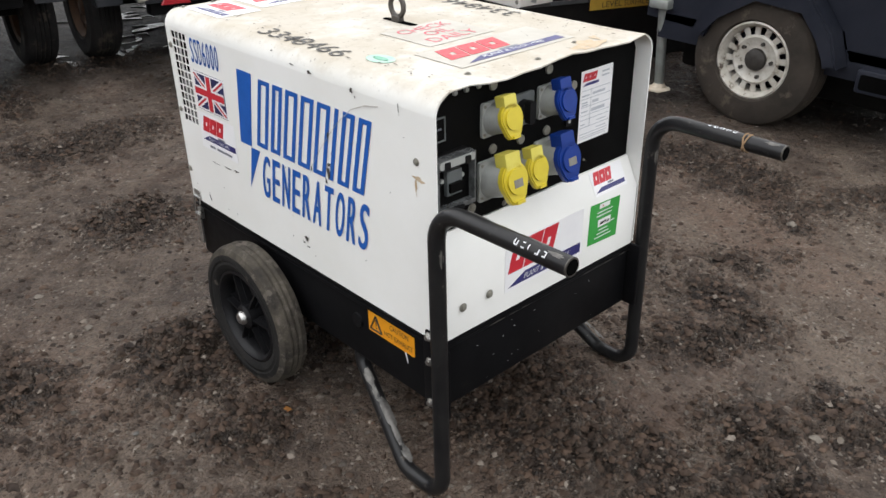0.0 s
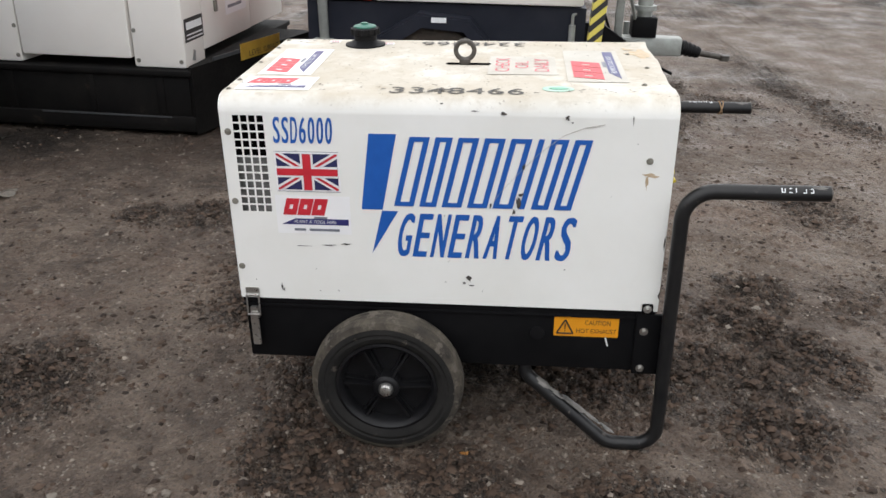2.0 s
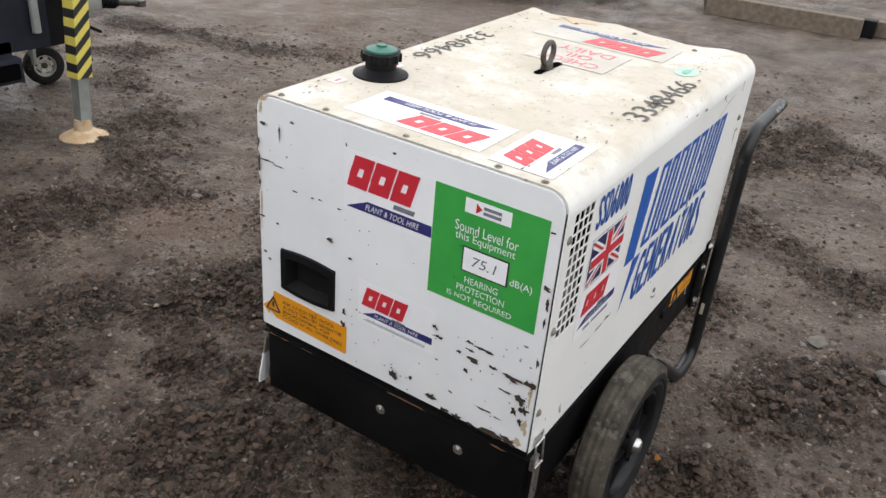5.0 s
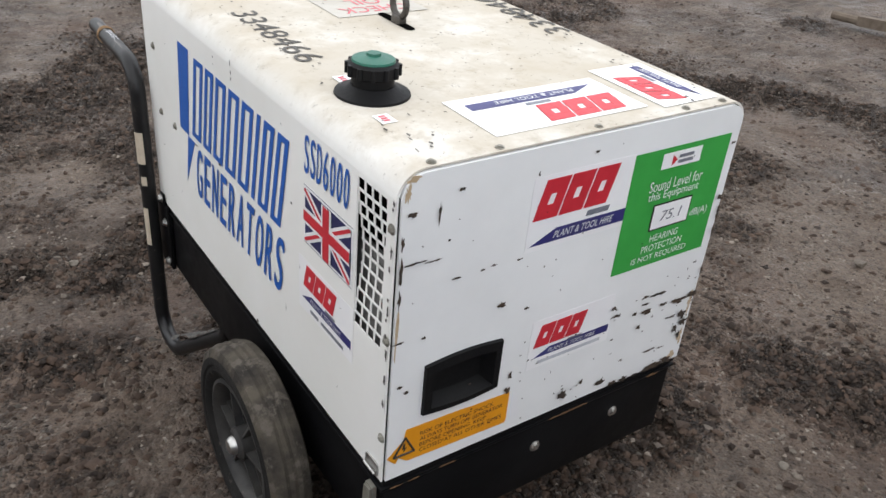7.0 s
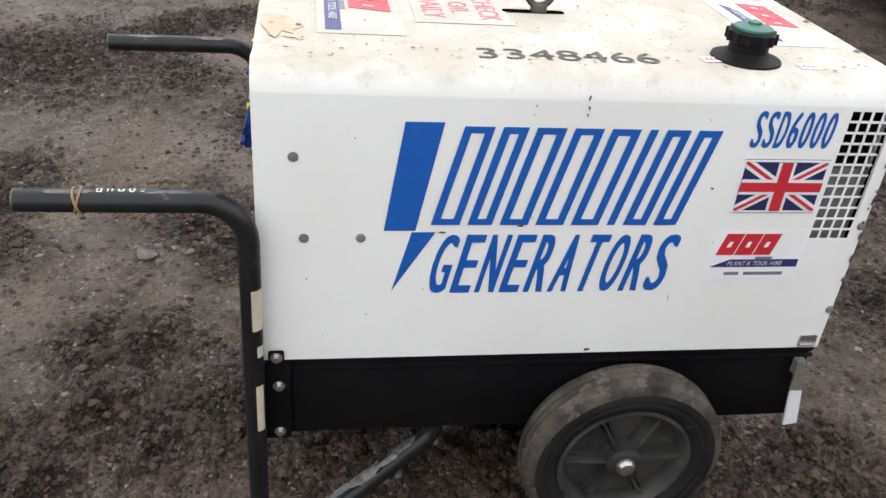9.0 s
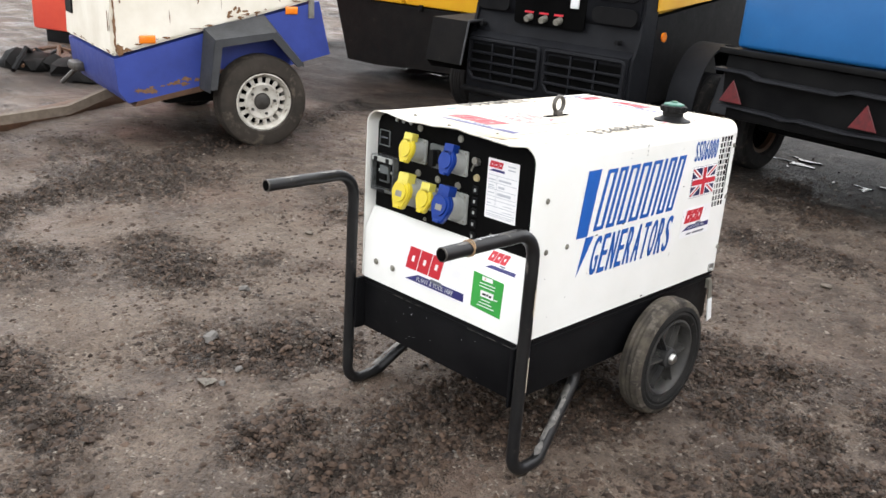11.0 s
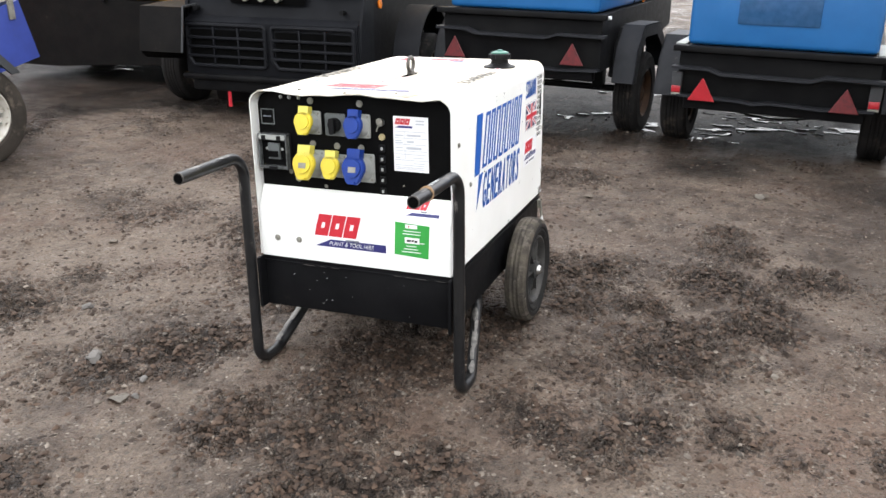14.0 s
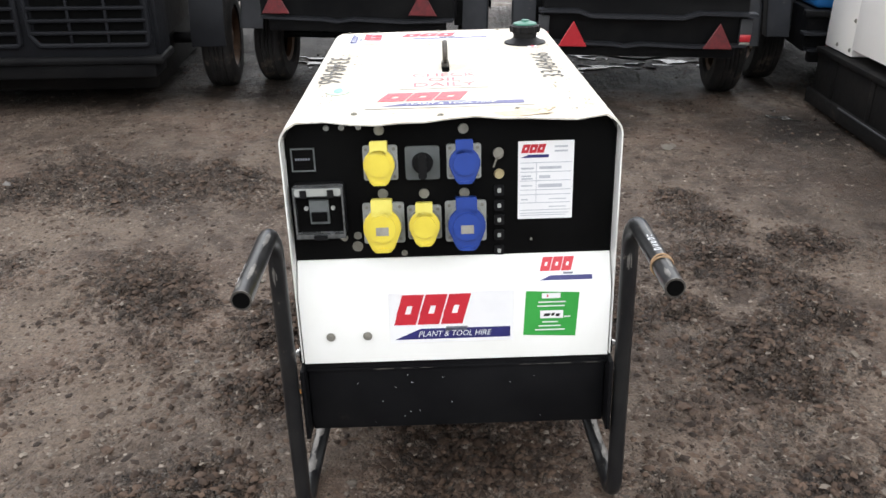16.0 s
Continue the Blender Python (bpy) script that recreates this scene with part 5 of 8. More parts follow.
def dress_sides():
    """Painted name, model number, flag and hire sticker on both long sides."""
    for face, off, vo in ((SIDE_A, -0.215, 0.0), (SIDE_B, -0.241, 0.007)):
        dec = flat("name_flash", [(off - 0.055 + vo * 0.6, 0.672 + vo), (off + vo * 0.6, 0.672 + vo), (off + 0.041, 0.875 + vo), (off - 0.028 + vo * 0.6, 0.875 + vo)], face, BLUE_PRINT, GEN, 0.0008, label="painted blue bolt-shaped emblem")
        flat("flash_tip", [(off - 0.032, 0.547 + vo), (off + 0.040, 0.669 + vo), (off - 0.002, 0.669 + vo)], face, BLUE_PRINT, dec, 0.0008)
        # the maker's name, not lettered
        word_blocks(dec, face, 8, off + 0.030, off + 0.479, 0.684 + vo, 0.869 + vo, 0.0140, BLUE_PRINT, 0.24, thin={1: 0.85, 5: 0.36, 6: 0.85, 7: 0.85})
        condensed("letter", "GENERATORS", face, off + 0.028, off + 0.478, 0.541 + vo, 0.664 + vo, BLUE_PRINT, dec, 0.0012, 0.19, 0.27, 0.0024)
        a = -0.486 if face is SIDE_A else 0.336
        condensed("letter", "SSD6000", face, a, a + 0.150, 0.846, 0.914, BLUE_PRINT, GEN, 0.0010, 0.06, 0.25, 0.0010)
        a = -0.488 if face is SIDE_A else 0.336
        flag = flat("flag_sticker", rect(a, a + 0.167, 0.716, 0.825), face, STICKER, GEN, 0.0005, label="small flag sticker, red white and navy")
        union_flag(flag, face, a + 0.005, a + 0.162, 0.722, 0.819)
        for v in (0.7165, 0.8235):
            flat("border_line", rect(a + 0.001, a + 0.166, v, v + 0.0012), face, GREY_PRINT, flag, 0.0012)
        a = -0.496 if face is SIDE_A else 0.315
        v0 = 0.598 if face is SIDE_A else 0.573
        st = flat("hire_sticker", rect(a, a + 0.196, v0, v0 + 0.107), face, STICKER, GEN, 0.0005, label="white hire-firm sticker")
        maker_blocks(st, face, a + 0.018, v0 + 0.053, 0.112, 0.046, d=0.0012)
        name_bar(st, face, a + 0.012, a + 0.190, v0 + 0.026, v0 + 0.043, d=0.0012)
        for p, q in ((0.045, 0.075), (0.085, 0.165)):
            flat("number_bar", rect(a + p, a + q, v0 + 0.008, v0 + 0.015), face, GREY_PRINT, st, 0.0012)


def dress_base():
    face = Face((-0.350, 0, 0), (0, -1, 0), (0, 0, 1))
    st = flat("caution_sticker", rounded(0.239, 0.412, 0.311, 0.375, 0.003), face, ORANGE, BASE, 0.0008, label="orange caution sticker")
    tri = bmesh.new()
    for a, b in (((0.247, 0.320), (0.291, 0.320)), ((0.291, 0.320), (0.269, 0.362)), ((0.269, 0.362), (0.247, 0.320))):
        rod(tri, face.at(*a, 0.0022), face.at(*b, 0.0022), 0.0022, None, 6)
    prism(tri, rect(0.2675, 0.2705, 0.333, 0.350), face, 0.0014, 0.0019)
    prism(tri, rect(0.2675, 0.2705, 0.3255, 0.329), face, 0.0014, 0.0019)
    part("warning_triangle", tri, INK, st)
    lettering("word", "CAUTION", face, 0.322, 0.390, 0.347, 0.362, INK, st)
    lettering("word", "HOT EXHAUST", face, 0.300, 0.406, 0.322, 0.336, INK, st)
    flat("torn_edge", [(0.376, 0.310), (0.381, 0.311), (0.388, 0.284), (0.385, 0.283)], face, PALE, st, 0.001)


def dress_rear():
    f = REAR
    gs = flat("noise_sticker", rect(0.093, 0.330, 0.675, 0.909), f, GREEN, REAR_DOOR, 0.0006, label="green sound-level sticker with white words")
    flat("logo_tag", rect(0.160, 0.256, 0.870, 0.899), f, STICKER, gs, 0.0014)
    flat("logo_arrow", [(0.184, 0.874), (0.196, 0.884), (0.184, 0.894)], f, RED_PRINT, gs, 0.0024)
    for v in (0.886, 0.876):
        flat("small_print", rect(0.199, 0.236, v, v + 0.006), f, GREY_PRINT, gs, 0.0024)
    lettering("word", "Sound Level for", f, 0.143, 0.276, 0.829, 0.850, PALE, gs)
    lettering("word", "this Equipment", f, 0.145, 0.272, 0.807, 0.828, PALE, gs)
    flat("value_border", rect(0.164, 0.263, 0.749, 0.802), f, INK, gs, 0.0014)
    flat("value_box", rect(0.167, 0.260, 0.752, 0.799), f, STICKER, gs, 0.0022)
    lettering("written_value", "75.1", f, 0.185, 0.235, 0.766, 0.786, GREY_PRINT, gs, 0.0034, 0.2)
    lettering("word", "dB(A)", f, 0.268, 0.314, 0.752, 0.771, PALE, gs)
    lettering("word", "HEARING", f, 0.174, 0.246, 0.725, 0.739, PALE, gs)
    lettering("word", "PROTECTION", f, 0.158, 0.262, 0.705, 0.719, PALE, gs)
    lettering("word", "IS NOT REQUIRED", f, 0.138, 0.280, 0.684, 0.698, PALE, gs)
    big = flat("hire_sticker", rect(-0.120, 0.0925, 0.780, 0.912), f, STICKER, REAR_DOOR, 0.0004, label="white hire-firm sticker")
    maker_blocks(big, f, -0.113, 0.836, 0.158, 0.068, d=0.0012)
    name_bar(big, f, -0.113, 0.092, 0.790, 0.814, d=0.0012)
    small = flat("hire_sticker", rect(-0.075, 0.118, 0.528, 0.632), f, STICKER, REAR_DOOR, 0.0004, label="white hire-firm sticker")
    maker_blocks(small, f, -0.066, 0.574, 0.108, 0.046, d=0.0012)
    name_bar(small, f, -0.063, 0.114, 0.551, 0.567, d=0.0012)
    flat("number_bar", rect(-0.052, 0.098, 0.536, 0.543), f, FAINT_PRINT, small, 0.0012)
    og = flat("shock_sticker", [(-0.352, 0.452), (-0.335, 0.434), (-0.330, 0.445), (-0.312, 0.431), (-0.108, 0.424), (-0.105, 0.428), (-0.105, 0.494), (-0.19, 0.497), (-0.21, 0.499), (-0.318, 0.502), (-0.322, 0.480)], f, ORANGE, REAR_DOOR, 0.0008, label="torn orange electric-shock warning sticker")
    tri = bmesh.new()
    for a, b in (((-0.340, 0.450), (-0.300, 0.450)), ((-0.300, 0.450), (-0.319, 0.486)), ((-0.319, 0.486), (-0.340, 0.450))):
        rod(tri, f.at(*a, 0.0022), f.at(*b, 0.0022), 0.0018, None, 6)
    prism(tri, [(-0.322, 0.472), (-0.318, 0.473), (-0.319, 0.463), (-0.315, 0.464), (-0.322, 0.453), (-0.320, 0.461), (-0.324, 0.461)], f, 0.0014, 0.0019)
    part("warning_triangle", tri, INK, og)
    for k, words in enumerate(("RISK OF ELECTRIC SHOCK", "ALWAYS TURN OFF GENERATOR", "BEFORE OPENING. KEEP", "CLOSED AT ALL OTHER TIMES")):
        v = 0.478 - 0.0125 * k
        lettering("word", words, f, -0.290, -0.290 + 0.172 * len(words) / 25, v, v + 0.0085, INK, og)


def dress_front():
    f = FRONT
    st = flat("hire_sticker", rect(-0.150, 0.132, 0.444, 0.572), f, STICKER, GEN, -0.0013, label="white hire-firm sticker")
    f2 = Face((0, Y0 + 0.002, 0), (1, 0, 0), (0, 0, 1))
    maker_blocks(st, f2, -0.140, 0.491, 0.160, 0.076, d=0.0012)
    name_bar(st, f2, -0.139, 0.125, 0.453, 0.480, d=0.0012)
    gs = flat("noise_sticker", [(0.155, 0.455), (0.275, 0.449), (0.281, 0.561), (0.160, 0.567)], f2, GREEN, GEN, 0.0006, label="small green sound-level sticker")
    flat("value_box", rect(0.193, 0.245, 0.497, 0.517), f2, STICKER, gs, 0.0014)
    for u0, u1, v in ((0.200, 0.214, 0.503), (0.217, 0.224, 0.504), (0.227, 0.236, 0.502)):
        flat("written_bar", rect(u0, u1, v, v + 0.007, 0.4), f2, INK, gs, 0.0024)
    flat("logo_tag", rect(0.196, 0.238, 0.548, 0.561), f2, STICKER, gs, 0.0014)
    flat("logo_arrow", [(0.207, 0.550), (0.212, 0.5545), (0.207, 0.559)], f2, RED_PRINT, gs, 0.0024)
    for u0, u1, v in ((0.188, 0.250, 0.537), (0.186, 0.248, 0.527), (0.247, 0.262, 0.499), (0.198, 0.234, 0.486), (0.190, 0.240, 0.476), (0.182, 0.250, 0.466)):
        flat("words_bar", rect(u0, u1, v, v + 0.0030), f2, PALE, gs, 0.0014)
    slope = Face((0, -0.5065, 0.568), (1, 0, 0), Vector((0, 0.038, 0.074)).normalized())
    st = flat("hire_sticker", rect(0.186, 0.316, 0.014, 0.080), slope, STICKER, GEN, 0.0006, label="small white hire-firm sticker")
    maker_blocks(st, slope, 0.192, 0.043, 0.072, 0.032, d=0.0014)
    name_bar(st, slope, 0.192, 0.310, 0.022, 0.033, words=False, d=0.0014)


def dress_roof():
    # stencilled fleet number, reading from either side
    lettering("fleet_number", "3348466", ROOF_A, -0.195, 0.138, -0.318, -0.262, STENCIL, GEN, 0.0016)
    lettering("fleet_number", "3348466", ROOF_B, -0.140, 0.178, -0.290, -0.238, STENCIL, GEN, 0.0016)
    check = flat("oil_notice", rect(-0.115, 0.100, -0.225, -0.040), ROOF_F, WORN_VINYL, GEN, 0.0011, label="worn white notice with faded red words")
    lettering("word", "CHECK", ROOF_F, -0.085, 0.075, -0.098, -0.058, RED_INK, check, 0.0021)
    lettering("word", "OIL", ROOF_F, -0.045, 0.035, -0.150, -0.112, RED_INK, check, 0.0021)
    lettering("word", "DAILY", ROOF_F, -0.080, 0.070, -0.205, -0.165, RED_INK, check, 0.0021)
    front = flat("hire_sticker", rect(-0.185, 0.185, -0.405, -0.250), ROOF_F, WORN_VINYL, GEN, 0.0011, label="white hire-firm sticker on the roof")
    maker_blocks(front, ROOF_F, -0.160, -0.345, 0.19, 0.078, d=0.0019)
    name_bar(front, ROOF_F, -0.150, 0.165, -0.390, -0.362, d=0.0019)
    back = flat("hire_sticker", rect(-0.150, 0.165, 0.430, 0.575), ROOF_F, STICKER, GEN, 0.0011, label="white hire-firm sticker on the roof")
    maker_blocks(back, ROOF_F, -0.130, 0.500, 0.165, 0.062, d=0.0019)
    name_bar(back, ROOF_F, -0.125, 0.140, 0.456, 0.480, d=0.0019)
    side = flat("hire_sticker", rect(-0.590, -0.400, -0.305, -0.175), ROOF_A, STICKER, GEN, 0.0011, label="white hire-firm sticker on the roof")
    maker_blocks(side, ROOF_A, -0.575, -0.245, 0.115, 0.055, d=0.0019)
    name_bar(side, ROOF_A, -0.575, -0.415, -0.285, -0.264, d=0.0019)
    flat("faded_disc", disc(0.222, -0.258, 0.040, 20, 0.028), ROOF_A, AQUA, GEN, 0.0011, label="faded green round sticker")
    flat("faded_disc_print", disc(0.222, -0.258, 0.024, 16, 0.010), ROOF_A, surface("faded_green_print", (0.12, 0.36, 0.25), (0.20, 0.40, 0.30), 60.0, 0.6), GEN, 0.0019)
    for u, v in ((0.262, -0.272), (0.435, -0.295)):
        note = flat("filler_note", rect(u, u + 0.034, v, v + 0.026), ROOF_B, STICKER, GEN, 0.0012)
        for k in range(3):
            flat("words_bar", rect(u + 0.006 + 0.008 * k, u + 0.011 + 0.008 * k, v + 0.007, v + 0.018), ROOF_B, RED_INK, note, 0.0018)


dress_sides()
dress_base()
dress_rear()
dress_front()
dress_roof()


# ---- control panel: sockets, breakers, meter, paper ----
def socket(u, v, w, lid, label):
    """An industrial socket: flange, slanted barrel, sprung lid with hinge block and a drooping catch."""
    k = w / 0.075
    bm = bmesh.new()
    prism(bm, rounded(u - w / 2, u + w / 2, v - w * 0.52, v + w * 0.52, 0.006), DASH, 0.0, 0.007)
    s = part("socket", bm, GREY_PL, DASHBOARD, label)
    for du in (-0.4, 0.4):
        for dv in (-0.42, 0.42):
            bolt(s, Face(DASH.at(0, 0, 0.007), DASH.u, DASH.v), u + du * w, v + dv * w, 0.0026, 0.002, DULL, "flange_screw")
    tilt = Matrix.Rotation(radians(-14), 3, DASH.u)
    ax = tilt @ DASH.n
    o = DASH.at(u, v - 0.002 * k, 0.0)
    bm = bmesh.new()
    rod(bm, o + ax * 0.0, o + ax * 0.050 * k, 0.036 * k, 0.031 * k, 24)
    part("barrel", bm, GREY_PL, s)
    lf = Face(o + ax * 0.050 * k, DASH.u, tilt @ DASH.v)
    bm = bmesh.new()
    r = 0.0335 * k
    pts = [(r * math.cos(radians(a)), r * math.sin(radians(a))) for a in range(-30, 211, 20)] + [(-0.60 * r, -1.10 * r), (-0.40 * r, -1.32 * r), (0.40 * r, -1.32 * r), (0.60 * r, -1.10 * r)]
    prism(bm, pts, lf, 0.0, 0.010 * k)
    prism(bm, [(0.92 * a, 0.92 * b) for a, b in pts], lf, 0.010 * k, 0.013 * k)
    prism(bm, disc(0.0, -0.06 * r, 0.72 * r, 22), lf, 0.013 * k, 0.0175 * k)
    prism(bm, rect(-0.30 * r, 0.30 * r, -1.30 * r, -1.12 * r), lf, 0.010 * k, 0.018 * k)
    cover = part("socket_lid", bm, lid, s)
    bm = bmesh.new()
    hf = Face(o + ax * 0.036 * k, DASH.u, tilt @ DASH.v)
    prism(bm, rounded(-0.0185 * k, 0.0185 * k, 0.020 * k, 0.050 * k, 0.003), hf, 0.0, 0.027 * k)
    part("hinge_block", bm, YELLOW_HINGE if lid is YELLOW else lid, cover)
    if w > 0.08:
        part("rating_label", prism(bmesh.new(), rect(-0.013, 0.014, -0.016, 0.002), lf, 0.0175 * k, 0.0181 * k), DULL, cover)
    return s


def build_dash():
    socket(-0.152, 0.866, 0.074, YELLOW, "grey socket with a closed yellow lid")
    socket(0.027, 0.864, 0.074, BLUE_PL, "grey socket with a closed blue lid")
    socket(-0.152, 0.727, 0.091, YELLOW, "large grey socket with a closed yellow lid")
    socket(-0.062, 0.726, 0.075, YELLOW, "grey socket with a closed yellow lid")
    socket(0.029, 0.726, 0.091, BLUE_PL, "large grey socket with a closed blue lid")
    # rotary switch
    bm = prism(bmesh.new(), rounded(-0.099, -0.025, 0.826, 0.900, 0.006), DASH, 0.0, 0.006)
    sw = part("rotary_switch", bm, DARK_GREY_PL, DASHBOARD, "black rotary selector switch on a grey plate")
    bm = bmesh.new()
    rod(bm, DASH.at(-0.062, 0.864, 0.006), DASH.at(-0.062, 0.864, 0.020), 0.023, 0.021, 24)
    prism(bm, rounded(-0.071, -0.053, 0.836, 0.888, 0.006), DASH, 0.020, 0.036)
    part("knob", bm, PLASTIC, sw)
    # blanking plugs
    for u, v in ((-0.152, 0.937), (0.027, 0.935), (-0.151, 0.794), (-0.061, 0.792), (0.027, 0.791)):
        bm = bmesh.new()
        rod(bm, DASH.at(u, v, 0.0), DASH.at(u, v, 0.004), 0.0115, 0.0105, 18)
        part("blanking_plug", bm, DULL, DASHBOARD)
    for u in (-0.263, -0.231, -0.195):
        bm = bmesh.new()
        rod(bm, DASH.at(u, 0.945, 0.0), DASH.at(u, 0.945, 0.005), 0.0065, 0.005, 12)
        part("indicator_lamp", bm, GREY_PL, DASHBOARD)
    # hour meter
    bm = holed(bmesh.new(), DASH, (-0.343, -0.292, 0.851, 0.903), (-0.340, -0.295, 0.854, 0.900), 0.0, 0.004)
    hm = part("hour_meter", bm, DARK_GREY_PL, DASHBOARD, "black square hour meter")
    part("meter_face", prism(bmesh.new(), rect(-0.340, -0.295, 0.854, 0.900), DASH, 0.0, 0.002), FASCIA, hm)
    for k in range(6):
        flat("digit_bar", rect(-0.334 + 0.0055 * k, -0.3305 + 0.0055 * k, 0.876, 0.881), DASH, GREY_PRINT, hm, 0.0028)
    # breaker in a hinged clear-fronted box
    bm = bmesh.new()
    prism(bm, rounded(-0.344, -0.233, 0.704, 0.826, 0.010), DASH, 0.0, 0.012)
    mc = part("breaker_box", bm, PLASTIC, DASHBOARD, "black breaker enclosure under a hinged clear lid with grey edges")
    bm = holed(bmesh.new(), DASH, (-0.3425, -0.2345, 0.706, 0.824), (-0.3385, -0.2385, 0.716, 0.803), 0.012, 0.034)
    part("window_frame", bm, CLEAR_EDGE, mc)
    for u in (-0.319, -0.261):
        part("lid_hinge", prism(bmesh.new(), rounded(u - 0.007, u + 0.007, 0.803, 0.820, 0.002), DASH, 0.030, 0.040), PLASTIC, mc)
    part("lid_catch", prism(bmesh.new(), rounded(-0.304, -0.274, 0.705, 0.715, 0.002), DASH, 0.030, 0.040), PLASTIC, mc)
    part("window", prism(bmesh.new(), rect(-0.3385, -0.2385, 0.716, 0.803), DASH, 0.0125, 0.016), FASCIA, mc)
    bm = prism(bmesh.new(), rect(-0.310, -0.268, 0.738, 0.792), DASH, 0.016, 0.026)
    part("breaker", bm, DARK_GREY_PL, mc)
    part("lid_edge", prism(bmesh.new(), rounded(-0.338, -0.239, 0.806, 0.822, 0.005), DASH, 0.034, 0.0365), GREY_PL, mc, "pale moulded top edge of the clear lid")
    part("breaker_lever", prism(bmesh.new(), rect(-0.306, -0.272, 0.746, 0.766), DASH, 0.026, 0.033), FASCIA, mc)
    for u in (-0.318, -0.260):
        bm = bmesh.new()
        rod(bm, DASH.at(u, 0.772, 0.016), DASH.at(u, 0.772, 0.020), 0.005, None, 10)
        part("window_screw", bm, GREY_PL, mc)
    # key, button and a column of small breakers
    key = bmesh.new()
    rod(key, DASH.at(0.101, 0.879, 0.0), DASH.at(0.101, 0.879, 0.010), 0.012, 0.011, 18)
    kk = part("key_switch", key, CHROME, DASHBOARD, "key switch with the key hanging in it")
    key = bmesh.new()
    prism(key, disc(0.101, 0.884, 0.011, 14), DASH, 0.012, 0.016)
    prism(key, [(0.096, 0.874), (0.088, 0.852), (0.091, 0.850), (0.100, 0.872)], DASH, 0.012, 0.015)
    part("key", key, DULL, kk)
    bm = bmesh.new()
    rod(bm, DASH.at(0.103, 0.832, 0.0), DASH.at(0.103, 0.832, 0.006), 0.0115, 0.010, 18)
    part("push_button", bm, surface("tan_button", (0.40, 0.33, 0.18), (0.34, 0.28, 0.15), 30.0, 0.5), DASHBOARD)
    for v in (0.795, 0.760, 0.726, 0.690, 0.652):
        bm = bmesh.new()
        prism(bm, rounded(0.092, 0.114, v - 0.012, v + 0.012, 0.004), DASH, 0.0, 0.006)
        b = part("reset_breaker", bm, PLASTIC, DASHBOARD)
        flat("reset_mark", rounded(0.099, 0.107, v - 0.005, v + 0.005, 0.002), DASH, GREY_PL, b, 0.0064)
    for u, v, m_ in ((-0.242, 0.693, 0.008), (-0.212, 0.697, 0.009), (-0.214, 0.671, 0.012), (-0.110, 0.651, 0.007), (0.175, 0.676, 0.003)):
        bolt(DASHBOARD, DASH, u, v, m_ * 0.75, 0.005, DULL, "stud")
    # inspection paper
    pp = flat("inspection_card", rect(0.144, 0.264, 0.725, 0.903), DASH, STICKER, DASHBOARD, 0.0012, 0.0008, "white printed inspection card with filled-in lines")
    maker_blocks(pp, DASH, 0.150, 0.877, 0.050, 0.019, d=0.0024, group_bar=False)
    name_bar(pp, DASH, 0.150, 0.210, 0.866, 0.873, words=False, d=0.0024)
    for u0, u1, v in ((0.222, 0.250, 0.888), (0.222, 0.250, 0.878)):
        flat("print_bar", rect(u0, u1, v, v + 0.004), DASH, FAINT_PRINT, pp, 0.0024)
    for v in (0.854, 0.833, 0.813, 0.792, 0.781, 0.762, 0.745):
        flat("ruled_line", rect(0.149, 0.259, v, v + 0.0016), DASH, FAINT_PRINT, pp, 0.0024)
    flat("ruled_line", rect(0.183, 0.1842, 0.762, 0.854), DASH, FAINT_PRINT, pp, 0.0028)
    for u0, u1, v, h in ((0.151, 0.178, 0.840, 0.004), (0.151, 0.172, 0.823, 0.003), (0.151, 0.176, 0.817, 0.003), (0.151, 0.175, 0.801, 0.003), (0.151, 0.166, 0.769, 0.003), (0.190, 0.238, 0.840, 0.006), (0.190, 0.214, 0.819, 0.007), (0.188, 0.240, 0.798, 0.008), (0.150, 0.256, 0.738, 0.0015), (0.150, 0.250, 0.733, 0.0015), (0.212, 0.250, 0.770, 0.002), (0.212, 0.250, 0.752, 0.002)):
        flat("print_bar", rect(u0, u1, v, v + h), DASH, FAINT_PRINT, pp, 0.0024)


build_dash()


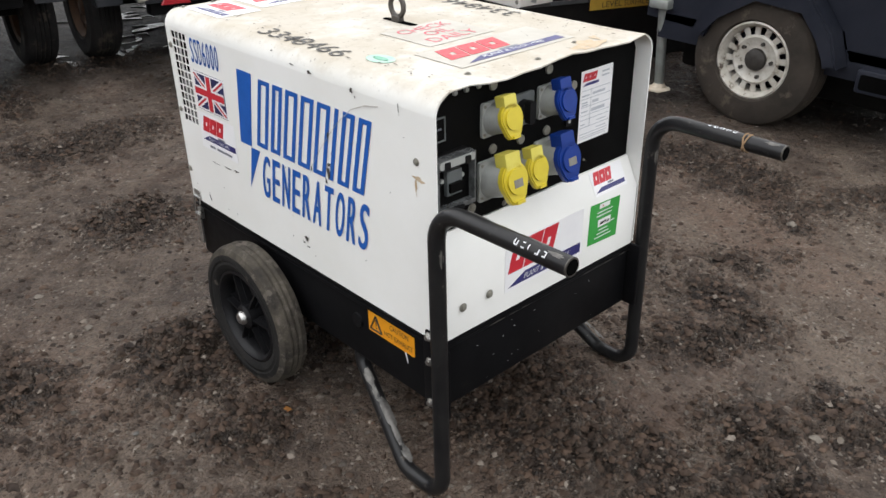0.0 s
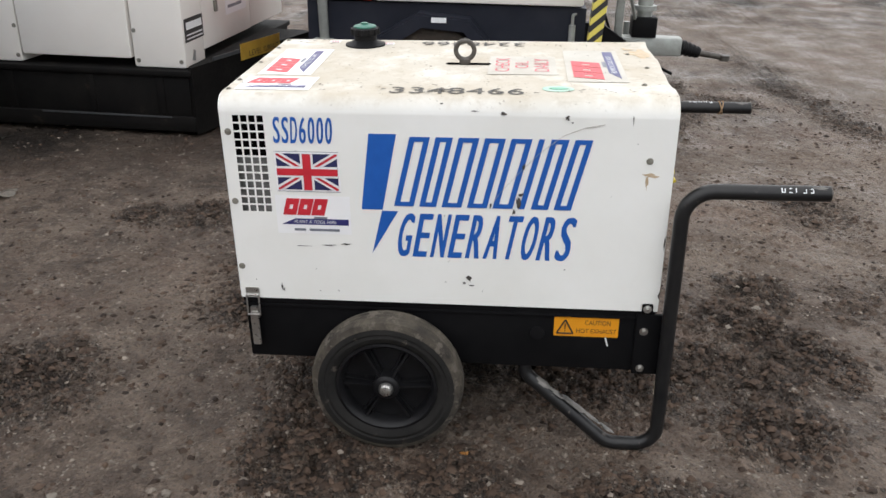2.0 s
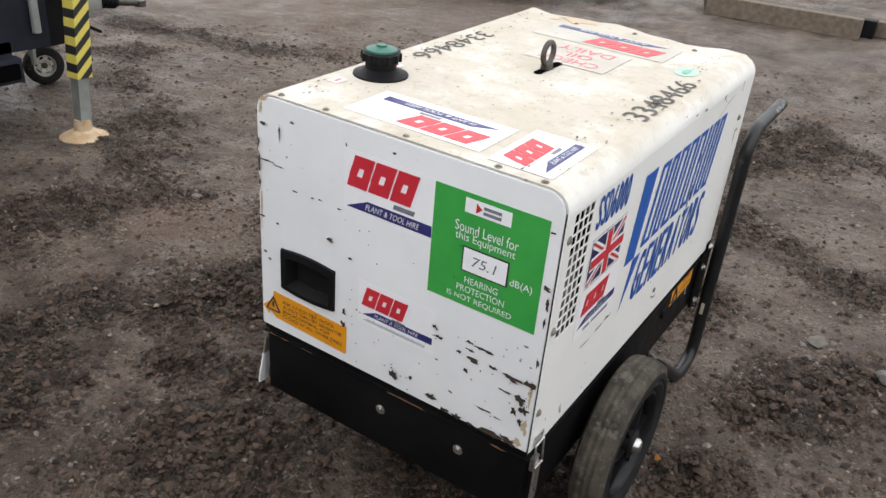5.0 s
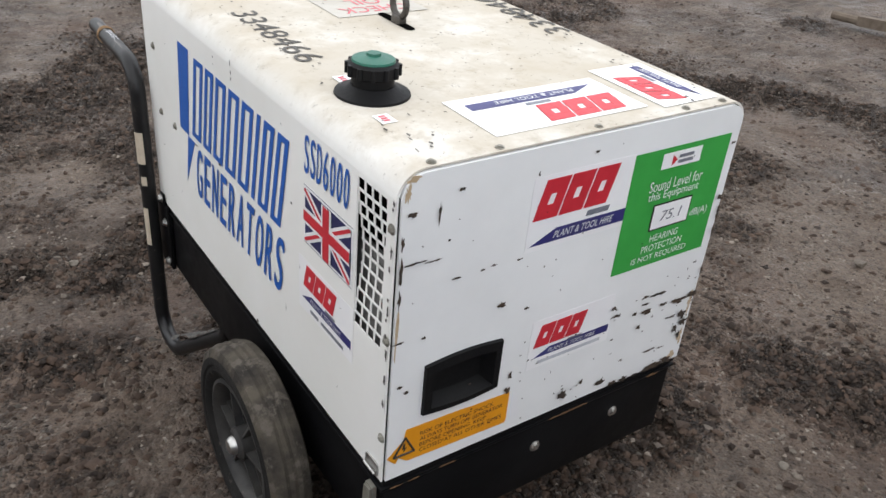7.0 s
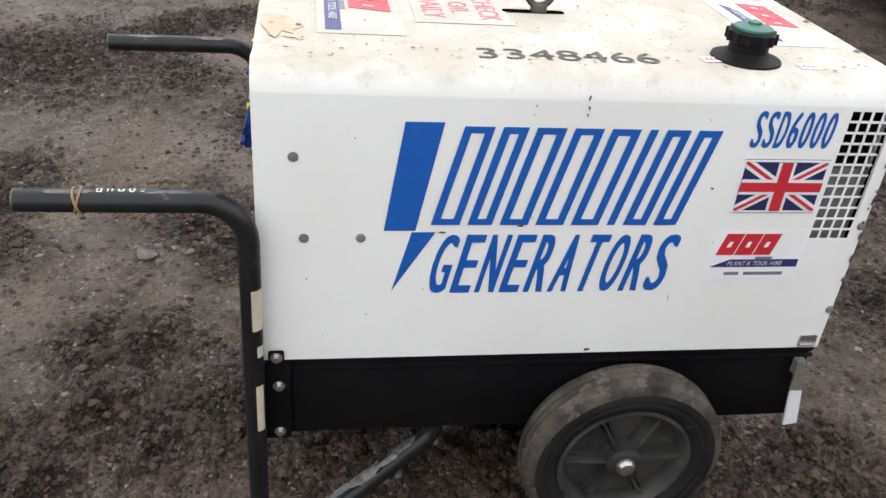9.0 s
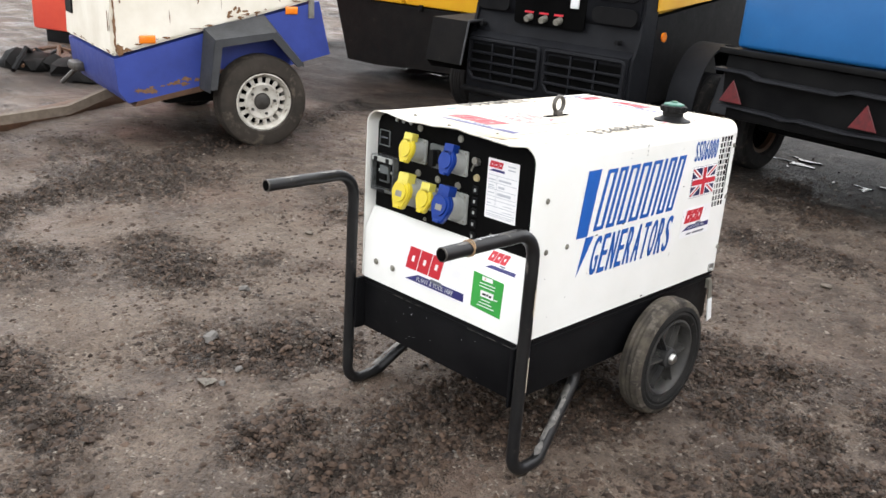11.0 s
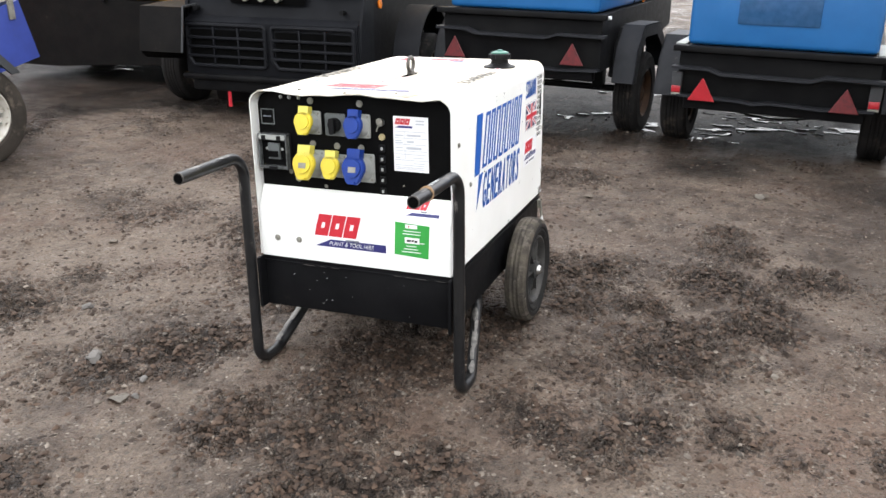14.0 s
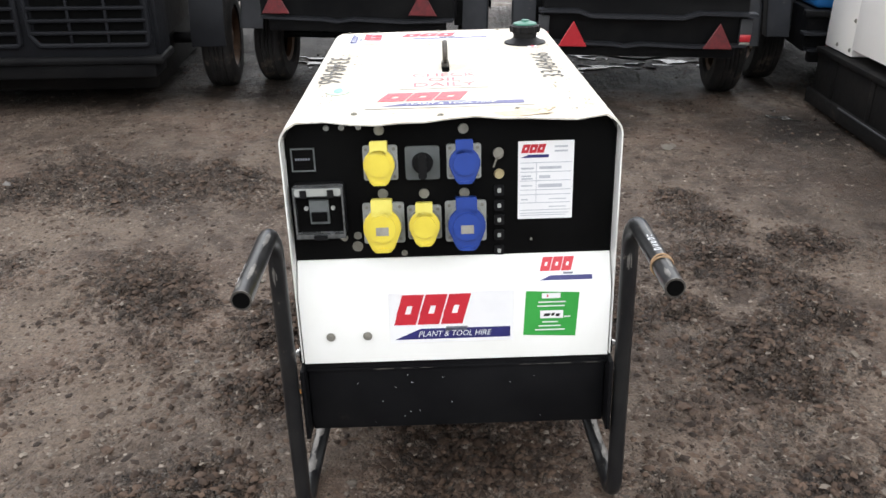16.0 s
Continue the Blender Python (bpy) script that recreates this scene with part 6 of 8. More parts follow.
# ---- wear on the generator ----
def wear():
    rnd = random.Random(21)
    a = [(0.143, 0.795, 0.006, 0.012), (0.132, 0.702, 0.006, 0.017), (0.121, 0.676, 0.004, 0.009), (0.138, 0.722, 0.007, 0.006), (0.009, 0.482, 0.008, 0.010), (-0.004, 0.468, 0.004, 0.004), (0.015, 0.461, 0.008, 0.002), (0.244, 0.924, 0.006, 0.006), (0.256, 0.912, 0.003, 0.003), (0.062, 0.692, 0.003, 0.008), (-0.06, 0.955, 0.004, 0.003), (-0.500, 0.440, 0.002, 0.012), (-0.496, 0.430, 0.003, 0.005), (0.505, 0.60, 0.002, 0.02), (0.506, 0.45, 0.003, 0.02), (0.09, 0.932, 0.010, 0.004), (0.02, 0.937, 0.012, 0.002), (0.40, 0.92, 0.0015, 0.015), (-0.315, 0.571, 0.016, 0.003), (-0.36, 0.567, 0.018, 0.0018), (-0.43, 0.563, 0.03, 0.0012)]
    for _ in range(22):
        a.append((rnd.uniform(-0.6, 0.5), rnd.uniform(0.41, 0.92), rnd.uniform(0.001, 0.0022), rnd.uniform(0.001, 0.0022)))
    chips(GEN, SIDE_A, a, BARE, "chipped_paint", 3, 0.0024)
    st = [(0.452, 0.781, 0.022, 0.006), (0.446, 0.762, 0.004, 0.02)]
    chips(GEN, SIDE_A, st, TAN_STAIN, "rust_stain", 4, 0.0006)
    scr = bmesh.new()
    line = [(0.333, 0.907), (0.285, 0.898), (0.236, 0.878), (0.18, 0.832), (0.134, 0.783), (0.095, 0.738), (0.062, 0.692)]
    for p, q in zip(line, line[1:]):
        prism(scr, [(p[0], p[1]), (q[0], q[1]), (q[0] + 0.001, q[1] + 0.0025), (p[0] + 0.001, p[1] + 0.0025)], SIDE_A, 0.0022, 0.0024)
    part("scratch", scr, surface("scratch_grey", (0.30, 0.28, 0.24), (0.55, 0.53, 0.50), 60.0, 0.7), GEN)
    b = [(0.035, 0.930, 0.002, 0.006), (0.037, 0.912, 0.003, 0.004), (0.036, 0.90, 0.002, 0.004), (0.29, 0.766, 0.004, 0.002), (-0.05, 0.69, 0.006, 0.003), (0.12, 0.41, 0.006, 0.005), (-0.19, 0.676, 0.007, 0.002), (0.26, 0.53, 0.001, 0.008)]
    for _ in range(18):
        b.append((rnd.uniform(-0.5, 0.6), rnd.uniform(0.41, 0.92), rnd.uniform(0.0008, 0.002), rnd.uniform(0.0008, 0.002)))
    for _ in range(12):
        b.append((0.612 + rnd.uniform(-0.002, 0.003), rnd.uniform(0.55, 0.93), 0.003, rnd.uniform(0.003, 0.012)))
    chips(GEN, SIDE_B, b, BARE, "chipped_paint", 5, 0.0024)
    # rear door: dense flaking at one lower corner
    r = [(-0.336, 0.902, 0.009, 0.006), (-0.29, 0.895, 0.003, 0.018), (-0.255, 0.925, 0.006, 0.003), (-0.33, 0.822, 0.022, 0.0022), (-0.295, 0.818, 0.018, 0.0016), (-0.349, 0.815, 0.004, 0.022), (-0.349, 0.765, 0.003, 0.018), (-0.349, 0.86, 0.003, 0.012), (-0.25, 0.775, 0.008, 0.0022), (-0.20, 0.776, 0.006, 0.002), (-0.18, 0.778, 0.006, 0.002), (-0.13, 0.775, 0.006, 0.002), (-0.345, 0.687, 0.012, 0.003), (-0.30, 0.682, 0.004, 0.003), (-0.155, 0.695, 0.010, 0.006), (-0.098, 0.672, 0.006, 0.003), (-0.27, 0.846, 0.003, 0.002), (-0.115, 0.92, 0.002, 0.005), (0.0, 0.935, 0.007, 0.003), (-0.34, 0.60, 0.006, 0.003), (-0.325, 0.585, 0.006, 0.004), (-0.112, 0.535, 0.006, 0.009), (-0.115, 0.503, 0.007, 0.008),
         (0.025, 0.436, 0.014, 0.012), (0.125, 0.425, 0.016, 0.011), (0.07, 0.447, 0.004, 0.008), (0.118, 0.60, 0.008, 0.004), (0.13, 0.58, 0.014, 0.004), (0.20, 0.60, 0.010, 0.004), (0.235, 0.597, 0.020, 0.004), (0.205, 0.583, 0.010, 0.004), (0.18, 0.568, 0.006, 0.004), (0.215, 0.562, 0.018, 0.006), (0.26, 0.566, 0.012, 0.005), (0.30, 0.561, 0.026, 0.007), (0.335, 0.565, 0.016, 0.008), (0.20, 0.53, 0.007, 0.006), (0.13, 0.525, 0.006, 0.002), (0.29, 0.525, 0.018, 0.003), (0.325, 0.52, 0.014, 0.012), (0.335, 0.50, 0.010, 0.012), (0.315, 0.488, 0.010, 0.010), (0.33, 0.470, 0.007, 0.010), (0.25, 0.458, 0.018, 0.003), (0.28, 0.453, 0.010, 0.002), (0.17, 0.462, 0.006, 0.003), (0.16, 0.41, 0.012, 0.006), (0.19, 0.408, 0.014, 0.007), (0.22, 0.406, 0.012, 0.006), (0.27, 0.408, 0.025, 0.008), (0.31, 0.41, 0.02, 0.009), (0.348, 0.75, 0.004, 0.018), (0.342, 0.78, 0.009, 0.006), (0.347, 0.71, 0.003, 0.02), (0.348, 0.62, 0.004, 0.012), (0.338, 0.89, 0.006, 0.003), (0.32, 0.645, 0.007, 0.002)]
    for _ in range(50):
        q = rnd.random() ** 1.6
        r.append((0.345 - q * 0.6, 0.41 + rnd.random() * 0.24 * (1 - q * 0.4), rnd.uniform(0.001, 0.003), rnd.uniform(0.001, 0.0025)))
    for _ in range(30):
        r.append((rnd.uniform(-0.34, 0.34), rnd.uniform(0.42, 0.94), rnd.uniform(0.0008, 0.002), rnd.uniform(0.0008, 0.002)))
    chips(REAR_DOOR, REAR, r, RUST, "chipped_paint", 7, 0.0030)
    chips(BASE, Face((0, 0.6175, 0), (-1, 0, 0), (0, 0, 1)), [(rnd.uniform(0.02, 0.35), 0.376, rnd.uniform(0.01, 0.03), rnd.uniform(0.001, 0.003)) for _ in range(9)] + [(-rnd.uniform(0.1, 0.35), 0.376, rnd.uniform(0.006, 0.02), 0.0015) for _ in range(4)], RUST_BROWN, "rusted_edge", 23, 0.0008)
    chips(REAR_DOOR, REAR, [(-0.343, 0.935, 0.006, 0.016), (-0.335, 0.955, 0.014, 0.005), (0.343, 0.54, 0.006, 0.03), (0.34, 0.46, 0.008, 0.02), (-0.348, 0.70, 0.003, 0.05), (0.33, 0.415, 0.016, 0.01)], TAN_STAIN, "rust_stain", 24, 0.0005)
    # pale specks on the black tray
    sp = [(rnd.uniform(-0.33, 0.33), rnd.uniform(0.22, 0.39), rnd.uniform(0.0006, 0.0018), rnd.uniform(0.0006, 0.0014)) for _ in range(16)]
    chips(BASE, Face((0, -0.5005, 0), (1, 0, 0), (0, 0, 1)), sp, PALE, "speckled_paint", 15, 0.0008)
    chips(BASE, Face((0, -0.5055, 0), (1, 0, 0), (0, 0, 1)), [(rnd.uniform(-0.34, 0.34), 0.3765, rnd.uniform(0.008, 0.03), 0.0012) for _ in range(9)], BARE, "rubbed_edge", 16, 0.0008)
    # roof: speckled wear along both shoulders
    t = []
    for _ in range(90):
        s = rnd.choice((-1, 1))
        t.append((rnd.uniform(-0.46, 0.59), s * rnd.uniform(0.24, 0.308), rnd.uniform(0.001, 0.006), rnd.uniform(0.001, 0.003)))
    for _ in range(40):
        t.append((rnd.uniform(-0.46, 0.59), rnd.uniform(-0.30, 0.30), rnd.uniform(0.001, 0.003), rnd.uniform(0.001, 0.0025)))
    t += [(-0.08, -0.315, 0.012, 0.004), (-0.17, -0.308, 0.010, 0.004), (0.10, -0.317, 0.012, 0.003), (0.06, -0.29, 0.02, 0.008)]
    chips(GEN, ROOF_B, [(u, -v, p, q) for u, v, p, q in t], BARE, "chipped_paint", 9, 0.0024)
    stain = [(-0.465, -0.16, 0.035, 0.055), (-0.475, -0.12, 0.02, 0.03), (-0.44, -0.21, 0.02, 0.015)]
    chips(GEN, ROOF_B, stain, TAN_STAIN, "roof_stain", 11, 0.0012)


wear()
# ---- the machines round the yard ----
def road_wheel(parent, c, out, r, w, rim_r, rim_material, holes=14, tyre_material=RUBBER_FAR, name="wheel", label=""):
    """Tyre, pressed-steel rim with a ring of holes, hub. out: the way its face looks."""
    out = Vector(out).normalized()
    m = Matrix.Translation(c) @ out.to_track_quat("Z", "Y").to_matrix().to_4x4()
    h = w / 2
    prof = [(rim_r, -h * 0.8), (rim_r * 1.08, -h), (r * 0.88, -h * 1.02), (r * 0.965, -h * 0.86), (r, -h * 0.62)]
    for k in (-0.42, -0.12, 0.12, 0.42):
        prof += [(r, h * (k - 0.07)), (r * 0.975, h * k), (r, h * (k + 0.07))]
    prof += [(r, h * 0.62), (r * 0.965, h * 0.86), (r * 0.88, h * 1.02), (rim_r * 1.08, h), (rim_r, h * 0.8)]
    tyre = part(name, lathe(bmesh.new(), prof, m, 48), tyre_material, parent, label, 30)
    bm = lathe(bmesh.new(), [(rim_r * 1.03, h * 0.86), (rim_r * 0.98, h * 0.92), (rim_r * 0.90, h * 0.70), (rim_r * 0.86, h * 0.42), (rim_r * 0.86, -h * 0.7), (rim_r * 1.0, -h * 0.8)], m, 48)
    lathe(bm, [(rim_r * 0.66, h * 0.50), (rim_r * 0.60, h * 0.58), (rim_r * 0.40, h * 0.40), (rim_r * 0.30, h * 0.42), (rim_r * 0.30, h * 0.30), (rim_r * 0.66, h * 0.38)], m, 40)
    for k in range(holes):
        a, b = 2 * math.pi * k / holes, 2 * math.pi * (k + 0.55) / holes
        q = [(rim_r * 0.64, a, h * 0.50), (rim_r * 0.64, b, h * 0.50), (rim_r * 0.885, b - 0.01, h * 0.46), (rim_r * 0.885, a + 0.01, h * 0.46)]
        up = [bm.verts.new(m @ Vector((rr * math.cos(t), rr * math.sin(t), z))) for rr, t, z in q]
        dn = [bm.verts.new(m @ Vector((rr * math.cos(t), rr * math.sin(t), z - 0.006))) for rr, t, z in q]
        bm.faces.new(up)
        bm.faces.new(dn[::-1])
        for i in range(4):
            bm.faces.new((dn[i], dn[(i + 1) % 4], up[(i + 1) % 4], up[i]))
    part("rim", bm, rim_material, tyre)
    bm = lathe(bmesh.new(), [(rim_r * 0.30, h * 0.2), (rim_r * 0.28, h * 0.62), (rim_r * 0.20, h * 0.72), (rim_r * 0.02, h * 0.74)], m, 20, close=False)
    for k in range(5):
        a = 2 * math.pi * k / 5
        rod(bm, m @ Vector((rim_r * 0.46 * math.cos(a), rim_r * 0.46 * math.sin(a), h * 0.38)), m @ Vector((rim_r * 0.46 * math.cos(a), rim_r * 0.46 * math.sin(a), h * 0.62)), rim_r * 0.055, None, 6)
    part("hub", bm, RIM_RUST if rim_material is RIM_RUST else DULL_DARK, tyre)
    bm = lathe(bmesh.new(), [(rim_r * 0.84, -h * 0.2), (rim_r * 0.84, -h * 0.3), (0.01, -h * 0.3), (0.01, -h * 0.2)], m, 32)
    part("brake_drum", bm, SLOT, tyre)
    return tyre


def slab(bm, pts, a, b, axis="x"):
    """A polygon of (y, z) drawn out from x = a to x = b, or of (x, z) along y."""
    f = Face((0, 0, 0), (0, 1, 0), (0, 0, 1)) if axis == "x" else Face((0, 0, 0), (-1, 0, 0), (0, 0, 1))
    if axis == "x":
        return prism(bm, pts, f, a, b)
    return prism(bm, [(-u, v) for u, v in pts], f, a, b)


def strip(bm, pts, a, b, t, axis="x"):
    """A bent sheet: a polyline of (y, z) or (x, z) with thickness t, from a to b on the other level axis."""
    up = []
    for i, p in enumerate(pts):
        q0, q1 = Vector(pts[max(0, i - 1)]), Vector(pts[min(len(pts) - 1, i + 1)])
        d = (q1 - q0).normalized()
        up.append((p[0] - d.y * t, p[1] + d.x * t))
    slab(bm, list(pts) + up[::-1], a, b, axis)
    return bm


def reflector(parent, x, y, z, s=0.155, material=REFLECTOR):
    bm = bmesh.new()
    slab(bm, [(x - s / 2, z), (x + s / 2, z), (x, z + s * 0.87)], y - 0.012, y, "y")
    bmesh.ops.bevel(bm, geom=bm.edges[:], offset=0.004, segments=1, affect="EDGES")
    return part("reflector", bm, material, parent, "red triangular reflector")


def blue_compressor(m, deck, label, window, depth=0.35, guard_top=0.81, reflectors=((-0.445, True), (0.44, False)), lift=-0.005):
    """A towed compressor seen from its tail: black tray with lips, blue hood, slanted mudguards. Local x across, y forward from the tail, z up."""
    g = thing("compressor", m, label, "compressor", "towed compressors")
    z, low = deck, deck - depth
    lo, hi = -0.665, 0.655
    bm = bmesh.new()
    slab(bm, [(0.0, z - 0.02), (0.0, z), (2.3, z), (2.3, z - 0.25), (1.2, low + 0.02), (0.06, low), (0.03, z - 0.16), (0.04, z - 0.05)], lo + 0.04, hi - 0.04)
    tray = part("tray", bm, CHASSIS, g, "black steel chassis tray, dented")
    bm = bmesh.new()
    box(bm, lo, hi, -0.025, 0.04, z - 0.035, z + 0.005, 0.006)
    part("top_lip", bm, CHASSIS, tray)
    bm = bmesh.new()
    strip(bm, [(lo + 0.005, z - 0.150), (-0.42, z - 0.150), (-0.34, z - 0.178), (0.22, z - 0.182), (0.31, z - 0.152), (hi, z - 0.157)], -0.05, 0.045, 0.018, "y")
    part("stepped_lip", bm, FENDER, tray, "bent steel lip, scuffed grey along its edge")
    bm = bmesh.new()
    strip(bm, [(lo + 0.05, low + 0.01), (-0.20, low), (-0.12, low - 0.012), (-0.02, low + 0.004), (0.30, low - 0.008), (hi - 0.04, low + 0.006)], -0.02, 0.05, 0.016, "y")
    part("bottom_lip", bm, FENDER, tray, "buckled lower lip of the tray")
    bm = bmesh.new()
    box(bm, lo + 0.09, hi - 0.09, 0.04, 0.12, low - 0.075, low + 0.005, 0.01)
    part("rear_beam", bm, CHASSIS, tray)
    # block added to stop light from behind passing under the tray
    bm = bmesh.new()
    box(bm, -0.30, 0.30, 1.30, 2.20, low - 0.12, low + 0.08, 0.02)
    part("tray_shade_block", bm, SKIRT, tray)
    bm = bmesh.new()
    box(bm, lo + 0.075, hi - 0.075, 0.05, 2.20, z + 0.005, z + 0.78, 0.035, 3)
    hood = part("hood", bm, SKY_BLUE, g, "bright blue sheet-steel hood")
    bm = bmesh.new()
    box(bm, lo + 0.072, hi - 0.072, 1.02, 1.032, z + 0.02, z + 0.76)
    part("seam", bm, SLOT, hood)
    vent = bmesh.new()
    for k in range(9):
        box(vent, hi - 0.078, hi - 0.068, 1.62, 1.96, z + 0.06 + k * 0.045, z + 0.085 + k * 0.045)
    part("side_vent", vent, CHASSIS, hood)
    bm = bmesh.new()
    rod(bm, (hi - 0.02, 0.10, z - 0.025), (hi + 0.004, 0.10, z - 0.025), 0.014, None, 10)
    part("marker_disc", bm, PALE, tray, "small pale reflector disc")
    bm = bmesh.new()
    box(bm, hi - 0.09, hi - 0.078, 1.36, 1.40, z + 0.0, z + 0.07, 0.004)
    part("side_marker", bm, AMBER_LENS, hood, "amber side marker")
    if window:
        bm = bmesh.new()
        box(bm, -0.28, 0.22, 0.040, 0.052, z + 0.155, z + 0.46, 0.006)
        part("window", bm, surface("smoked_pane", (0.02, 0.07, 0.16), (0.03, 0.09, 0.20), 20.0, 0.15), hood, "smoked inspection pane")
    for x, bright in reflectors:
        reflector(tray, x, -0.026, low + lift, 0.18, REFLECTOR if bright else OLD_REFLECTOR)
    for x, w in ((lo + 0.04, 0.03), (hi - 0.05, 0.032)) if window else ():
        bm = bmesh.new()
        box(bm, x - w, x + w, -0.006, 0.03, z - 0.315, z - 0.270, 0.005)
        lamp = part("tail_lamp", bm, REFLECTOR, tray)
        bm = bmesh.new()
        box(bm, x - w, x + w, -0.004, 0.03, z - 0.333, z - 0.317, 0.004)
        part("plate_lamp", bm, DULL, lamp)
        bm = bmesh.new()
        box(bm, x - w * 1.1, x + w * 1.1, 0.0, 0.032, z - 0.335, z - 0.175, 0.004)
        part("lamp_panel", bm, GREY_FENDER, lamp, "grey lamp panel")
    # the deck top's reflection of the sky, given as pale strips
    for x in (lo + 0.003, hi - 0.073) if window else ():
        bm = bmesh.new()
        box(bm, x, x + 0.07, 0.045, 0.62, z + 0.002, z + 0.014, 0.003)
        part("deck_sheen", bm, GALV, tray, "pale edge of the deck, coloured for its sky reflection")
    gt = guard_top
    outline = [(0.22, gt - 0.40), (0.30, gt - 0.16), (0.46, gt), (0.92, gt - 0.01), (1.22, gt - 0.20), (1.28, gt - 0.40)]
    inside = [(1.18, gt - 0.40), (1.13, gt - 0.24), (0.88, gt - 0.10), (0.50, gt - 0.09), (0.39, gt - 0.20), (0.31, gt - 0.40)]
    for s in (-1, 1):
        a, b = (hi + 0.005, 0.76 if window else 0.825) if s > 0 else (-0.825, lo - 0.005)
        bm = bmesh.new()
        strip(bm, outline[::-1], a, b, 0.012)
        guard = part("fender", bm, FENDER, g, "slanted black mudguard with grey scuffs")
        bm = bmesh.new()
        slab(bm, outline + inside, *((b - 0.012, b) if s > 0 else (a, a + 0.012)))
        part("fender_side", bm, FENDER, guard)
        bm = bmesh.new()
        slab(bm, [(0.34, gt - 0.38), (0.40, gt - 0.16), (0.52, gt - 0.03), (0.90, gt - 0.04), (1.16, gt - 0.22), (1.2, gt - 0.38)], *((a - 0.06, a) if s > 0 else (b, b + 0.06)))
        part("inner_guard", bm, CHASSIS, guard)
        road_wheel(g, (0.66 if window and s > 0 else s * 0.715, 0.74, 0.315), (s, 0, 0), 0.318, 0.19, 0.18, RIM_RUST, 12, RUBBER_FAR, label="worn road tyre")
    bm = bmesh.new()
    rod(bm, (-0.7, 0.74, 0.33), (0.7, 0.74, 0.33), 0.026, None, 12)
    for x in (-0.42, 0.42):
        box(bm, x - 0.04, x + 0.04, 0.68, 0.80, 0.33, low + 0.03, 0.006)
    part("axle", bm, CHASSIS, g)
    bm = bmesh.new()
    box(bm, -0.05, 0.05, 2.2, 3.3, z - 0.30, z - 0.22, 0.01)
    bar = part("drawbar", bm, CHASSIS, g)
    bm = bmesh.new()
    rod(bm, (0.0, 3.2, 0.03), (0.0, 3.2, z - 0.2), 0.025, None, 10)
    part("prop", bm, CHASSIS, bar)
    bm = bmesh.new()
    sweep(bm, [(-0.50 + 0.11 * k, 0.30 + 0.03 * math.sin(k), low - 0.07 - 0.07 * math.sin(math.pi * k / 9)) for k in range(10)], 0.008, 6)
    part("brake_cable", bm, CHASSIS, g)
    return g


TURN_B = Matrix.Rotation(radians(-5.5), 4, "Z")
blue_compressor(Matrix.Translation((-0.525, 3.26, 0)) @ TURN_B, 0.955, "bright blue towed compressor with black tail tray, on wet mud", False, 0.40, 0.86, ((-0.505, False), (0.425, False)), 0.045)
blue_compressor(Matrix.Translation((1.27, 3.06, 0)) @ TURN_B, 0.790, "bright blue towed compressor with a smoked rear pane", True)
blue_compressor(Matrix.Translation((3.05, 3.33, 0)) @ TURN_B, 0.60, "low blue towed compressor half hidden by the tall white generator", False, 0.27, 0.79, ((-0.45, False),))


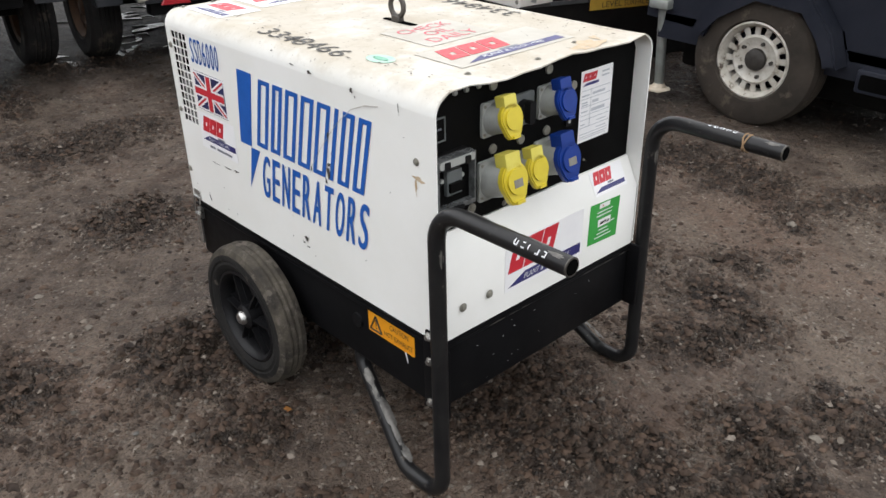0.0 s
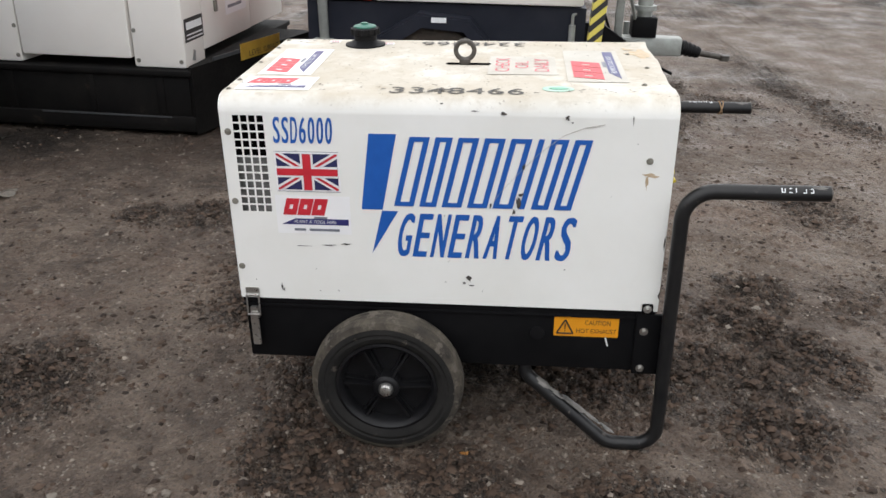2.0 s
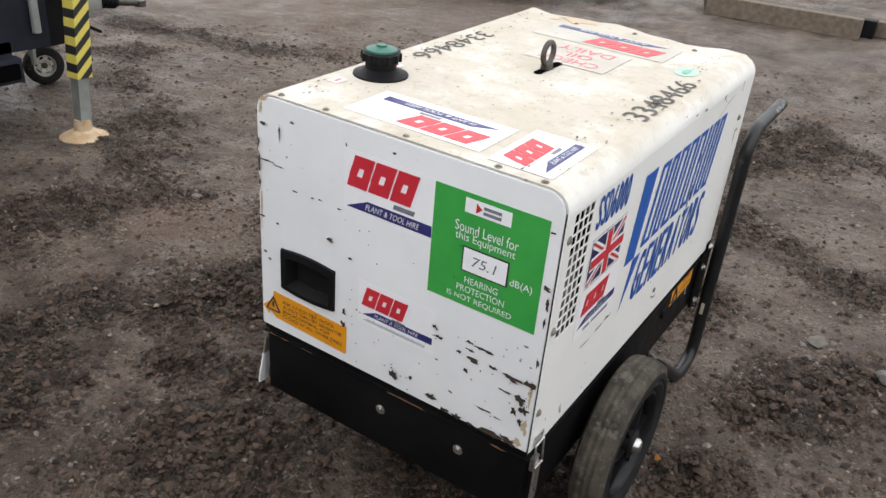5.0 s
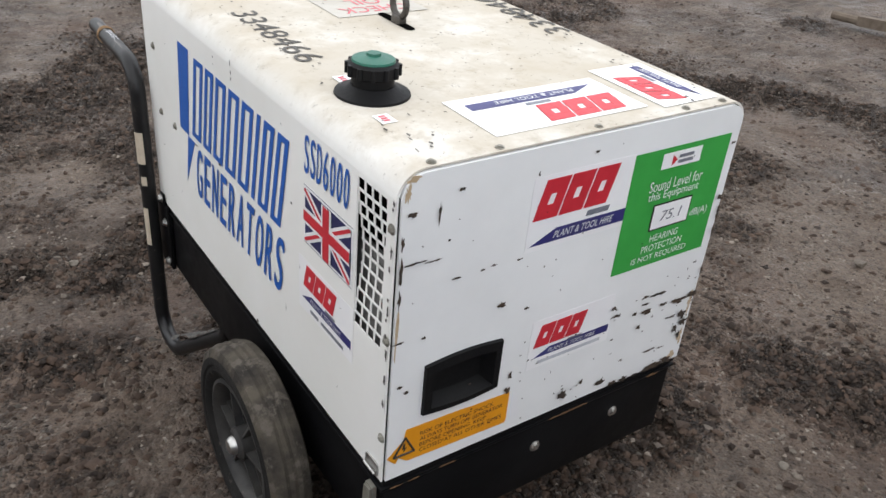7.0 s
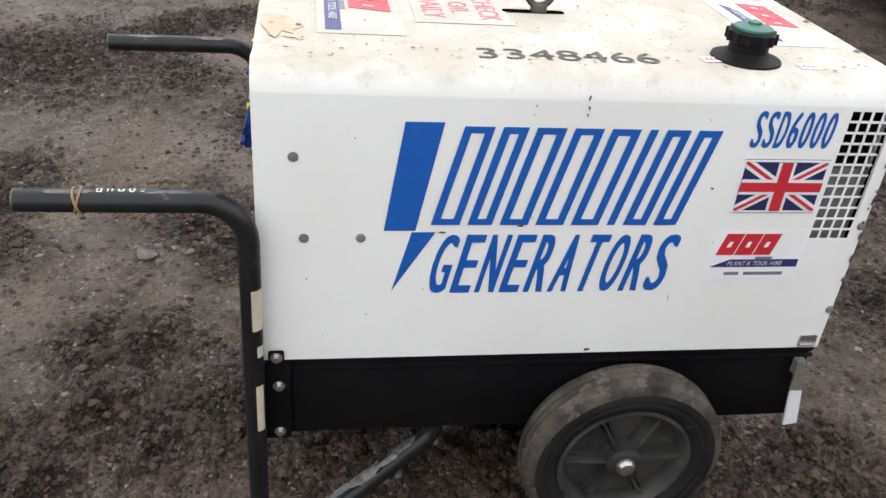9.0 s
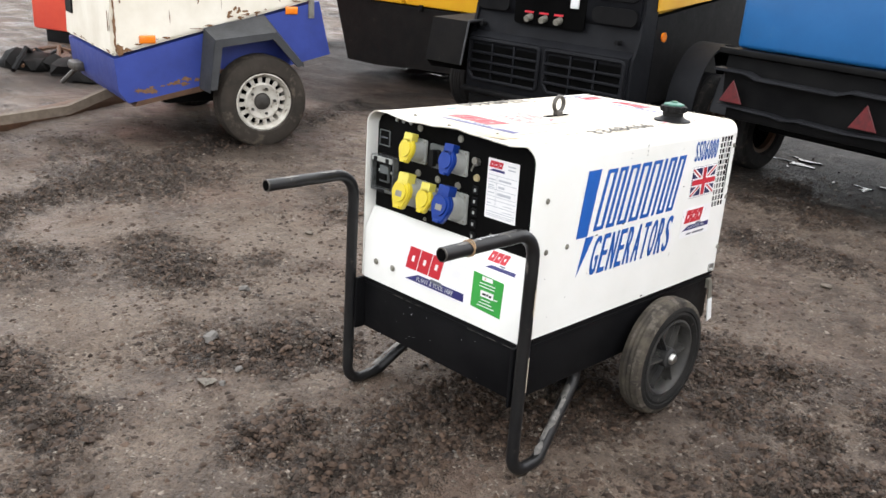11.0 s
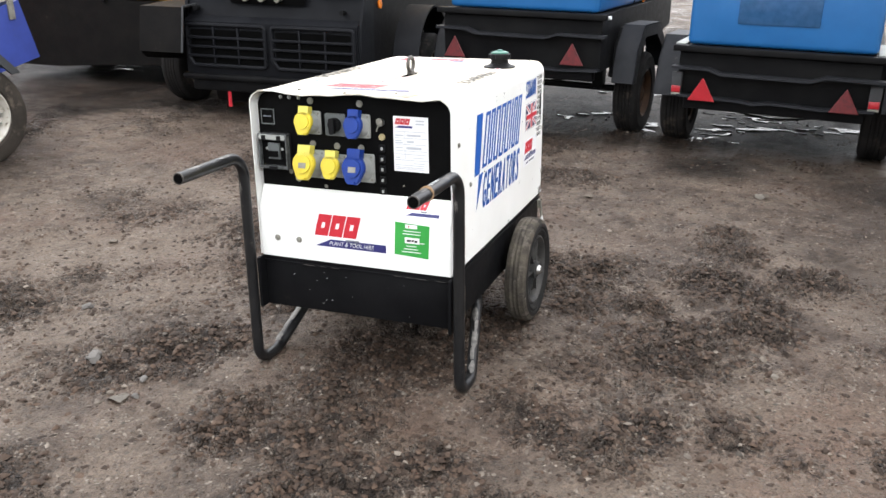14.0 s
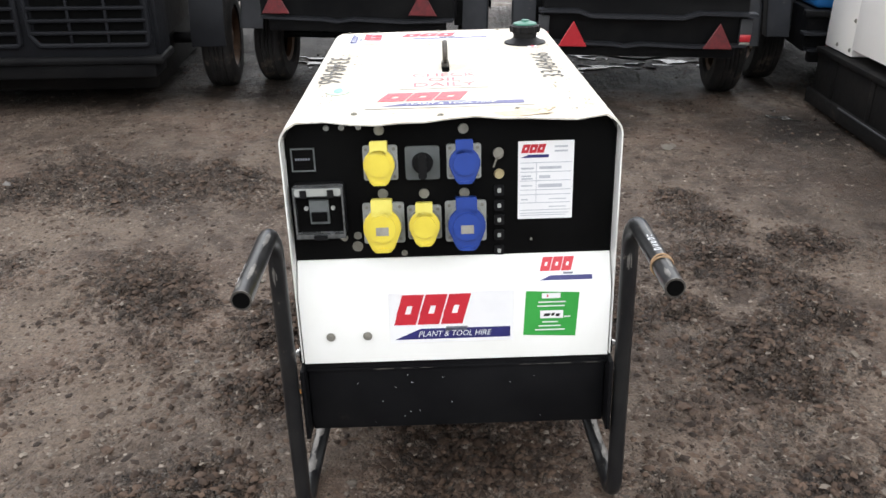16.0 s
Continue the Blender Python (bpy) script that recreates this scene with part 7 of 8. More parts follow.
def yellow_compressor():
    m = Matrix.Translation((-2.50, 3.02, 0)) @ Matrix.Rotation(radians(4), 4, "Z")
    g = thing("compressor", m, "large yellow and black towed compressor with a slotted tail grille", "compressor", "towed compressors")
    bm = bmesh.new()
    slab(bm, [(0.0, 0.35), (-0.02, 0.39), (-0.02, 0.80), (0.06, 0.84), (0.10, 1.0), (0.06, 1.06), (0.06, 1.75), (0.30, 1.8), (0.30, 0.35)], -0.78, 0.78)
    bmesh.ops.bevel(bm, geom=[e for e in bm.edges if abs(e.verts[0].co.x - e.verts[1].co.x) < 0.01 and abs(e.verts[0].co.x) > 0.7], offset=0.025, segments=2, affect="EDGES")
    tail = part("tail_moulding", bm, MOULDED, g, "moulded black plastic tail")
    # slotted bumper: two fields of rounded openings
    for f0, f1 in ((-0.74, -0.02), (0.02, 0.74)):
        for r in range(4):
            for c in range(3):
                w = (f1 - f0 - 0.06) / 3
                x0, z0 = f0 + 0.03 + c * w + 0.010, 0.468 + r * 0.073
                bm = bmesh.new()
                slab(bm, rounded(x0, x0 + w - 0.020, z0, z0 + 0.050, 0.012, 3), -0.024, -0.0205, "y")
                part("slot", bm, SLOT, tail)
        bm = bmesh.new()
        w = (f1 - f0 - 0.06) / 3
        sweep(bm, fillet([(f0 + 0.01, -0.03, 0.62), (f0 + 0.01, -0.03, 0.775), (f1 - 0.01, -0.03, 0.775), (f1 - 0.01, -0.03, 0.452), (f0 + 0.06, -0.03, 0.452), (f0 + 0.01, -0.03, 0.52), (f0 + 0.01, -0.03, 0.62)], 0.03, 4), 0.016, 8, caps=False)
        part("bumper_frame", bm, MOULDED, tail, "rounded frame of the slotted bumper")
        for r in range(1, 4):
            bm = bmesh.new()
            box(bm, f0 + 0.01, f1 - 0.01, -0.044, -0.02, 0.444 + r * 0.073, 0.466 + r * 0.073, 0.006)
            part("bumper_bar", bm, MOULDED, tail)
        for c in (1, 2):
            bm = bmesh.new()
            box(bm, f0 + 0.022 + c * w, f0 + 0.040 + c * w, -0.040, -0.02, 0.455, 0.760, 0.005)
            part("bumper_rib", bm, MOULDED, tail)
    bm = bmesh.new()
    box(bm, -0.80, 0.80, -0.05, 0.30, 0.335, 0.385, 0.02)
    box(bm, -0.74, 0.74, 0.0, 0.30, 0.24, 0.34, 0.02)
    part("bumper_lip", bm, CHASSIS, tail)
    # recess with outlets between two louvred fields
    bm = bmesh.new()
    slab(bm, rounded(-0.36, 0.30, 0.94, 1.24, 0.03), 0.050, 0.058, "y")
    rec = part("outlet_recess", bm, SLOT, tail)
    bm = bmesh.new()
    slab(bm, rounded(-0.34, 0.02, 1.24, 1.30, 0.01), 0.045, 0.055, "y")
    part("data_plate", bm, PALE, rec, "pale unreadable data plate")
    for x in (-0.20, -0.06, 0.08):
        bm = bmesh.new()
        rod(bm, (x, 0.06, 1.00), (x, -0.01, 0.985), 0.028, 0.024, 12)
        part("air_outlet", bm, DULL, rec)
        bm = bmesh.new()
        box(bm, x - 0.04, x + 0.04, 0.02, 0.03, 1.03, 1.045)
        part("outlet_tag", bm, RED_PRINT, rec)
    bm = bmesh.new()
    box(bm, 0.17, 0.24, 0.03, 0.05, 1.10, 1.17, 0.004)
    part("square_tag", bm, PALE, rec)
    for f0, f1 in ((-0.74, -0.42), (0.36, 0.74)):
        for k in range(3):
            bm = bmesh.new()
            slab(bm, rounded(f0, f1, 1.02 + k * 0.17, 1.14 + k * 0.17, 0.05), 0.045, 0.058, "y")
            part("louvre_pocket", bm, CHASSIS, tail)
    for x in (-0.66, 0.62):
        bm = bmesh.new()
        rod(bm, (x, 0.0, 0.90), (x, 0.06, 0.90), 0.018, None, 10)
        part("tie_ring", bm, CHASSIS, tail)
    # body: black lower side, yellow hood with a rising sill
    bm = bmesh.new()
    slab(bm, [(0.30, 0.45), (0.30, 1.09), (1.4, 1.22), (3.0, 1.22), (3.0, 0.5)], -0.77, 0.77)
    body = part("lower_body", bm, CHASSIS, g)
    # added block: keeps the ground below the body dark
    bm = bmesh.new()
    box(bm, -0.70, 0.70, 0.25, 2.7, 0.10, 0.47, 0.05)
    part("shade_block", bm, SKIRT, body, "added black block that darkens the space under the engine")
    bm = bmesh.new()
    slab(bm, [(0.22, 1.10), (0.22, 1.80), (3.0, 1.85), (3.0, 1.24), (1.4, 1.24)], -0.79, 0.79)
    bmesh.ops.bevel(bm, geom=bm.edges[:], offset=0.03, segments=2, affect="EDGES")
    part("hood", bm, AMBER_BODY, g, "amber-yellow hood")
    bm = bmesh.new()
    rod(bm, (0.768, 0.42, 0.945), (0.784, 0.42, 0.945), 0.035, None, 16)
    part("side_reflector", bm, AMBER_LENS, body, "round amber side reflector")
    for s in (-1, 1):
        a, b = (0.90, 1.12) if s > 0 else (-1.10, -0.70)
        bm = bmesh.new()
        if s > 0:
            arc = [(0.80 + 0.44 * math.cos(radians(t)), 0.44 + 0.48 * math.sin(radians(t))) for t in range(10, 195, 12)]
        else:
            arc = [(-0.17, 0.56), (-0.10, 0.91), (0.42, 0.93), (0.95, 0.93)][::-1]
        strip(bm, arc, a, b, 0.016)
        guard = part("fender", bm, MOULDED if s > 0 else SKIRT, g, "black mudguard")
        if s < 0:
            bm = bmesh.new()
            sweep(bm, [(-0.70, -0.175, 0.565), (-0.70, -0.105, 0.915), (-0.70, 0.42, 0.935)], 0.009, 6)
            part("rolled_edge", bm, GREY_FENDER, guard, "worn rolled edge")
            bm = bmesh.new()
            box(bm, -1.09, -0.80, 0.30, 1.10, 0.72, 0.925, 0.02)
            part("fender_bracket", bm, CHASSIS, guard)
            bm = bmesh.new()
            slab(bm, [(-0.16, 0.56), (-0.09, 0.90), (0.42, 0.92), (0.42, 0.42), (-0.10, 0.50)], -1.10, -1.085)
            part("fender_side", bm, SKIRT, guard)
        road_wheel(g, (1.03 if s > 0 else -1.21, 0.80 if s > 0 else 0.72, 0.345), (s, 0, 0), 0.345, 0.20, 0.20, RIM_RUST, 12, label="road tyre with a rusty rim")
    bm = bmesh.new()
    rod(bm, (-1.18, 0.73, 0.34), (0.95, 0.80, 0.34), 0.04, None, 12)
    part("axle", bm, CHASSIS, g)
    bm = bmesh.new()
    box(bm, -0.435, -0.405, 0.03, 0.036, 0.11, 0.245)
    part("marker_strip", bm, RED_PRINT, tail, "hanging red marker strip")
    return g


yellow_compressor()


def yellow_hood_machine():
    """A second yellow machine, mostly hidden: hood sides over a black tapering skirt."""
    m = Matrix.Translation((-5.05, 4.0, 0)) @ Matrix.Rotation(radians(2), 4, "Z")
    g = thing("compressor", m, "yellow compressor with a black skirt, half hidden", "compressor", "towed compressors")
    bm = bmesh.new()
    box(bm, -1.42, -0.25, 0.0, 2.6, 0.84, 1.75, 0.03)
    part("hood_door", bm, AMBER_BODY, g)
    bm = bmesh.new()
    box(bm, -0.235, 1.15, 0.02, 2.6, 0.84, 1.78, 0.03)
    part("hood", bm, AMBER_BODY, g, "amber-yellow hood")
    for k in range(6):
        bm = bmesh.new()
        box(bm, -1.14, -0.98, -0.012, 0.005, 0.92 + 0.07 * k, 0.955 + 0.07 * k)
        part("louvre", bm, CHASSIS, g)
    bm = bmesh.new()
    slab(bm, [(-1.40, 0.83), (1.12, 0.83), (1.12, 0.24), (-0.1, 0.18), (-0.62, 0.14), (-1.15, 0.14)], 0.03, 2.5, "y")
    part("skirt", bm, SKIRT, g, "grimy black skirt")
    bm = bmesh.new()
    box(bm, 0.02, 0.06, -0.01, 0.03, 0.80, 0.86, 0.005)
    part("catch", bm, CHASSIS, g)
    for s in (-1, 1):
        road_wheel(g, (s * 0.85, 0.9, 0.33), (s, 0, 0), 0.33, 0.2, 0.19, RIM_RUST, 12)
    return g


yellow_hood_machine()


def old_compressor():
    """Rust-streaked white hood on a blue chassis, nose down on its drawbar."""
    m = Matrix.Translation((-3.76, 1.13, 0)) @ Matrix(((0.989, 0.15, 0, 0), (-0.15, 0.989, 0, 0), (0, 0, 1, 0), (0, 0, 0, 1)))
    g = thing("compressor", m, "old white and blue compressor, rust-streaked, nose down on its drawbar", "compressor", "towed compressors")
    bm = bmesh.new()
    slab(bm, [(-0.95, 0.64), (0.58, 1.04), (0.62, 1.40), (0.13, 1.345), (-0.93, 1.275)], -1.27, 0.0)
    bmesh.ops.bevel(bm, geom=bm.edges[:], offset=0.02, segments=2, affect="EDGES")
    hood = part("hood", bm, OFF_WHITE, g, "weathered white hood with rust spots")
    bm = bmesh.new()
    slab(bm, [(-0.94, 0.625), (0.59, 1.025), (0.69, 0.63), (0.52, 0.59), (-0.05, 0.46), (-0.86, 0.325), (-0.92, 0.41)], -1.25, 0.004)
    ch = part("chassis", bm, ROYAL, g, "royal blue chassis, flaking")
    bm = bmesh.new()
    slab(bm, [(-0.82, 0.30), (-0.80, 0.335), (-0.05, 0.485), (-0.05, 0.44)], -1.0, 0.012)
    part("rusty_sill", bm, RIM_RUST, ch)
    bm = bmesh.new()
    slab(bm, [(-0.956, 0.82), (-0.93, 0.82), (-0.93, 1.17), (-0.956, 1.17)], -1.20, -1.02)
    part("worn_plate", bm, CHASSIS, hood)
    for y, z, wd in ((-0.71, 0.755, 0.055), (0.36, 0.955, 0.05)):
        bm = bmesh.new()
        box(bm, 0.0, 0.016, y - wd, y + wd, z - 0.028, z + 0.028, 0.006)
        part("side_lamp", bm, AMBER_LENS, g, "amber side lamp")
    bm = bmesh.new()
    box(bm, 0.0, 0.018, 0.50, 0.545, 0.90, 1.08, 0.004)
    box(bm, 0.0, 0.03, 0.505, 0.53, 1.0, 1.16, 0.004)
    part("catch", bm, DULL, g)
    rnd = random.Random(8)
    chips(hood, Face((0.0, 0, 0), (0, 1, 0), (0, 0, 1)), [(rnd.uniform(-0.13, 0.10), rnd.uniform(0.89, 0.97), rnd.uniform(0.01, 0.03), rnd.uniform(0.006, 0.02)) for _ in range(12)] + [(rnd.uniform(-0.9, 0.5), rnd.uniform(0.95, 1.3), rnd.uniform(0.004, 0.012), rnd.uniform(0.004, 0.02)) for _ in range(16)] + [(-0.90, 0.68, 0.03, 0.05), (-0.86, 0.68, 0.05, 0.02)]
          + [(y, 0.668 + (y + 0.95) * 0.2614 + rnd.uniform(-0.006, 0.008), rnd.uniform(0.012, 0.05), rnd.uniform(0.003, 0.009)) for y in (rnd.uniform(-0.9, 0.52) for _ in range(15))]
          + [(-0.925 + rnd.uniform(-0.003, 0.008), rnd.uniform(0.68, 1.24), rnd.uniform(0.003, 0.009), rnd.uniform(0.02, 0.06)) for _ in range(22)]
          + [(s_ + rnd.uniform(-0.003, 0.003), rnd.uniform(0.84, 1.25), 0.0022, rnd.uniform(0.02, 0.07)) for s_ in (-0.55, -0.18) for _ in range(7)], RUST_BROWN, "rust_patch", 13, 0.002)
    chips(hood, Face((0, -0.951, 0), (1, 0, 0), (0, 0, 1)), [(rnd.uniform(-1.2, -0.04), rnd.uniform(0.665, 0.685), rnd.uniform(0.012, 0.04), rnd.uniform(0.004, 0.010)) for _ in range(14)] + [(-0.03, rnd.uniform(0.68, 0.95), 0.012, rnd.uniform(0.02, 0.05)) for _ in range(8)], RUST_BROWN, "rust_patch", 17, 0.003)
    chips(ch, Face((0.004, 0, 0), (0, 1, 0), (0, 0, 1)), [(y, 0.385 + (y + 0.8) * 0.19 + rnd.uniform(-0.01, 0.03), rnd.uniform(0.015, 0.05), rnd.uniform(0.006, 0.02)) for y in (rnd.uniform(-0.80, -0.1) for _ in range(24))], RUST_BROWN, "flaked_patch", 19, 0.002)
    # mudguard of folded sheet, higher where it meets the body
    line = [(-0.36, 0.43, 0.0), (-0.315, 0.775, 0.055), (0.14, 0.825, 0.10), (0.36, 0.59, 0.03)]
    bm = bmesh.new()
    rows = [[bm.verts.new((x, y, z + (up if x < 0.1 else 0.0) - low)) for x in (0.008, 0.225)] for low in (0.0, 0.022) for y, z, up in line]
    for k in range(3):
        for o in (0, 4):
            bm.faces.new((rows[o + k][0], rows[o + k][1], rows[o + k + 1][1], rows[o + k + 1][0]))
        for e in (0, 1):
            bm.faces.new((rows[k][e], rows[k + 1][e], rows[k + 5][e], rows[k + 4][e]))
    for k in (0, 3):
        bm.faces.new((rows[k][0], rows[k][1], rows[k + 4][1], rows[k + 4][0]))
    bmesh.ops.recalc_face_normals(bm, faces=bm.faces[:])
    guard = part("fender", bm, GREY_FENDER, g, "angular grey mudguard")
    bm = bmesh.new()
    slab(bm, [(-0.36, 0.43), (-0.315, 0.775), (0.14, 0.825), (0.36, 0.59), (0.31, 0.57), (0.115, 0.775), (-0.265, 0.725), (-0.31, 0.43)], 0.210, 0.228)
    part("fender_side", bm, GREY_FENDER, guard)
    road_wheel(g, (0.10, 0.065, 0.318), (1, -0.05, 0), 0.338, 0.18, 0.206, RIM_WHITE, 16, DUSTY_TYRE, label="flat road tyre on a worn white rim")
    road_wheel(g, (-1.40, 0.08, 0.315), (-1, 0, 0), 0.320, 0.17, 0.195, RIM_WHITE, 16)
    bm = bmesh.new()
    rod(bm, (-1.38, 0.08, 0.31), (0.10, 0.08, 0.31), 0.03, None, 12)
    part("axle", bm, CHASSIS, g)
    bm = bmesh.new()
    sweep(bm, [(-0.55, -0.70, 0.36), (-0.50, -1.15, 0.20), (-0.40, -2.75, 0.06)], 0.045, 4)
    rod(bm, (-0.40, -2.70, 0.06), (-0.38, -2.95, 0.05), 0.03, None, 10)
    part("drawbar", bm, TIMBER, g, "brown rusted drawbar resting on the ground")
    bm = bmesh.new()
    box(bm, -1.10, -0.90, -1.00, -0.90, 0.40, 0.47, 0.02)
    rod(bm, (-1.05, -1.06, 0.30), (-0.97, -0.92, 0.46), 0.018, None, 10)
    part("coupling", bm, EYE_STEEL, g)
    # extra dark block, added to shut out light below the chassis
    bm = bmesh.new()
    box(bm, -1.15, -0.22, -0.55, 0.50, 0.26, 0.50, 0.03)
    part("shade_block", bm, SKIRT, g, "added dark block that keeps light out under the chassis")
    return g


old_compressor()


def kerb_beam():
    """A steel channel lying in the dirt in front of the old compressor."""
    g = thing("steel_beam", Matrix.Translation((-5.30, 0.55, 0.0)) @ Matrix.Rotation(radians(-62), 4, "Z"), "rusty steel channel lying in the mud", "beam")
    bm = bmesh.new()
    box(bm, -1.5, 1.6, -0.06, 0.06, -0.02, 0.09, 0.008)
    part("web", bm, RIM_RUST, g)
    return g


kerb_beam()


def scrap_heap():
    """Bent bars, offcuts and clods thrown together against the container."""
    g = thing("scrap_heap", Matrix.Translation((-7.15, 1.25, 0)) @ Matrix.Rotation(radians(20), 4, "Z"), "low heap of dark scrap and mud beside the old compressor", "scrap")
    rnd = random.Random(31)
    for k in range(16):
        bm = bmesh.new()
        a, x, y = rnd.uniform(0, math.pi), rnd.uniform(-0.7, 0.7), rnd.uniform(-0.35, 0.35)
        h, reach = 0.30 * (1 - abs(x)) + 0.03, rnd.uniform(0.2, 0.5)
        sweep(bm, [(x - reach * math.cos(a), y - reach * math.sin(a), rnd.uniform(0.01, 0.08)), (x, y, h), (x + reach * math.cos(a), y + reach * math.sin(a), rnd.uniform(0.01, 0.12))], rnd.uniform(0.012, 0.035), 6)
        part("bent_bar", bm, (CHASSIS, RIM_RUST, CHASSIS, GREY_FENDER)[k % 4], g)
    for k in range(12):
        bm = bmesh.new()
        bmesh.ops.create_icosphere(bm, subdivisions=2, radius=1.0)
        off, c, r = rnd.uniform(0, 50), Vector((rnd.uniform(-0.75, 0.75), rnd.uniform(-0.4, 0.4), 0.02)), rnd.uniform(0.10, 0.22)
        for v in bm.verts:
            v.co *= 1 + 0.5 * noise.noise(v.co * 1.5 + Vector((off, 0, 0)))
            v.co = c + Vector((v.co.x * r, v.co.y * r, max(v.co.z, -0.3) * r * 0.8))
        part("clod", bm, SKIRT, g)
    return g


scrap_heap()


def red_container():
    g = thing("container", Matrix.Translation((-8.6, 3.0, 0)) @ Matrix.Rotation(radians(20), 4, "Z"), "red steel body of a machine behind the old compressor", "machine")
    bm = bmesh.new()
    box(bm, -1.3, 0.5, -1.0, 2.0, 0.16, 2.3, 0.03)
    body = part("body", bm, RED_BODY, g)
    for z in (0.95, 1.45):
        bm = bmesh.new()
        box(bm, -1.31, 0.51, -1.012, 2.0, z, z + 0.02)
        part("seam", bm, SLOT, body)
    bm = bmesh.new()
    box(bm, -1.2, 0.4, -0.9, 1.9, -0.02, 0.17, 0.01)
    part("skid", bm, CHASSIS, g)
    return g


red_container()


def tall_generator():
    """The big white generator on a black skid."""
    ang = radians(-2.0)
    m = Matrix.Translation((2.42, 1.83, 0)) @ Matrix.Rotation(ang, 4, "Z")
    g = thing("tall_generator", m, "tall cream-white generator on a black fuel-tank skid", "generator")
    L_, W_ = 2.0, 1.44
    bm = bmesh.new()
    box(bm, 0.0, L_, 0.0, W_, 0.06, 0.37, 0.012)
    skid = part("skid", bm, SKIRT, g, "black steel skid base")
    for name, q in (("top_flange", (-0.02, L_, -0.02, W_, 0.365, 0.40, 0.006)), ("bottom_flange", (-0.03, L_ - 0.02, -0.03, W_ + 0.02, 0.035, 0.125, 0.008)), ("runner", (0.10, L_ - 0.1, 0.10, W_ - 0.1, -0.02, 0.06))):
        bm = bmesh.new()
        box(bm, *q)
        part(name, bm, SKIRT, skid)
    # grey strip painted for the highlight along the flange edge
    bm = bmesh.new()
    box(bm, -0.034, -0.026, 0.12, 0.95, 0.118, 0.128, 0.002)
    part("edge_highlight", bm, GREY_FENDER, skid)
    # the skid's south side splays out: its plane, and a bund between it and the body
    splay = Face((-0.03, -0.03, 0), (0.974, -0.226, 0), (0, 0, 1))
    level = Face((0, 0, 0), (1, 0, 0), (0, 1, 0))
    plan = [(-0.026, -0.031), (1.382, -0.358), (1.44, -0.30), (1.44, -0.001), (0.0, -0.001)]
    bund = part("bund", prism(bmesh.new(), plan, level, 0.02, 0.425), SKIRT, skid, "black splayed side of the skid")
    bm = bmesh.new()
    prism(bm, rect(0.22, 0.50, 0.430, 0.452), splay, 0.0, 0.012)
    prism(bm, rect(1.10, 1.24, 0.33, 0.345), splay, 0.0, 0.010)
    prism(bm, rect(1.10, 1.24, 0.20, 0.212), splay, 0.0, 0.010)
    part("bund_lip", bm, GREY_FENDER, bund, "scraped grey lip")
    for y in (0.16, 0.60, 1.12):
        bm = bmesh.new()
        box(bm, -0.008, 0.004, y, y + 0.05, 0.13, 0.36, 0.003)
        part("stiffener", bm, SKIRT, skid)
    bm = bmesh.new()
    holed(bm, splay, (0.325, 0.525, 0.035, 0.215), (0.342, 0.508, 0.052, 0.198), -0.01, 0.006)
    part("fork_pocket", bm, GREY_FENDER, skid, "worn edge of the fork pocket")
    part("fork_opening", prism(bmesh.new(), rect(0.342, 0.508, 0.052, 0.198), splay, 0.0, 0.003), SLOT, skid)
    bm = bmesh.new()
    box(bm, 0.03, 0.33, 0.02, 0.345, 0.405, 2.1, 0.015)
    part("corner_body", bm, BODY_WHITE, g)
    bm = bmesh.new()
    box(bm, 0.334, 1.2, 0.022, 0.345, 0.465, 2.1, 0.012)
    part("end_panel", bm, BODY_WHITE, g)
    bm = bmesh.new()
    box(bm, 0.03, 1.2, 1.055, W_ + 0.01, 0.405, 2.1, 0.015)
    part("corner_body", bm, BODY_WHITE, g)
    bm = bmesh.new()
    box(bm, 0.02, 1.6, 0.355, 1.045, 0.455, 2.1, 0.012)
    part("side_door", bm, BODY_WHITE, g, "cream-white side door")
    bm = bmesh.new()
    box(bm, 1.2, L_ - 0.06, 0.022, W_ - 0.03, 0.47, 2.1, 0.012)
    part("end_body", bm, BODY_WHITE, g)
    west = Face((0.03, 0, 0), (0, -1, 0), (0, 0, 1))
    south = Face((0, 0.02, 0), (1, 0, 0), (0, 0, 1))
    for u, v in ((-0.05, 0.445), (-0.315, 0.445), (-0.325, 0.62), (-1.075, 0.62), (-1.08, 0.445), (-1.26, 0.445), (-0.325, 0.86)):
        bolt(g, west, u, v, 0.010, 0.008, DULL, "screw")
    logo = flat("maker_plate", rect(0.045, 0.32, 0.555, 0.690), south, INK, g, 0.001, 0.002, "black maker's plate with pale bars")
    for k, v in enumerate((0.625, 0.590, 0.568)):
        flat("plate_bar", rect(0.065, 0.30, v, v + (0.042 if k == 0 else 0.008)), south, PALE, logo, 0.004)
    flat("lock", rounded(0.52, 0.56, 0.67, 0.74, 0.008), south, DULL, g, 0.001, 0.012)
    flat("paint_wear", [(0.12, 0.44), (0.17, 0.43), (0.18, 0.49), (0.15, 0.50), (0.14, 0.47)], south, GALV, g, 0.001)
    sign = flat("level_sign", rect(0.525, 1.01, 0.375, 0.480), splay, FADED_SIGN, g, 0.001, 0.003, "yellow sign about level ground")
    lettering("word", "LEVEL", splay, 0.62, 0.775, 0.388, 0.425, INK, sign, 0.006)
    lettering("word", "SURFACE", splay, 0.795, 0.995, 0.388, 0.425, INK, sign, 0.006)
    st = flat("hire_sticker", rect(0.72, 1.12, 0.62, 0.95), south, STICKER, g, 0.001)
    flat("sticker_wedge", [(0.84, 0.78), (0.96, 0.95), (0.74, 0.95)], south, RED_PRINT, st, 0.003)
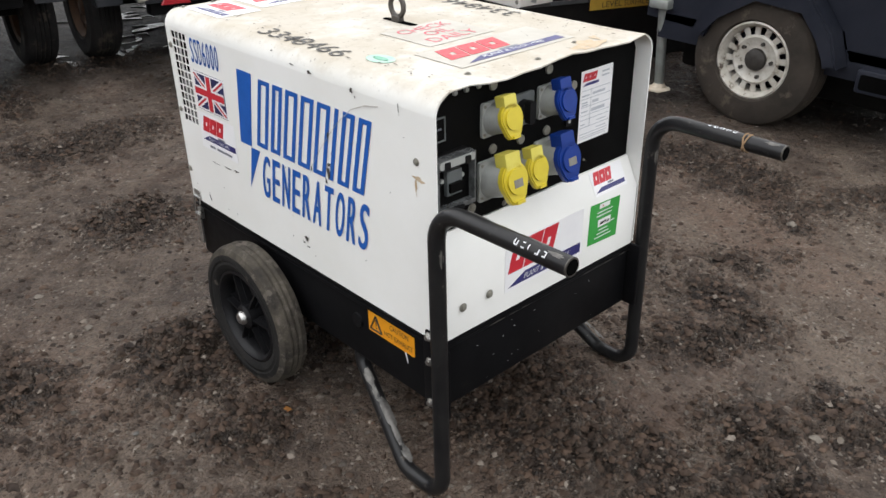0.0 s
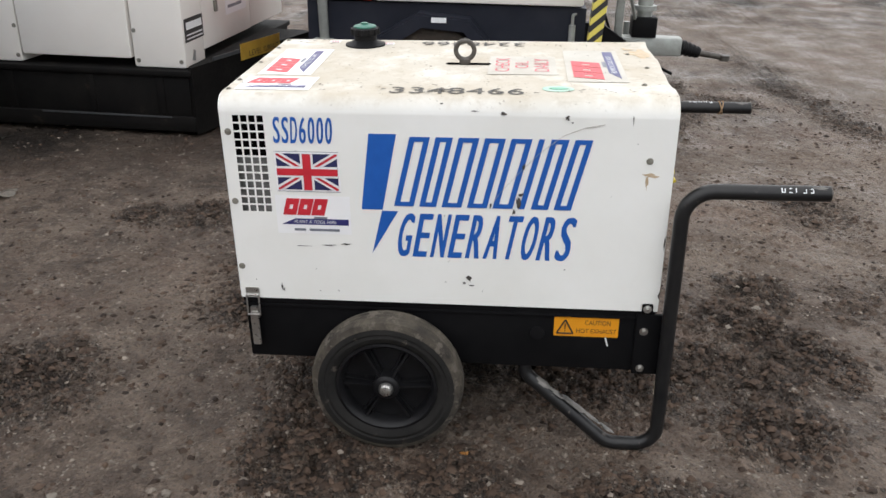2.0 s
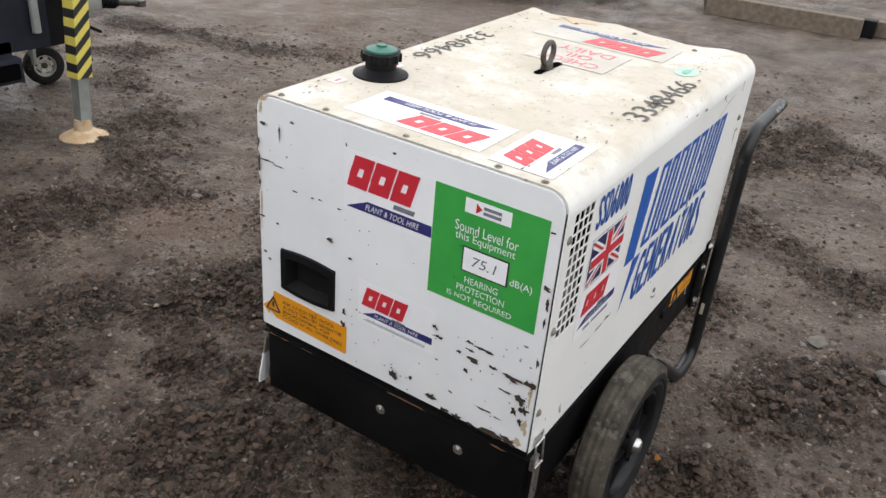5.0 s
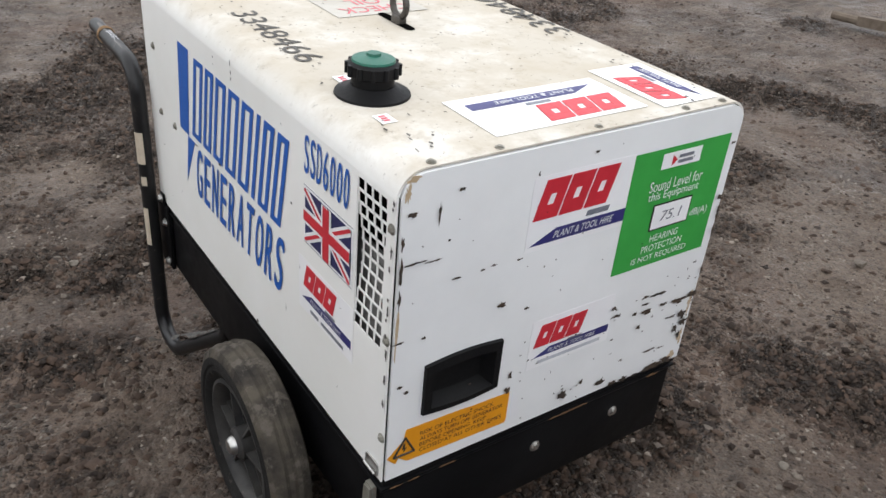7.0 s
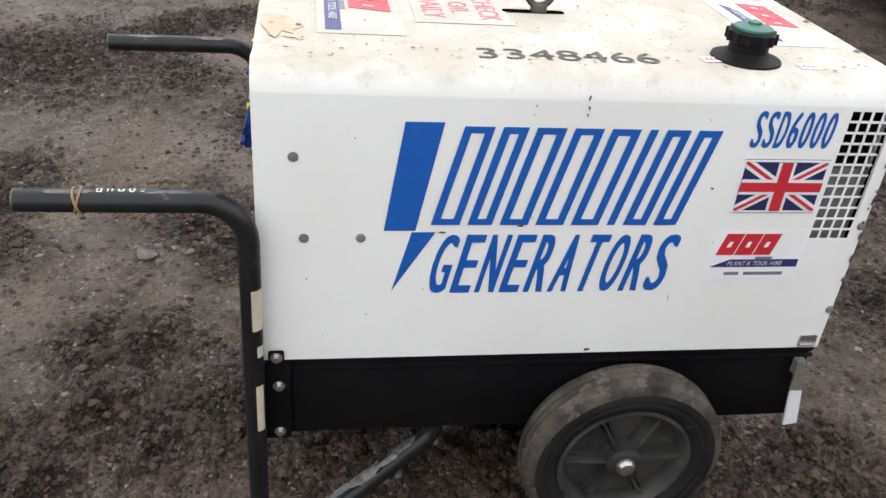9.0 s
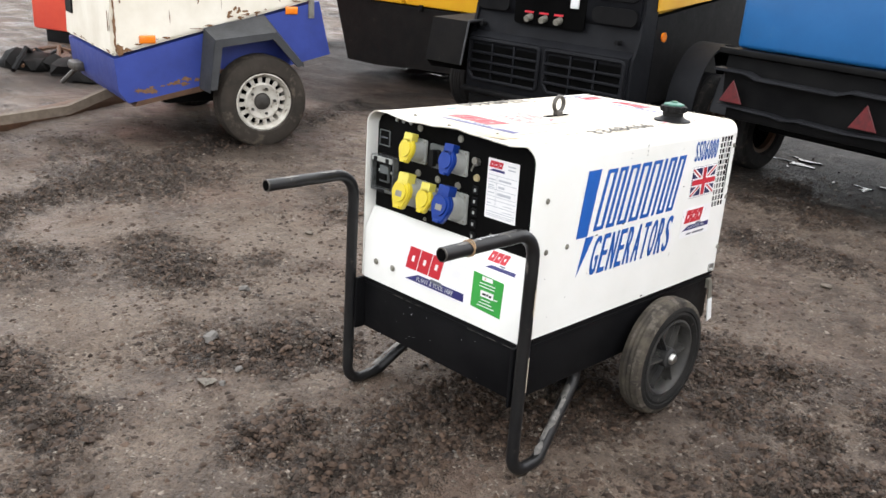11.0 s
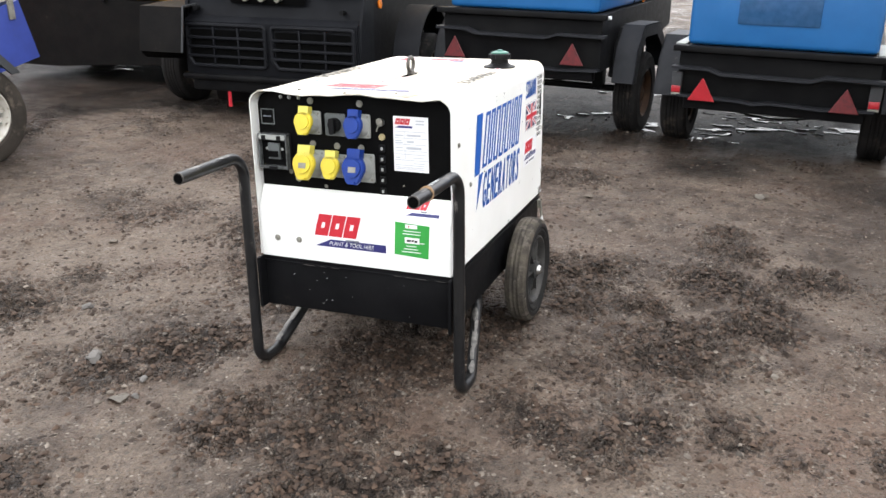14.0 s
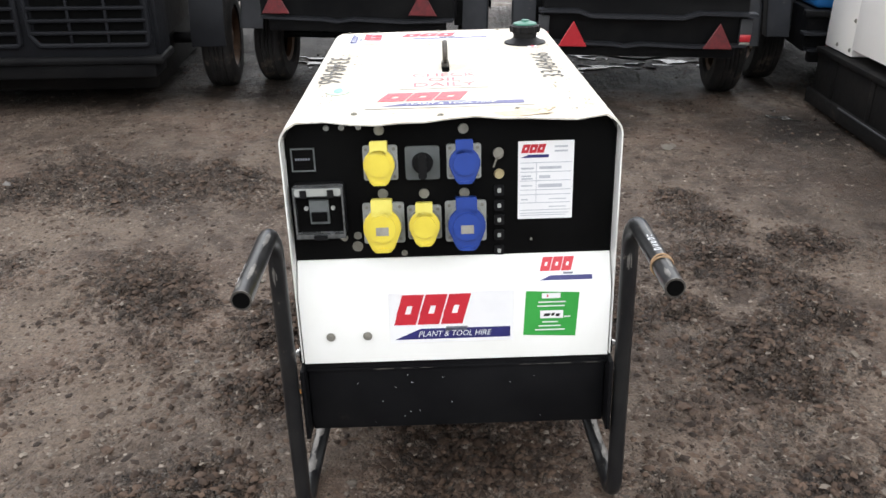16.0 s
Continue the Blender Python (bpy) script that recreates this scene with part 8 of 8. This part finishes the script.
    flat("sticker_bar", rect(0.76, 1.02, 0.66, 0.68), south, GREY_PRINT, st, 0.003)
    return g


tall_generator()


def lighting_tower():
    """A towed lighting tower: slate chassis, white hood, wheel under an angular arch, outrigger legs, drawbar."""
    g = thing("lighting_tower", Matrix.Translation((2.78, 0.36, 0)), "towed lighting tower with a dark chassis, white hood and outrigger legs", "lighting tower")
    bm = bmesh.new()
    slab(bm, [(-0.86, 0.42), (-0.36, 0.42), (-0.30, 0.56), (0.46, 0.56), (0.50, 0.42), (0.84, 0.44), (0.84, 0.775), (-0.86, 0.775)], 0.06, 1.30)
    chassis = part("chassis", bm, SLATE, g, "dark slate-blue chassis")
    bm = bmesh.new()
    box(bm, 0.02, 1.32, -0.84, 0.42, 0.785, 1.75, 0.02)
    part("hood", bm, BODY_WHITE, g, "white hood")
    bm = bmesh.new()
    box(bm, 0.03, 1.32, 0.43, 0.86, 0.785, 1.60, 0.015)
    part("end_hood", bm, RED_BODY, g, "red end panel")
    arch = [(-0.36, 0.40), (-0.30, 0.56), (-0.17, 0.71), (0.14, 0.735), (0.38, 0.60), (0.46, 0.44)]
    inner = [(0.385, 0.42), (0.32, 0.54), (0.12, 0.665), (-0.14, 0.645), (-0.24, 0.53), (-0.29, 0.39)]
    bm = bmesh.new()
    slab(bm, arch + inner, -0.085, 0.045)
    bmesh.ops.bevel(bm, geom=[e for e in bm.edges if abs(e.verts[0].co.x - e.verts[1].co.x) < 0.001 and e.verts[0].co.x < 0], offset=0.012, segments=2, affect="EDGES")
    part("wheel_arch", bm, SLATE, g, "angular dark wheel arch")
    flat("arch_tag", rect(-0.06, 0.03, 0.685, 0.715), Face((-0.085, 0, 0), (0, -1, 0), (0, 0, 1)), PALE, g, 0.001)
    road_wheel(g, (0.045, 0.095, 0.342), (-1, 0, 0), 0.350, 0.19, 0.198, RIM_WHITE, 16, DUSTY_TYRE, label="dusty road tyre on a scuffed white steel rim")
    road_wheel(g, (1.34, 0.06, 0.330), (1, 0, 0), 0.335, 0.19, 0.205, RIM_WHITE, 16)
    bm = bmesh.new()
    box(bm, -0.02, 0.30, -0.66, -0.44, 0.300, 0.415, 0.01)
    box(bm, 0.06, 1.2, -0.66, 0.75, 0.33, 0.47)
    part("step_box", bm, SLATE, g)
    # added filler so that no light passes beneath the tower
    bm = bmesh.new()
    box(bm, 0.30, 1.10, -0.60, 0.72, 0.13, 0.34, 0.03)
    part("tower_shade_block", bm, SKIRT, g, "added dark block that stops light passing under the tower")
    part("step_opening", prism(bmesh.new(), rounded(0.46, 0.64, 0.318, 0.392, 0.012), Face((-0.02, 0, 0), (0, -1, 0), (0, 0, 1)), 0.0, 0.003), SLOT, g)
    # striped front leg on a rusty foot
    bm = bmesh.new()
    slab(bm, [(-0.920, 0.300), (-0.840, 0.300), (-0.930, 1.5), (-1.010, 1.5)], -0.145, -0.065)
    leg = part("outrigger_leg", bm, HAZARD, g, "outrigger leg with black and yellow warning stripes")
    bm = bmesh.new()
    slab(bm, [(-0.890, 0.02), (-0.832, 0.02), (-0.850, 0.34), (-0.908, 0.34)], -0.134, -0.076)
    part("inner_tube", bm, GALV, leg)
    bm = bmesh.new()
    lathe(bm, [(0.115, 0.0), (0.115, 0.014), (0.085, 0.030), (0.045, 0.050), (0.036, 0.10), (0.002, 0.10)], Matrix.Translation((-0.105, -0.861, -0.006)), 24, close=False)
    part("foot", bm, FOOT_RUST, leg, "round foot, orange rust over pale paint")
    # rear leg: galvanised tube with a collar
    bm = bmesh.new()
    rod(bm, (0.0, 0.74, 1.0), (0.135, 0.74, 0.03), 0.031, 0.028, 16)
    leg = part("outrigger_leg", bm, GALV, g, "galvanised outrigger tube")
    bm = bmesh.new()
    box(bm, 0.005, 0.125, 0.675, 0.805, 0.495, 0.550, 0.012)
    part("collar", bm, GALV, leg)
    bm = lathe(bmesh.new(), [(0.072, 0.0), (0.072, 0.012), (0.045, 0.022), (0.03, 0.045), (0.002, 0.045)], Matrix.Translation((0.135, 0.74, -0.004)), 24, close=False)
    part("foot", bm, CREAM, leg)
    # lock pin on the chassis
    bm = bmesh.new()
    rod(bm, (0.03, -0.78, 0.50), (0.03, -0.78, 0.68), 0.020, None, 10)
    rod(bm, (0.03, -0.78, 0.68), (0.03, -0.78, 0.74), 0.009, None, 8)
    rod(bm, (0.03, -0.78, 0.74), (0.06, -0.80, 0.74), 0.008, None, 8)
    part("lock_pin", bm, GALV, g)
    # drawbar, mast foot, jockey wheel
    bm = bmesh.new()
    box(bm, 0.60, 0.72, -1.55, -0.86, 0.41, 0.53, 0.012)
    box(bm, 0.40, 0.92, -1.10, -0.84, 0.36, 0.42, 0.008)
    bar = part("drawbar", bm, GALV, g, "galvanised box-section drawbar")
    bm = bmesh.new()
    rod(bm, (0.66, -1.55, 0.465), (0.66, -1.68, 0.43), 0.048, 0.034, 14)
    for k in range(4):
        rod(bm, (0.66, -1.562 - 0.030 * k, 0.462 - 0.008 * k), (0.66, -1.576 - 0.030 * k, 0.458 - 0.008 * k), 0.053 - 0.004 * k, None, 14)
    part("gaiter", bm, PLASTIC, bar, "black rubber gaiter")
    bm = bmesh.new()
    rod(bm, (0.66, -1.68, 0.43), (0.66, -1.84, 0.405), 0.022, 0.018, 12)
    rod(bm, (0.66, -1.85, 0.385), (0.66, -1.85, 0.42), 0.035, None, 12)
    part("tow_eye", bm, EYE_STEEL, bar)
    bm = bmesh.new()
    box(bm, 0.58, 0.74, -1.37, -1.21, 0.53, 0.66, 0.008)
    mast = part("mast_bracket", bm, CHASSIS, bar)
    bm = bmesh.new()
    rod(bm, (0.66, -1.29, 0.60), (0.66, -1.29, 1.6), 0.05, None, 16)
    rod(bm, (0.66, -1.29, 0.70), (0.66, -1.29, 0.73), 0.075, None, 16)
    part("mast", bm, GALV, g, "galvanised mast tube")
    bm = bmesh.new()
    box(bm, 0.36, 0.40, -1.12, -1.07, 0.48, 1.5, 0.005)
    rod(bm, (0.38, -1.10, 1.0), (0.62, -1.24, 0.60), 0.012, None, 8)
    part("frame_post", bm, GALV, g)
    bm = bmesh.new()
    slab(bm, [(-0.86, 0.66), (-0.98, 0.66), (-1.16, 0.54), (-1.22, 0.44), (-1.10, 0.36), (-0.86, 0.36)], 0.26, 0.34)
    part("winch_guard", bm, CHASSIS, g)
    bm = bmesh.new()
    rod(bm, (0.80, -1.20, 0.12), (0.80, -1.20, 0.60), 0.022, None, 10)
    jock = part("jockey_stem", bm, GALV, g)
    road_wheel(jock, (0.80, -1.26, 0.105), (-1, 0.3, 0), 0.108, 0.06, 0.06, RIM_WHITE, 6, name="jockey_wheel")
    bm = bmesh.new()
    rod(bm, (1.30, -0.99, 0.02), (1.30, -0.99, 0.50), 0.030, None, 12)
    prop = part("prop_stand", bm, GALV, g)
    part("foot", lathe(bmesh.new(), [(0.10, 0.0), (0.10, 0.012), (0.03, 0.02), (0.002, 0.02)], Matrix.Translation((1.30, -0.99, 0.0)), 20, close=False), GALV, prop)
    bm = bmesh.new()
    sweep(bm, [(0.30, -0.88, 0.9), (0.36, -1.0, 0.70), (0.45, -1.08, 0.52), (0.50, -1.30, 0.40), (0.58, -1.5, 0.30)], 0.010, 6)
    part("cable", bm, PLASTIC, g)
    return g


lighting_tower()


def pressure_washer():
    g = thing("pressure_washer", Matrix.Translation((3.62, -5.28, 0)) @ Matrix.Rotation(radians(188), 4, "Z"), "small wheeled washer with blue frame, white tank and yellow hoses", "pressure washer")
    bm = bmesh.new()
    box(bm, -0.15, 0.95, 0.10, 0.16, 0.13, 0.19, 0.01)
    box(bm, -0.15, 0.95, 0.48, 0.54, 0.13, 0.19, 0.01)
    box(bm, -0.75, -0.10, 0.12, 0.50, 0.10, 0.22, 0.02)
    part("frame", bm, ROYAL, g, "dark blue steel frame")
    bm = bmesh.new()
    box(bm, 0.10, 0.75, 0.08, 0.56, 0.20, 0.62, 0.03)
    part("tank", bm, BODY_WHITE, g, "white tank")
    bm = bmesh.new()
    box(bm, -0.70, -0.15, 0.15, 0.48, 0.22, 0.55, 0.03)
    part("engine", bm, CHASSIS, g)
    for y in (0.04, 0.60):
        road_wheel(g, (0.0, y, 0.125), (0, -1 if y < 0.3 else 1, 0), 0.130, 0.08, 0.07, surface("red_rim", (0.45, 0.10, 0.08), (0.5, 0.25, 0.2), 60.0, 0.5), 8)
    for pts in (((-0.10, 0.0, 0.20), (-0.22, -0.10, 0.16), (-0.45, -0.25, 0.03), (-0.62, -0.30, 0.02)), ((-0.45, 0.05, 0.26), (-0.70, -0.05, 0.20), (-0.95, -0.12, 0.05), (-1.1, -0.15, 0.02)), ((0.35, -0.02, 0.10), (0.6, -0.06, 0.05), (0.85, 0.0, 0.10), (1.0, 0.1, 0.3))):
        part("hose", sweep(bmesh.new(), fillet(pts, 0.15, 5), 0.018, 8), HOSE, g, "yellow hose")
    return g


pressure_washer()


def pallet(m, label, wood):
    g = thing("pallet", m, label, "pallet", "pallets")
    for k in range(7):
        y = -0.47 + 0.157 * k
        bm = bmesh.new()
        box(bm, -0.6, 0.6, y - 0.05, y + 0.05, 0.118, 0.140, 0.002, 1)
        part("board", bm, wood, g)
    for x in (-0.53, 0.0, 0.53):
        for y in (-0.45, 0.0, 0.45):
            bm = bmesh.new()
            box(bm, x - 0.06, x + 0.06, y - 0.05, y + 0.05, 0.018, 0.098)
            part("block", bm, wood, g)
        bm = bmesh.new()
        box(bm, x - 0.06, x + 0.06, -0.5, 0.5, 0.098, 0.118)
        part("bearer", bm, wood, g)
        bm = bmesh.new()
        box(bm, x - 0.06, x + 0.06, -0.5, 0.5, -0.004, 0.018)
        part("bottom_board", bm, wood, g)
    return g


pallet(Matrix.Translation((-1.22, -5.0, 0)) @ Matrix.Rotation(radians(-8), 4, "Z"), "weathered wooden pallet with loose boards on the mud", TIMBER)
pallet(Matrix.Translation((6.80, -5.58, 0)) @ Matrix.Rotation(radians(16), 4, "Z"), "pale wooden pallet beside the wheeled frame", FRESH_TIMBER)


def sack(m):
    """A slumped brown sack: a lathe with folds."""
    bm = lathe(bmesh.new(), [(0.02, 0.0), (0.15, 0.01), (0.21, 0.08), (0.24, 0.22), (0.22, 0.40), (0.17, 0.52), (0.08, 0.58), (0.02, 0.59)], Matrix.Identity(4), 28, close=False)
    for v in bm.verts:
        v.co.x *= 1 + 0.10 * noise.noise(v.co * 5.0)
        v.co.y *= 1 + 0.14 * noise.noise(v.co * 6.0 + Vector((3, 1, 0)))
    ob = part("sack", bm, HESSIAN, angle=60)
    ob.matrix_world = m
    return tagged(ob, "brown bulging sack standing on a wooden pallet", "sack")


sack(Matrix.Translation((6.50, -5.45, 0.138)))


def wheeled_frame():
    g = thing("frame_trolley", Matrix.Translation((5.62, -5.75, 0)) @ Matrix.Rotation(radians(-62), 4, "Z"), "blue tubular trolley frame on black wheels beside the pallet", "trolley")
    for x in (-0.34, 0.34):
        bm = sweep(bmesh.new(), fillet([(x, -0.22, 0.95), (x, -0.20, 0.14), (x, 0.42, 0.14)], 0.06, 5), 0.028, 10)
        part("side_tube", bm, ROYAL, g, "royal blue bent tube")
        road_wheel(g, (x * 1.25, 0.10, 0.15), (1 if x > 0 else -1, 0, 0), 0.155, 0.09, 0.08, RIM_RUST, 8)
    for y, z in ((-0.20, 0.20), (0.40, 0.14)):
        bm = bmesh.new()
        rod(bm, (-0.34, y, z), (0.34, y, z), 0.025, None, 10)
        part("cross_tube", bm, ROYAL, g)
    bm = bmesh.new()
    rod(bm, (0.05, -0.21, 0.04), (0.05, -0.23, 0.95), 0.035, None, 10)
    part("stand_post", bm, GALV, g, "grey stand post")
    return g


wheeled_frame()
_bm = bmesh.new()
box(_bm, -0.55, 0.65, -0.035, 0.035, 0.0, 0.035, 0.004)
_ob = part("plank", _bm, TIMBER)
_ob.matrix_world = Matrix.Translation((-1.05, -4.62, 0.09)) @ Matrix.Rotation(radians(48), 4, "Z") @ Matrix.Rotation(radians(7), 4, "Y")
tagged(_ob, "loose pale plank leaning on the pallet", "plank")


def grey_cabinet():
    g = thing("steel_cabinet", Matrix.Translation((-2.15, -4.27, 0)) @ Matrix.Rotation(radians(171.5), 4, "Z"), "grey steel cabinet on short feet with a red and white label", "cabinet")
    bm = bmesh.new()
    box(bm, 0.0, 1.5, 0.0, 0.9, 0.085, 1.15, 0.04, 3)
    body = part("body", bm, GREY_BOX, g)
    for x in (0.12, 1.3):
        for y in (0.08, 0.8):
            bm = bmesh.new()
            box(bm, x, x + 0.12, y, y + 0.08, -0.01, 0.09, 0.008)
            part("foot", bm, CHASSIS, g)
    f = Face((0, 0, 0), (1, 0, 0), (0, 0, 1))
    st = flat("warning_label", rect(0.40, 1.0, 0.42, 0.60), f, STICKER, g, 0.001, 0.002)
    flat("label_bar", rect(0.46, 0.98, 0.445, 0.50), f, RED_PRINT, st, 0.004)
    flat("label_bar", rect(0.41, 0.44, 0.43, 0.47), f, RED_PRINT, st, 0.004)
    return g


grey_cabinet()


def timber_stack(m, label):
    g = thing("timber_stack", m, label, "timber")
    for k in range(5):
        bm = bmesh.new()
        box(bm, -0.9 + 0.1 * k, 1.1 - 0.05 * k, -0.35 + 0.15 * k, -0.22 + 0.15 * k, 0.0, 0.10 + 0.02 * k, 0.006, 1)
        part("beam", bm, CHASSIS if k % 2 else TIMBER, g)
    return g


timber_stack(Matrix.Translation((0.6, -6.9, 0)), "dark stacked timbers at the edge of the yard")

_bm = bmesh.new()
box(_bm, -0.5, 0.5, -0.3, 0.3, 0.0, 0.5, 0.03)
_ob = part("blue_crate", _bm, SKY_BLUE)
_ob.matrix_world = Matrix.Translation((9.6, -6.2, 0))
tagged(_ob, "far blue crate at the edge of the yard", "crate")


# ---- puddles behind the trailers, litter ----
def puddle(x, y, rx, ry, seed):
    """A ragged sheet of water that lies in the hollows only, broken by crumbs of mud."""
    n = max(12, int(rx / 0.009)), max(10, int(ry / 0.009))
    gx, gy = np.meshgrid(np.linspace(-1, 1, n[0]), np.linspace(-1, 1, n[1]), indexing="ij")
    px, py = x + 1.35 * rx * gx, y + 1.35 * ry * gy
    wet = 1.0 - 0.95 * np.hypot(gx, gy) + 3.2 * (fractal(px * 0.55, py * 1.3, 0.06, seed, 3) - 0.5)
    bm = bmesh.new()
    vs = {}
    for a in range(n[0] - 1):
        for b in range(n[1] - 1):
            if min(wet[a, b], wet[a + 1, b], wet[a, b + 1], wet[a + 1, b + 1]) < 0.58:
                continue
            ring = []
            for k in ((a, b), (a + 1, b), (a + 1, b + 1), (a, b + 1)):
                if k not in vs:
                    vs[k] = bm.verts.new((px[k], py[k], 0.011))
                ring.append(vs[k])
            bm.faces.new(ring)
    for _ in range(3):
        bmesh.ops.smooth_vert(bm, verts=[v for v in bm.verts if v.is_boundary], factor=0.6, use_axis_x=True, use_axis_y=True)
    out = bmesh.ops.extrude_face_region(bm, geom=bm.faces[:])
    for v in out["geom"]:
        if isinstance(v, bmesh.types.BMVert):
            v.co.z -= 0.03
    bmesh.ops.recalc_face_normals(bm, faces=bm.faces[:])
    ob = part("puddle", bm, WATER)
    return tagged(ob, "shallow broken puddle reflecting the grey sky", "puddle", "puddles", "structure")


PUDDLES = ((-0.25, 4.28, 0.26, 0.20), (-0.02, 4.52, 0.22, 0.16), (0.31, 4.27, 0.10, 0.20), (0.37, 4.05, 0.09, 0.35), (0.79, 3.74, 0.24, 0.26), (0.88, 4.22, 0.22, 0.22), (1.32, 4.36, 0.45, 0.20), (1.95, 4.55, 0.42, 0.22), (1.20, 4.85, 0.50, 0.25), (0.1, 5.6, 0.4, 0.25),
           (2.83, 4.69, 0.30, 0.20), (2.24, 2.97, 0.26, 0.13), (-1.15, 4.62, 0.40, 0.22), (-5.7, 4.75, 0.40, 0.30))
for _k, (_x, _y, _a, _b) in enumerate(PUDDLES):
    puddle(_x, _y, _a, _b, _k + 3)


def leaf(x, y, r, material, name, label, seed):
    bm = bmesh.new()
    rnd = random.Random(seed)
    c = bm.verts.new((0, 0, r * 0.35))
    ring = [bm.verts.new((r * rnd.uniform(0.6, 1.1) * math.cos(2 * math.pi * k / 9), r * rnd.uniform(0.4, 0.8) * math.sin(2 * math.pi * k / 9), r * rnd.uniform(0.0, 0.4))) for k in range(9)]
    for k in range(9):
        bm.faces.new((c, ring[k], ring[(k + 1) % 9]))
    bmesh.ops.solidify(bm, geom=bm.faces[:], thickness=0.0015)
    ob = part(name, bm, material)
    ob.matrix_world = Matrix.Translation((x, y, float(ground_height(x, y)) + 0.004)) @ Matrix.Rotation(seed, 4, "Z")
    return tagged(ob, label, "litter")


leaf(-0.475, -0.005, 0.016, LEAF, "dead_leaf", "small orange dead leaf on the mud", 2)
leaf(1.29, 2.37, 0.060, PLASTIC_BAG, "crumpled_litter", "pale crumpled litter on the mud", 5)
leaf(-0.70, -0.92, 0.050, PLASTIC_BAG, "torn_card", "flat pale scrap trodden into the mud", 7)
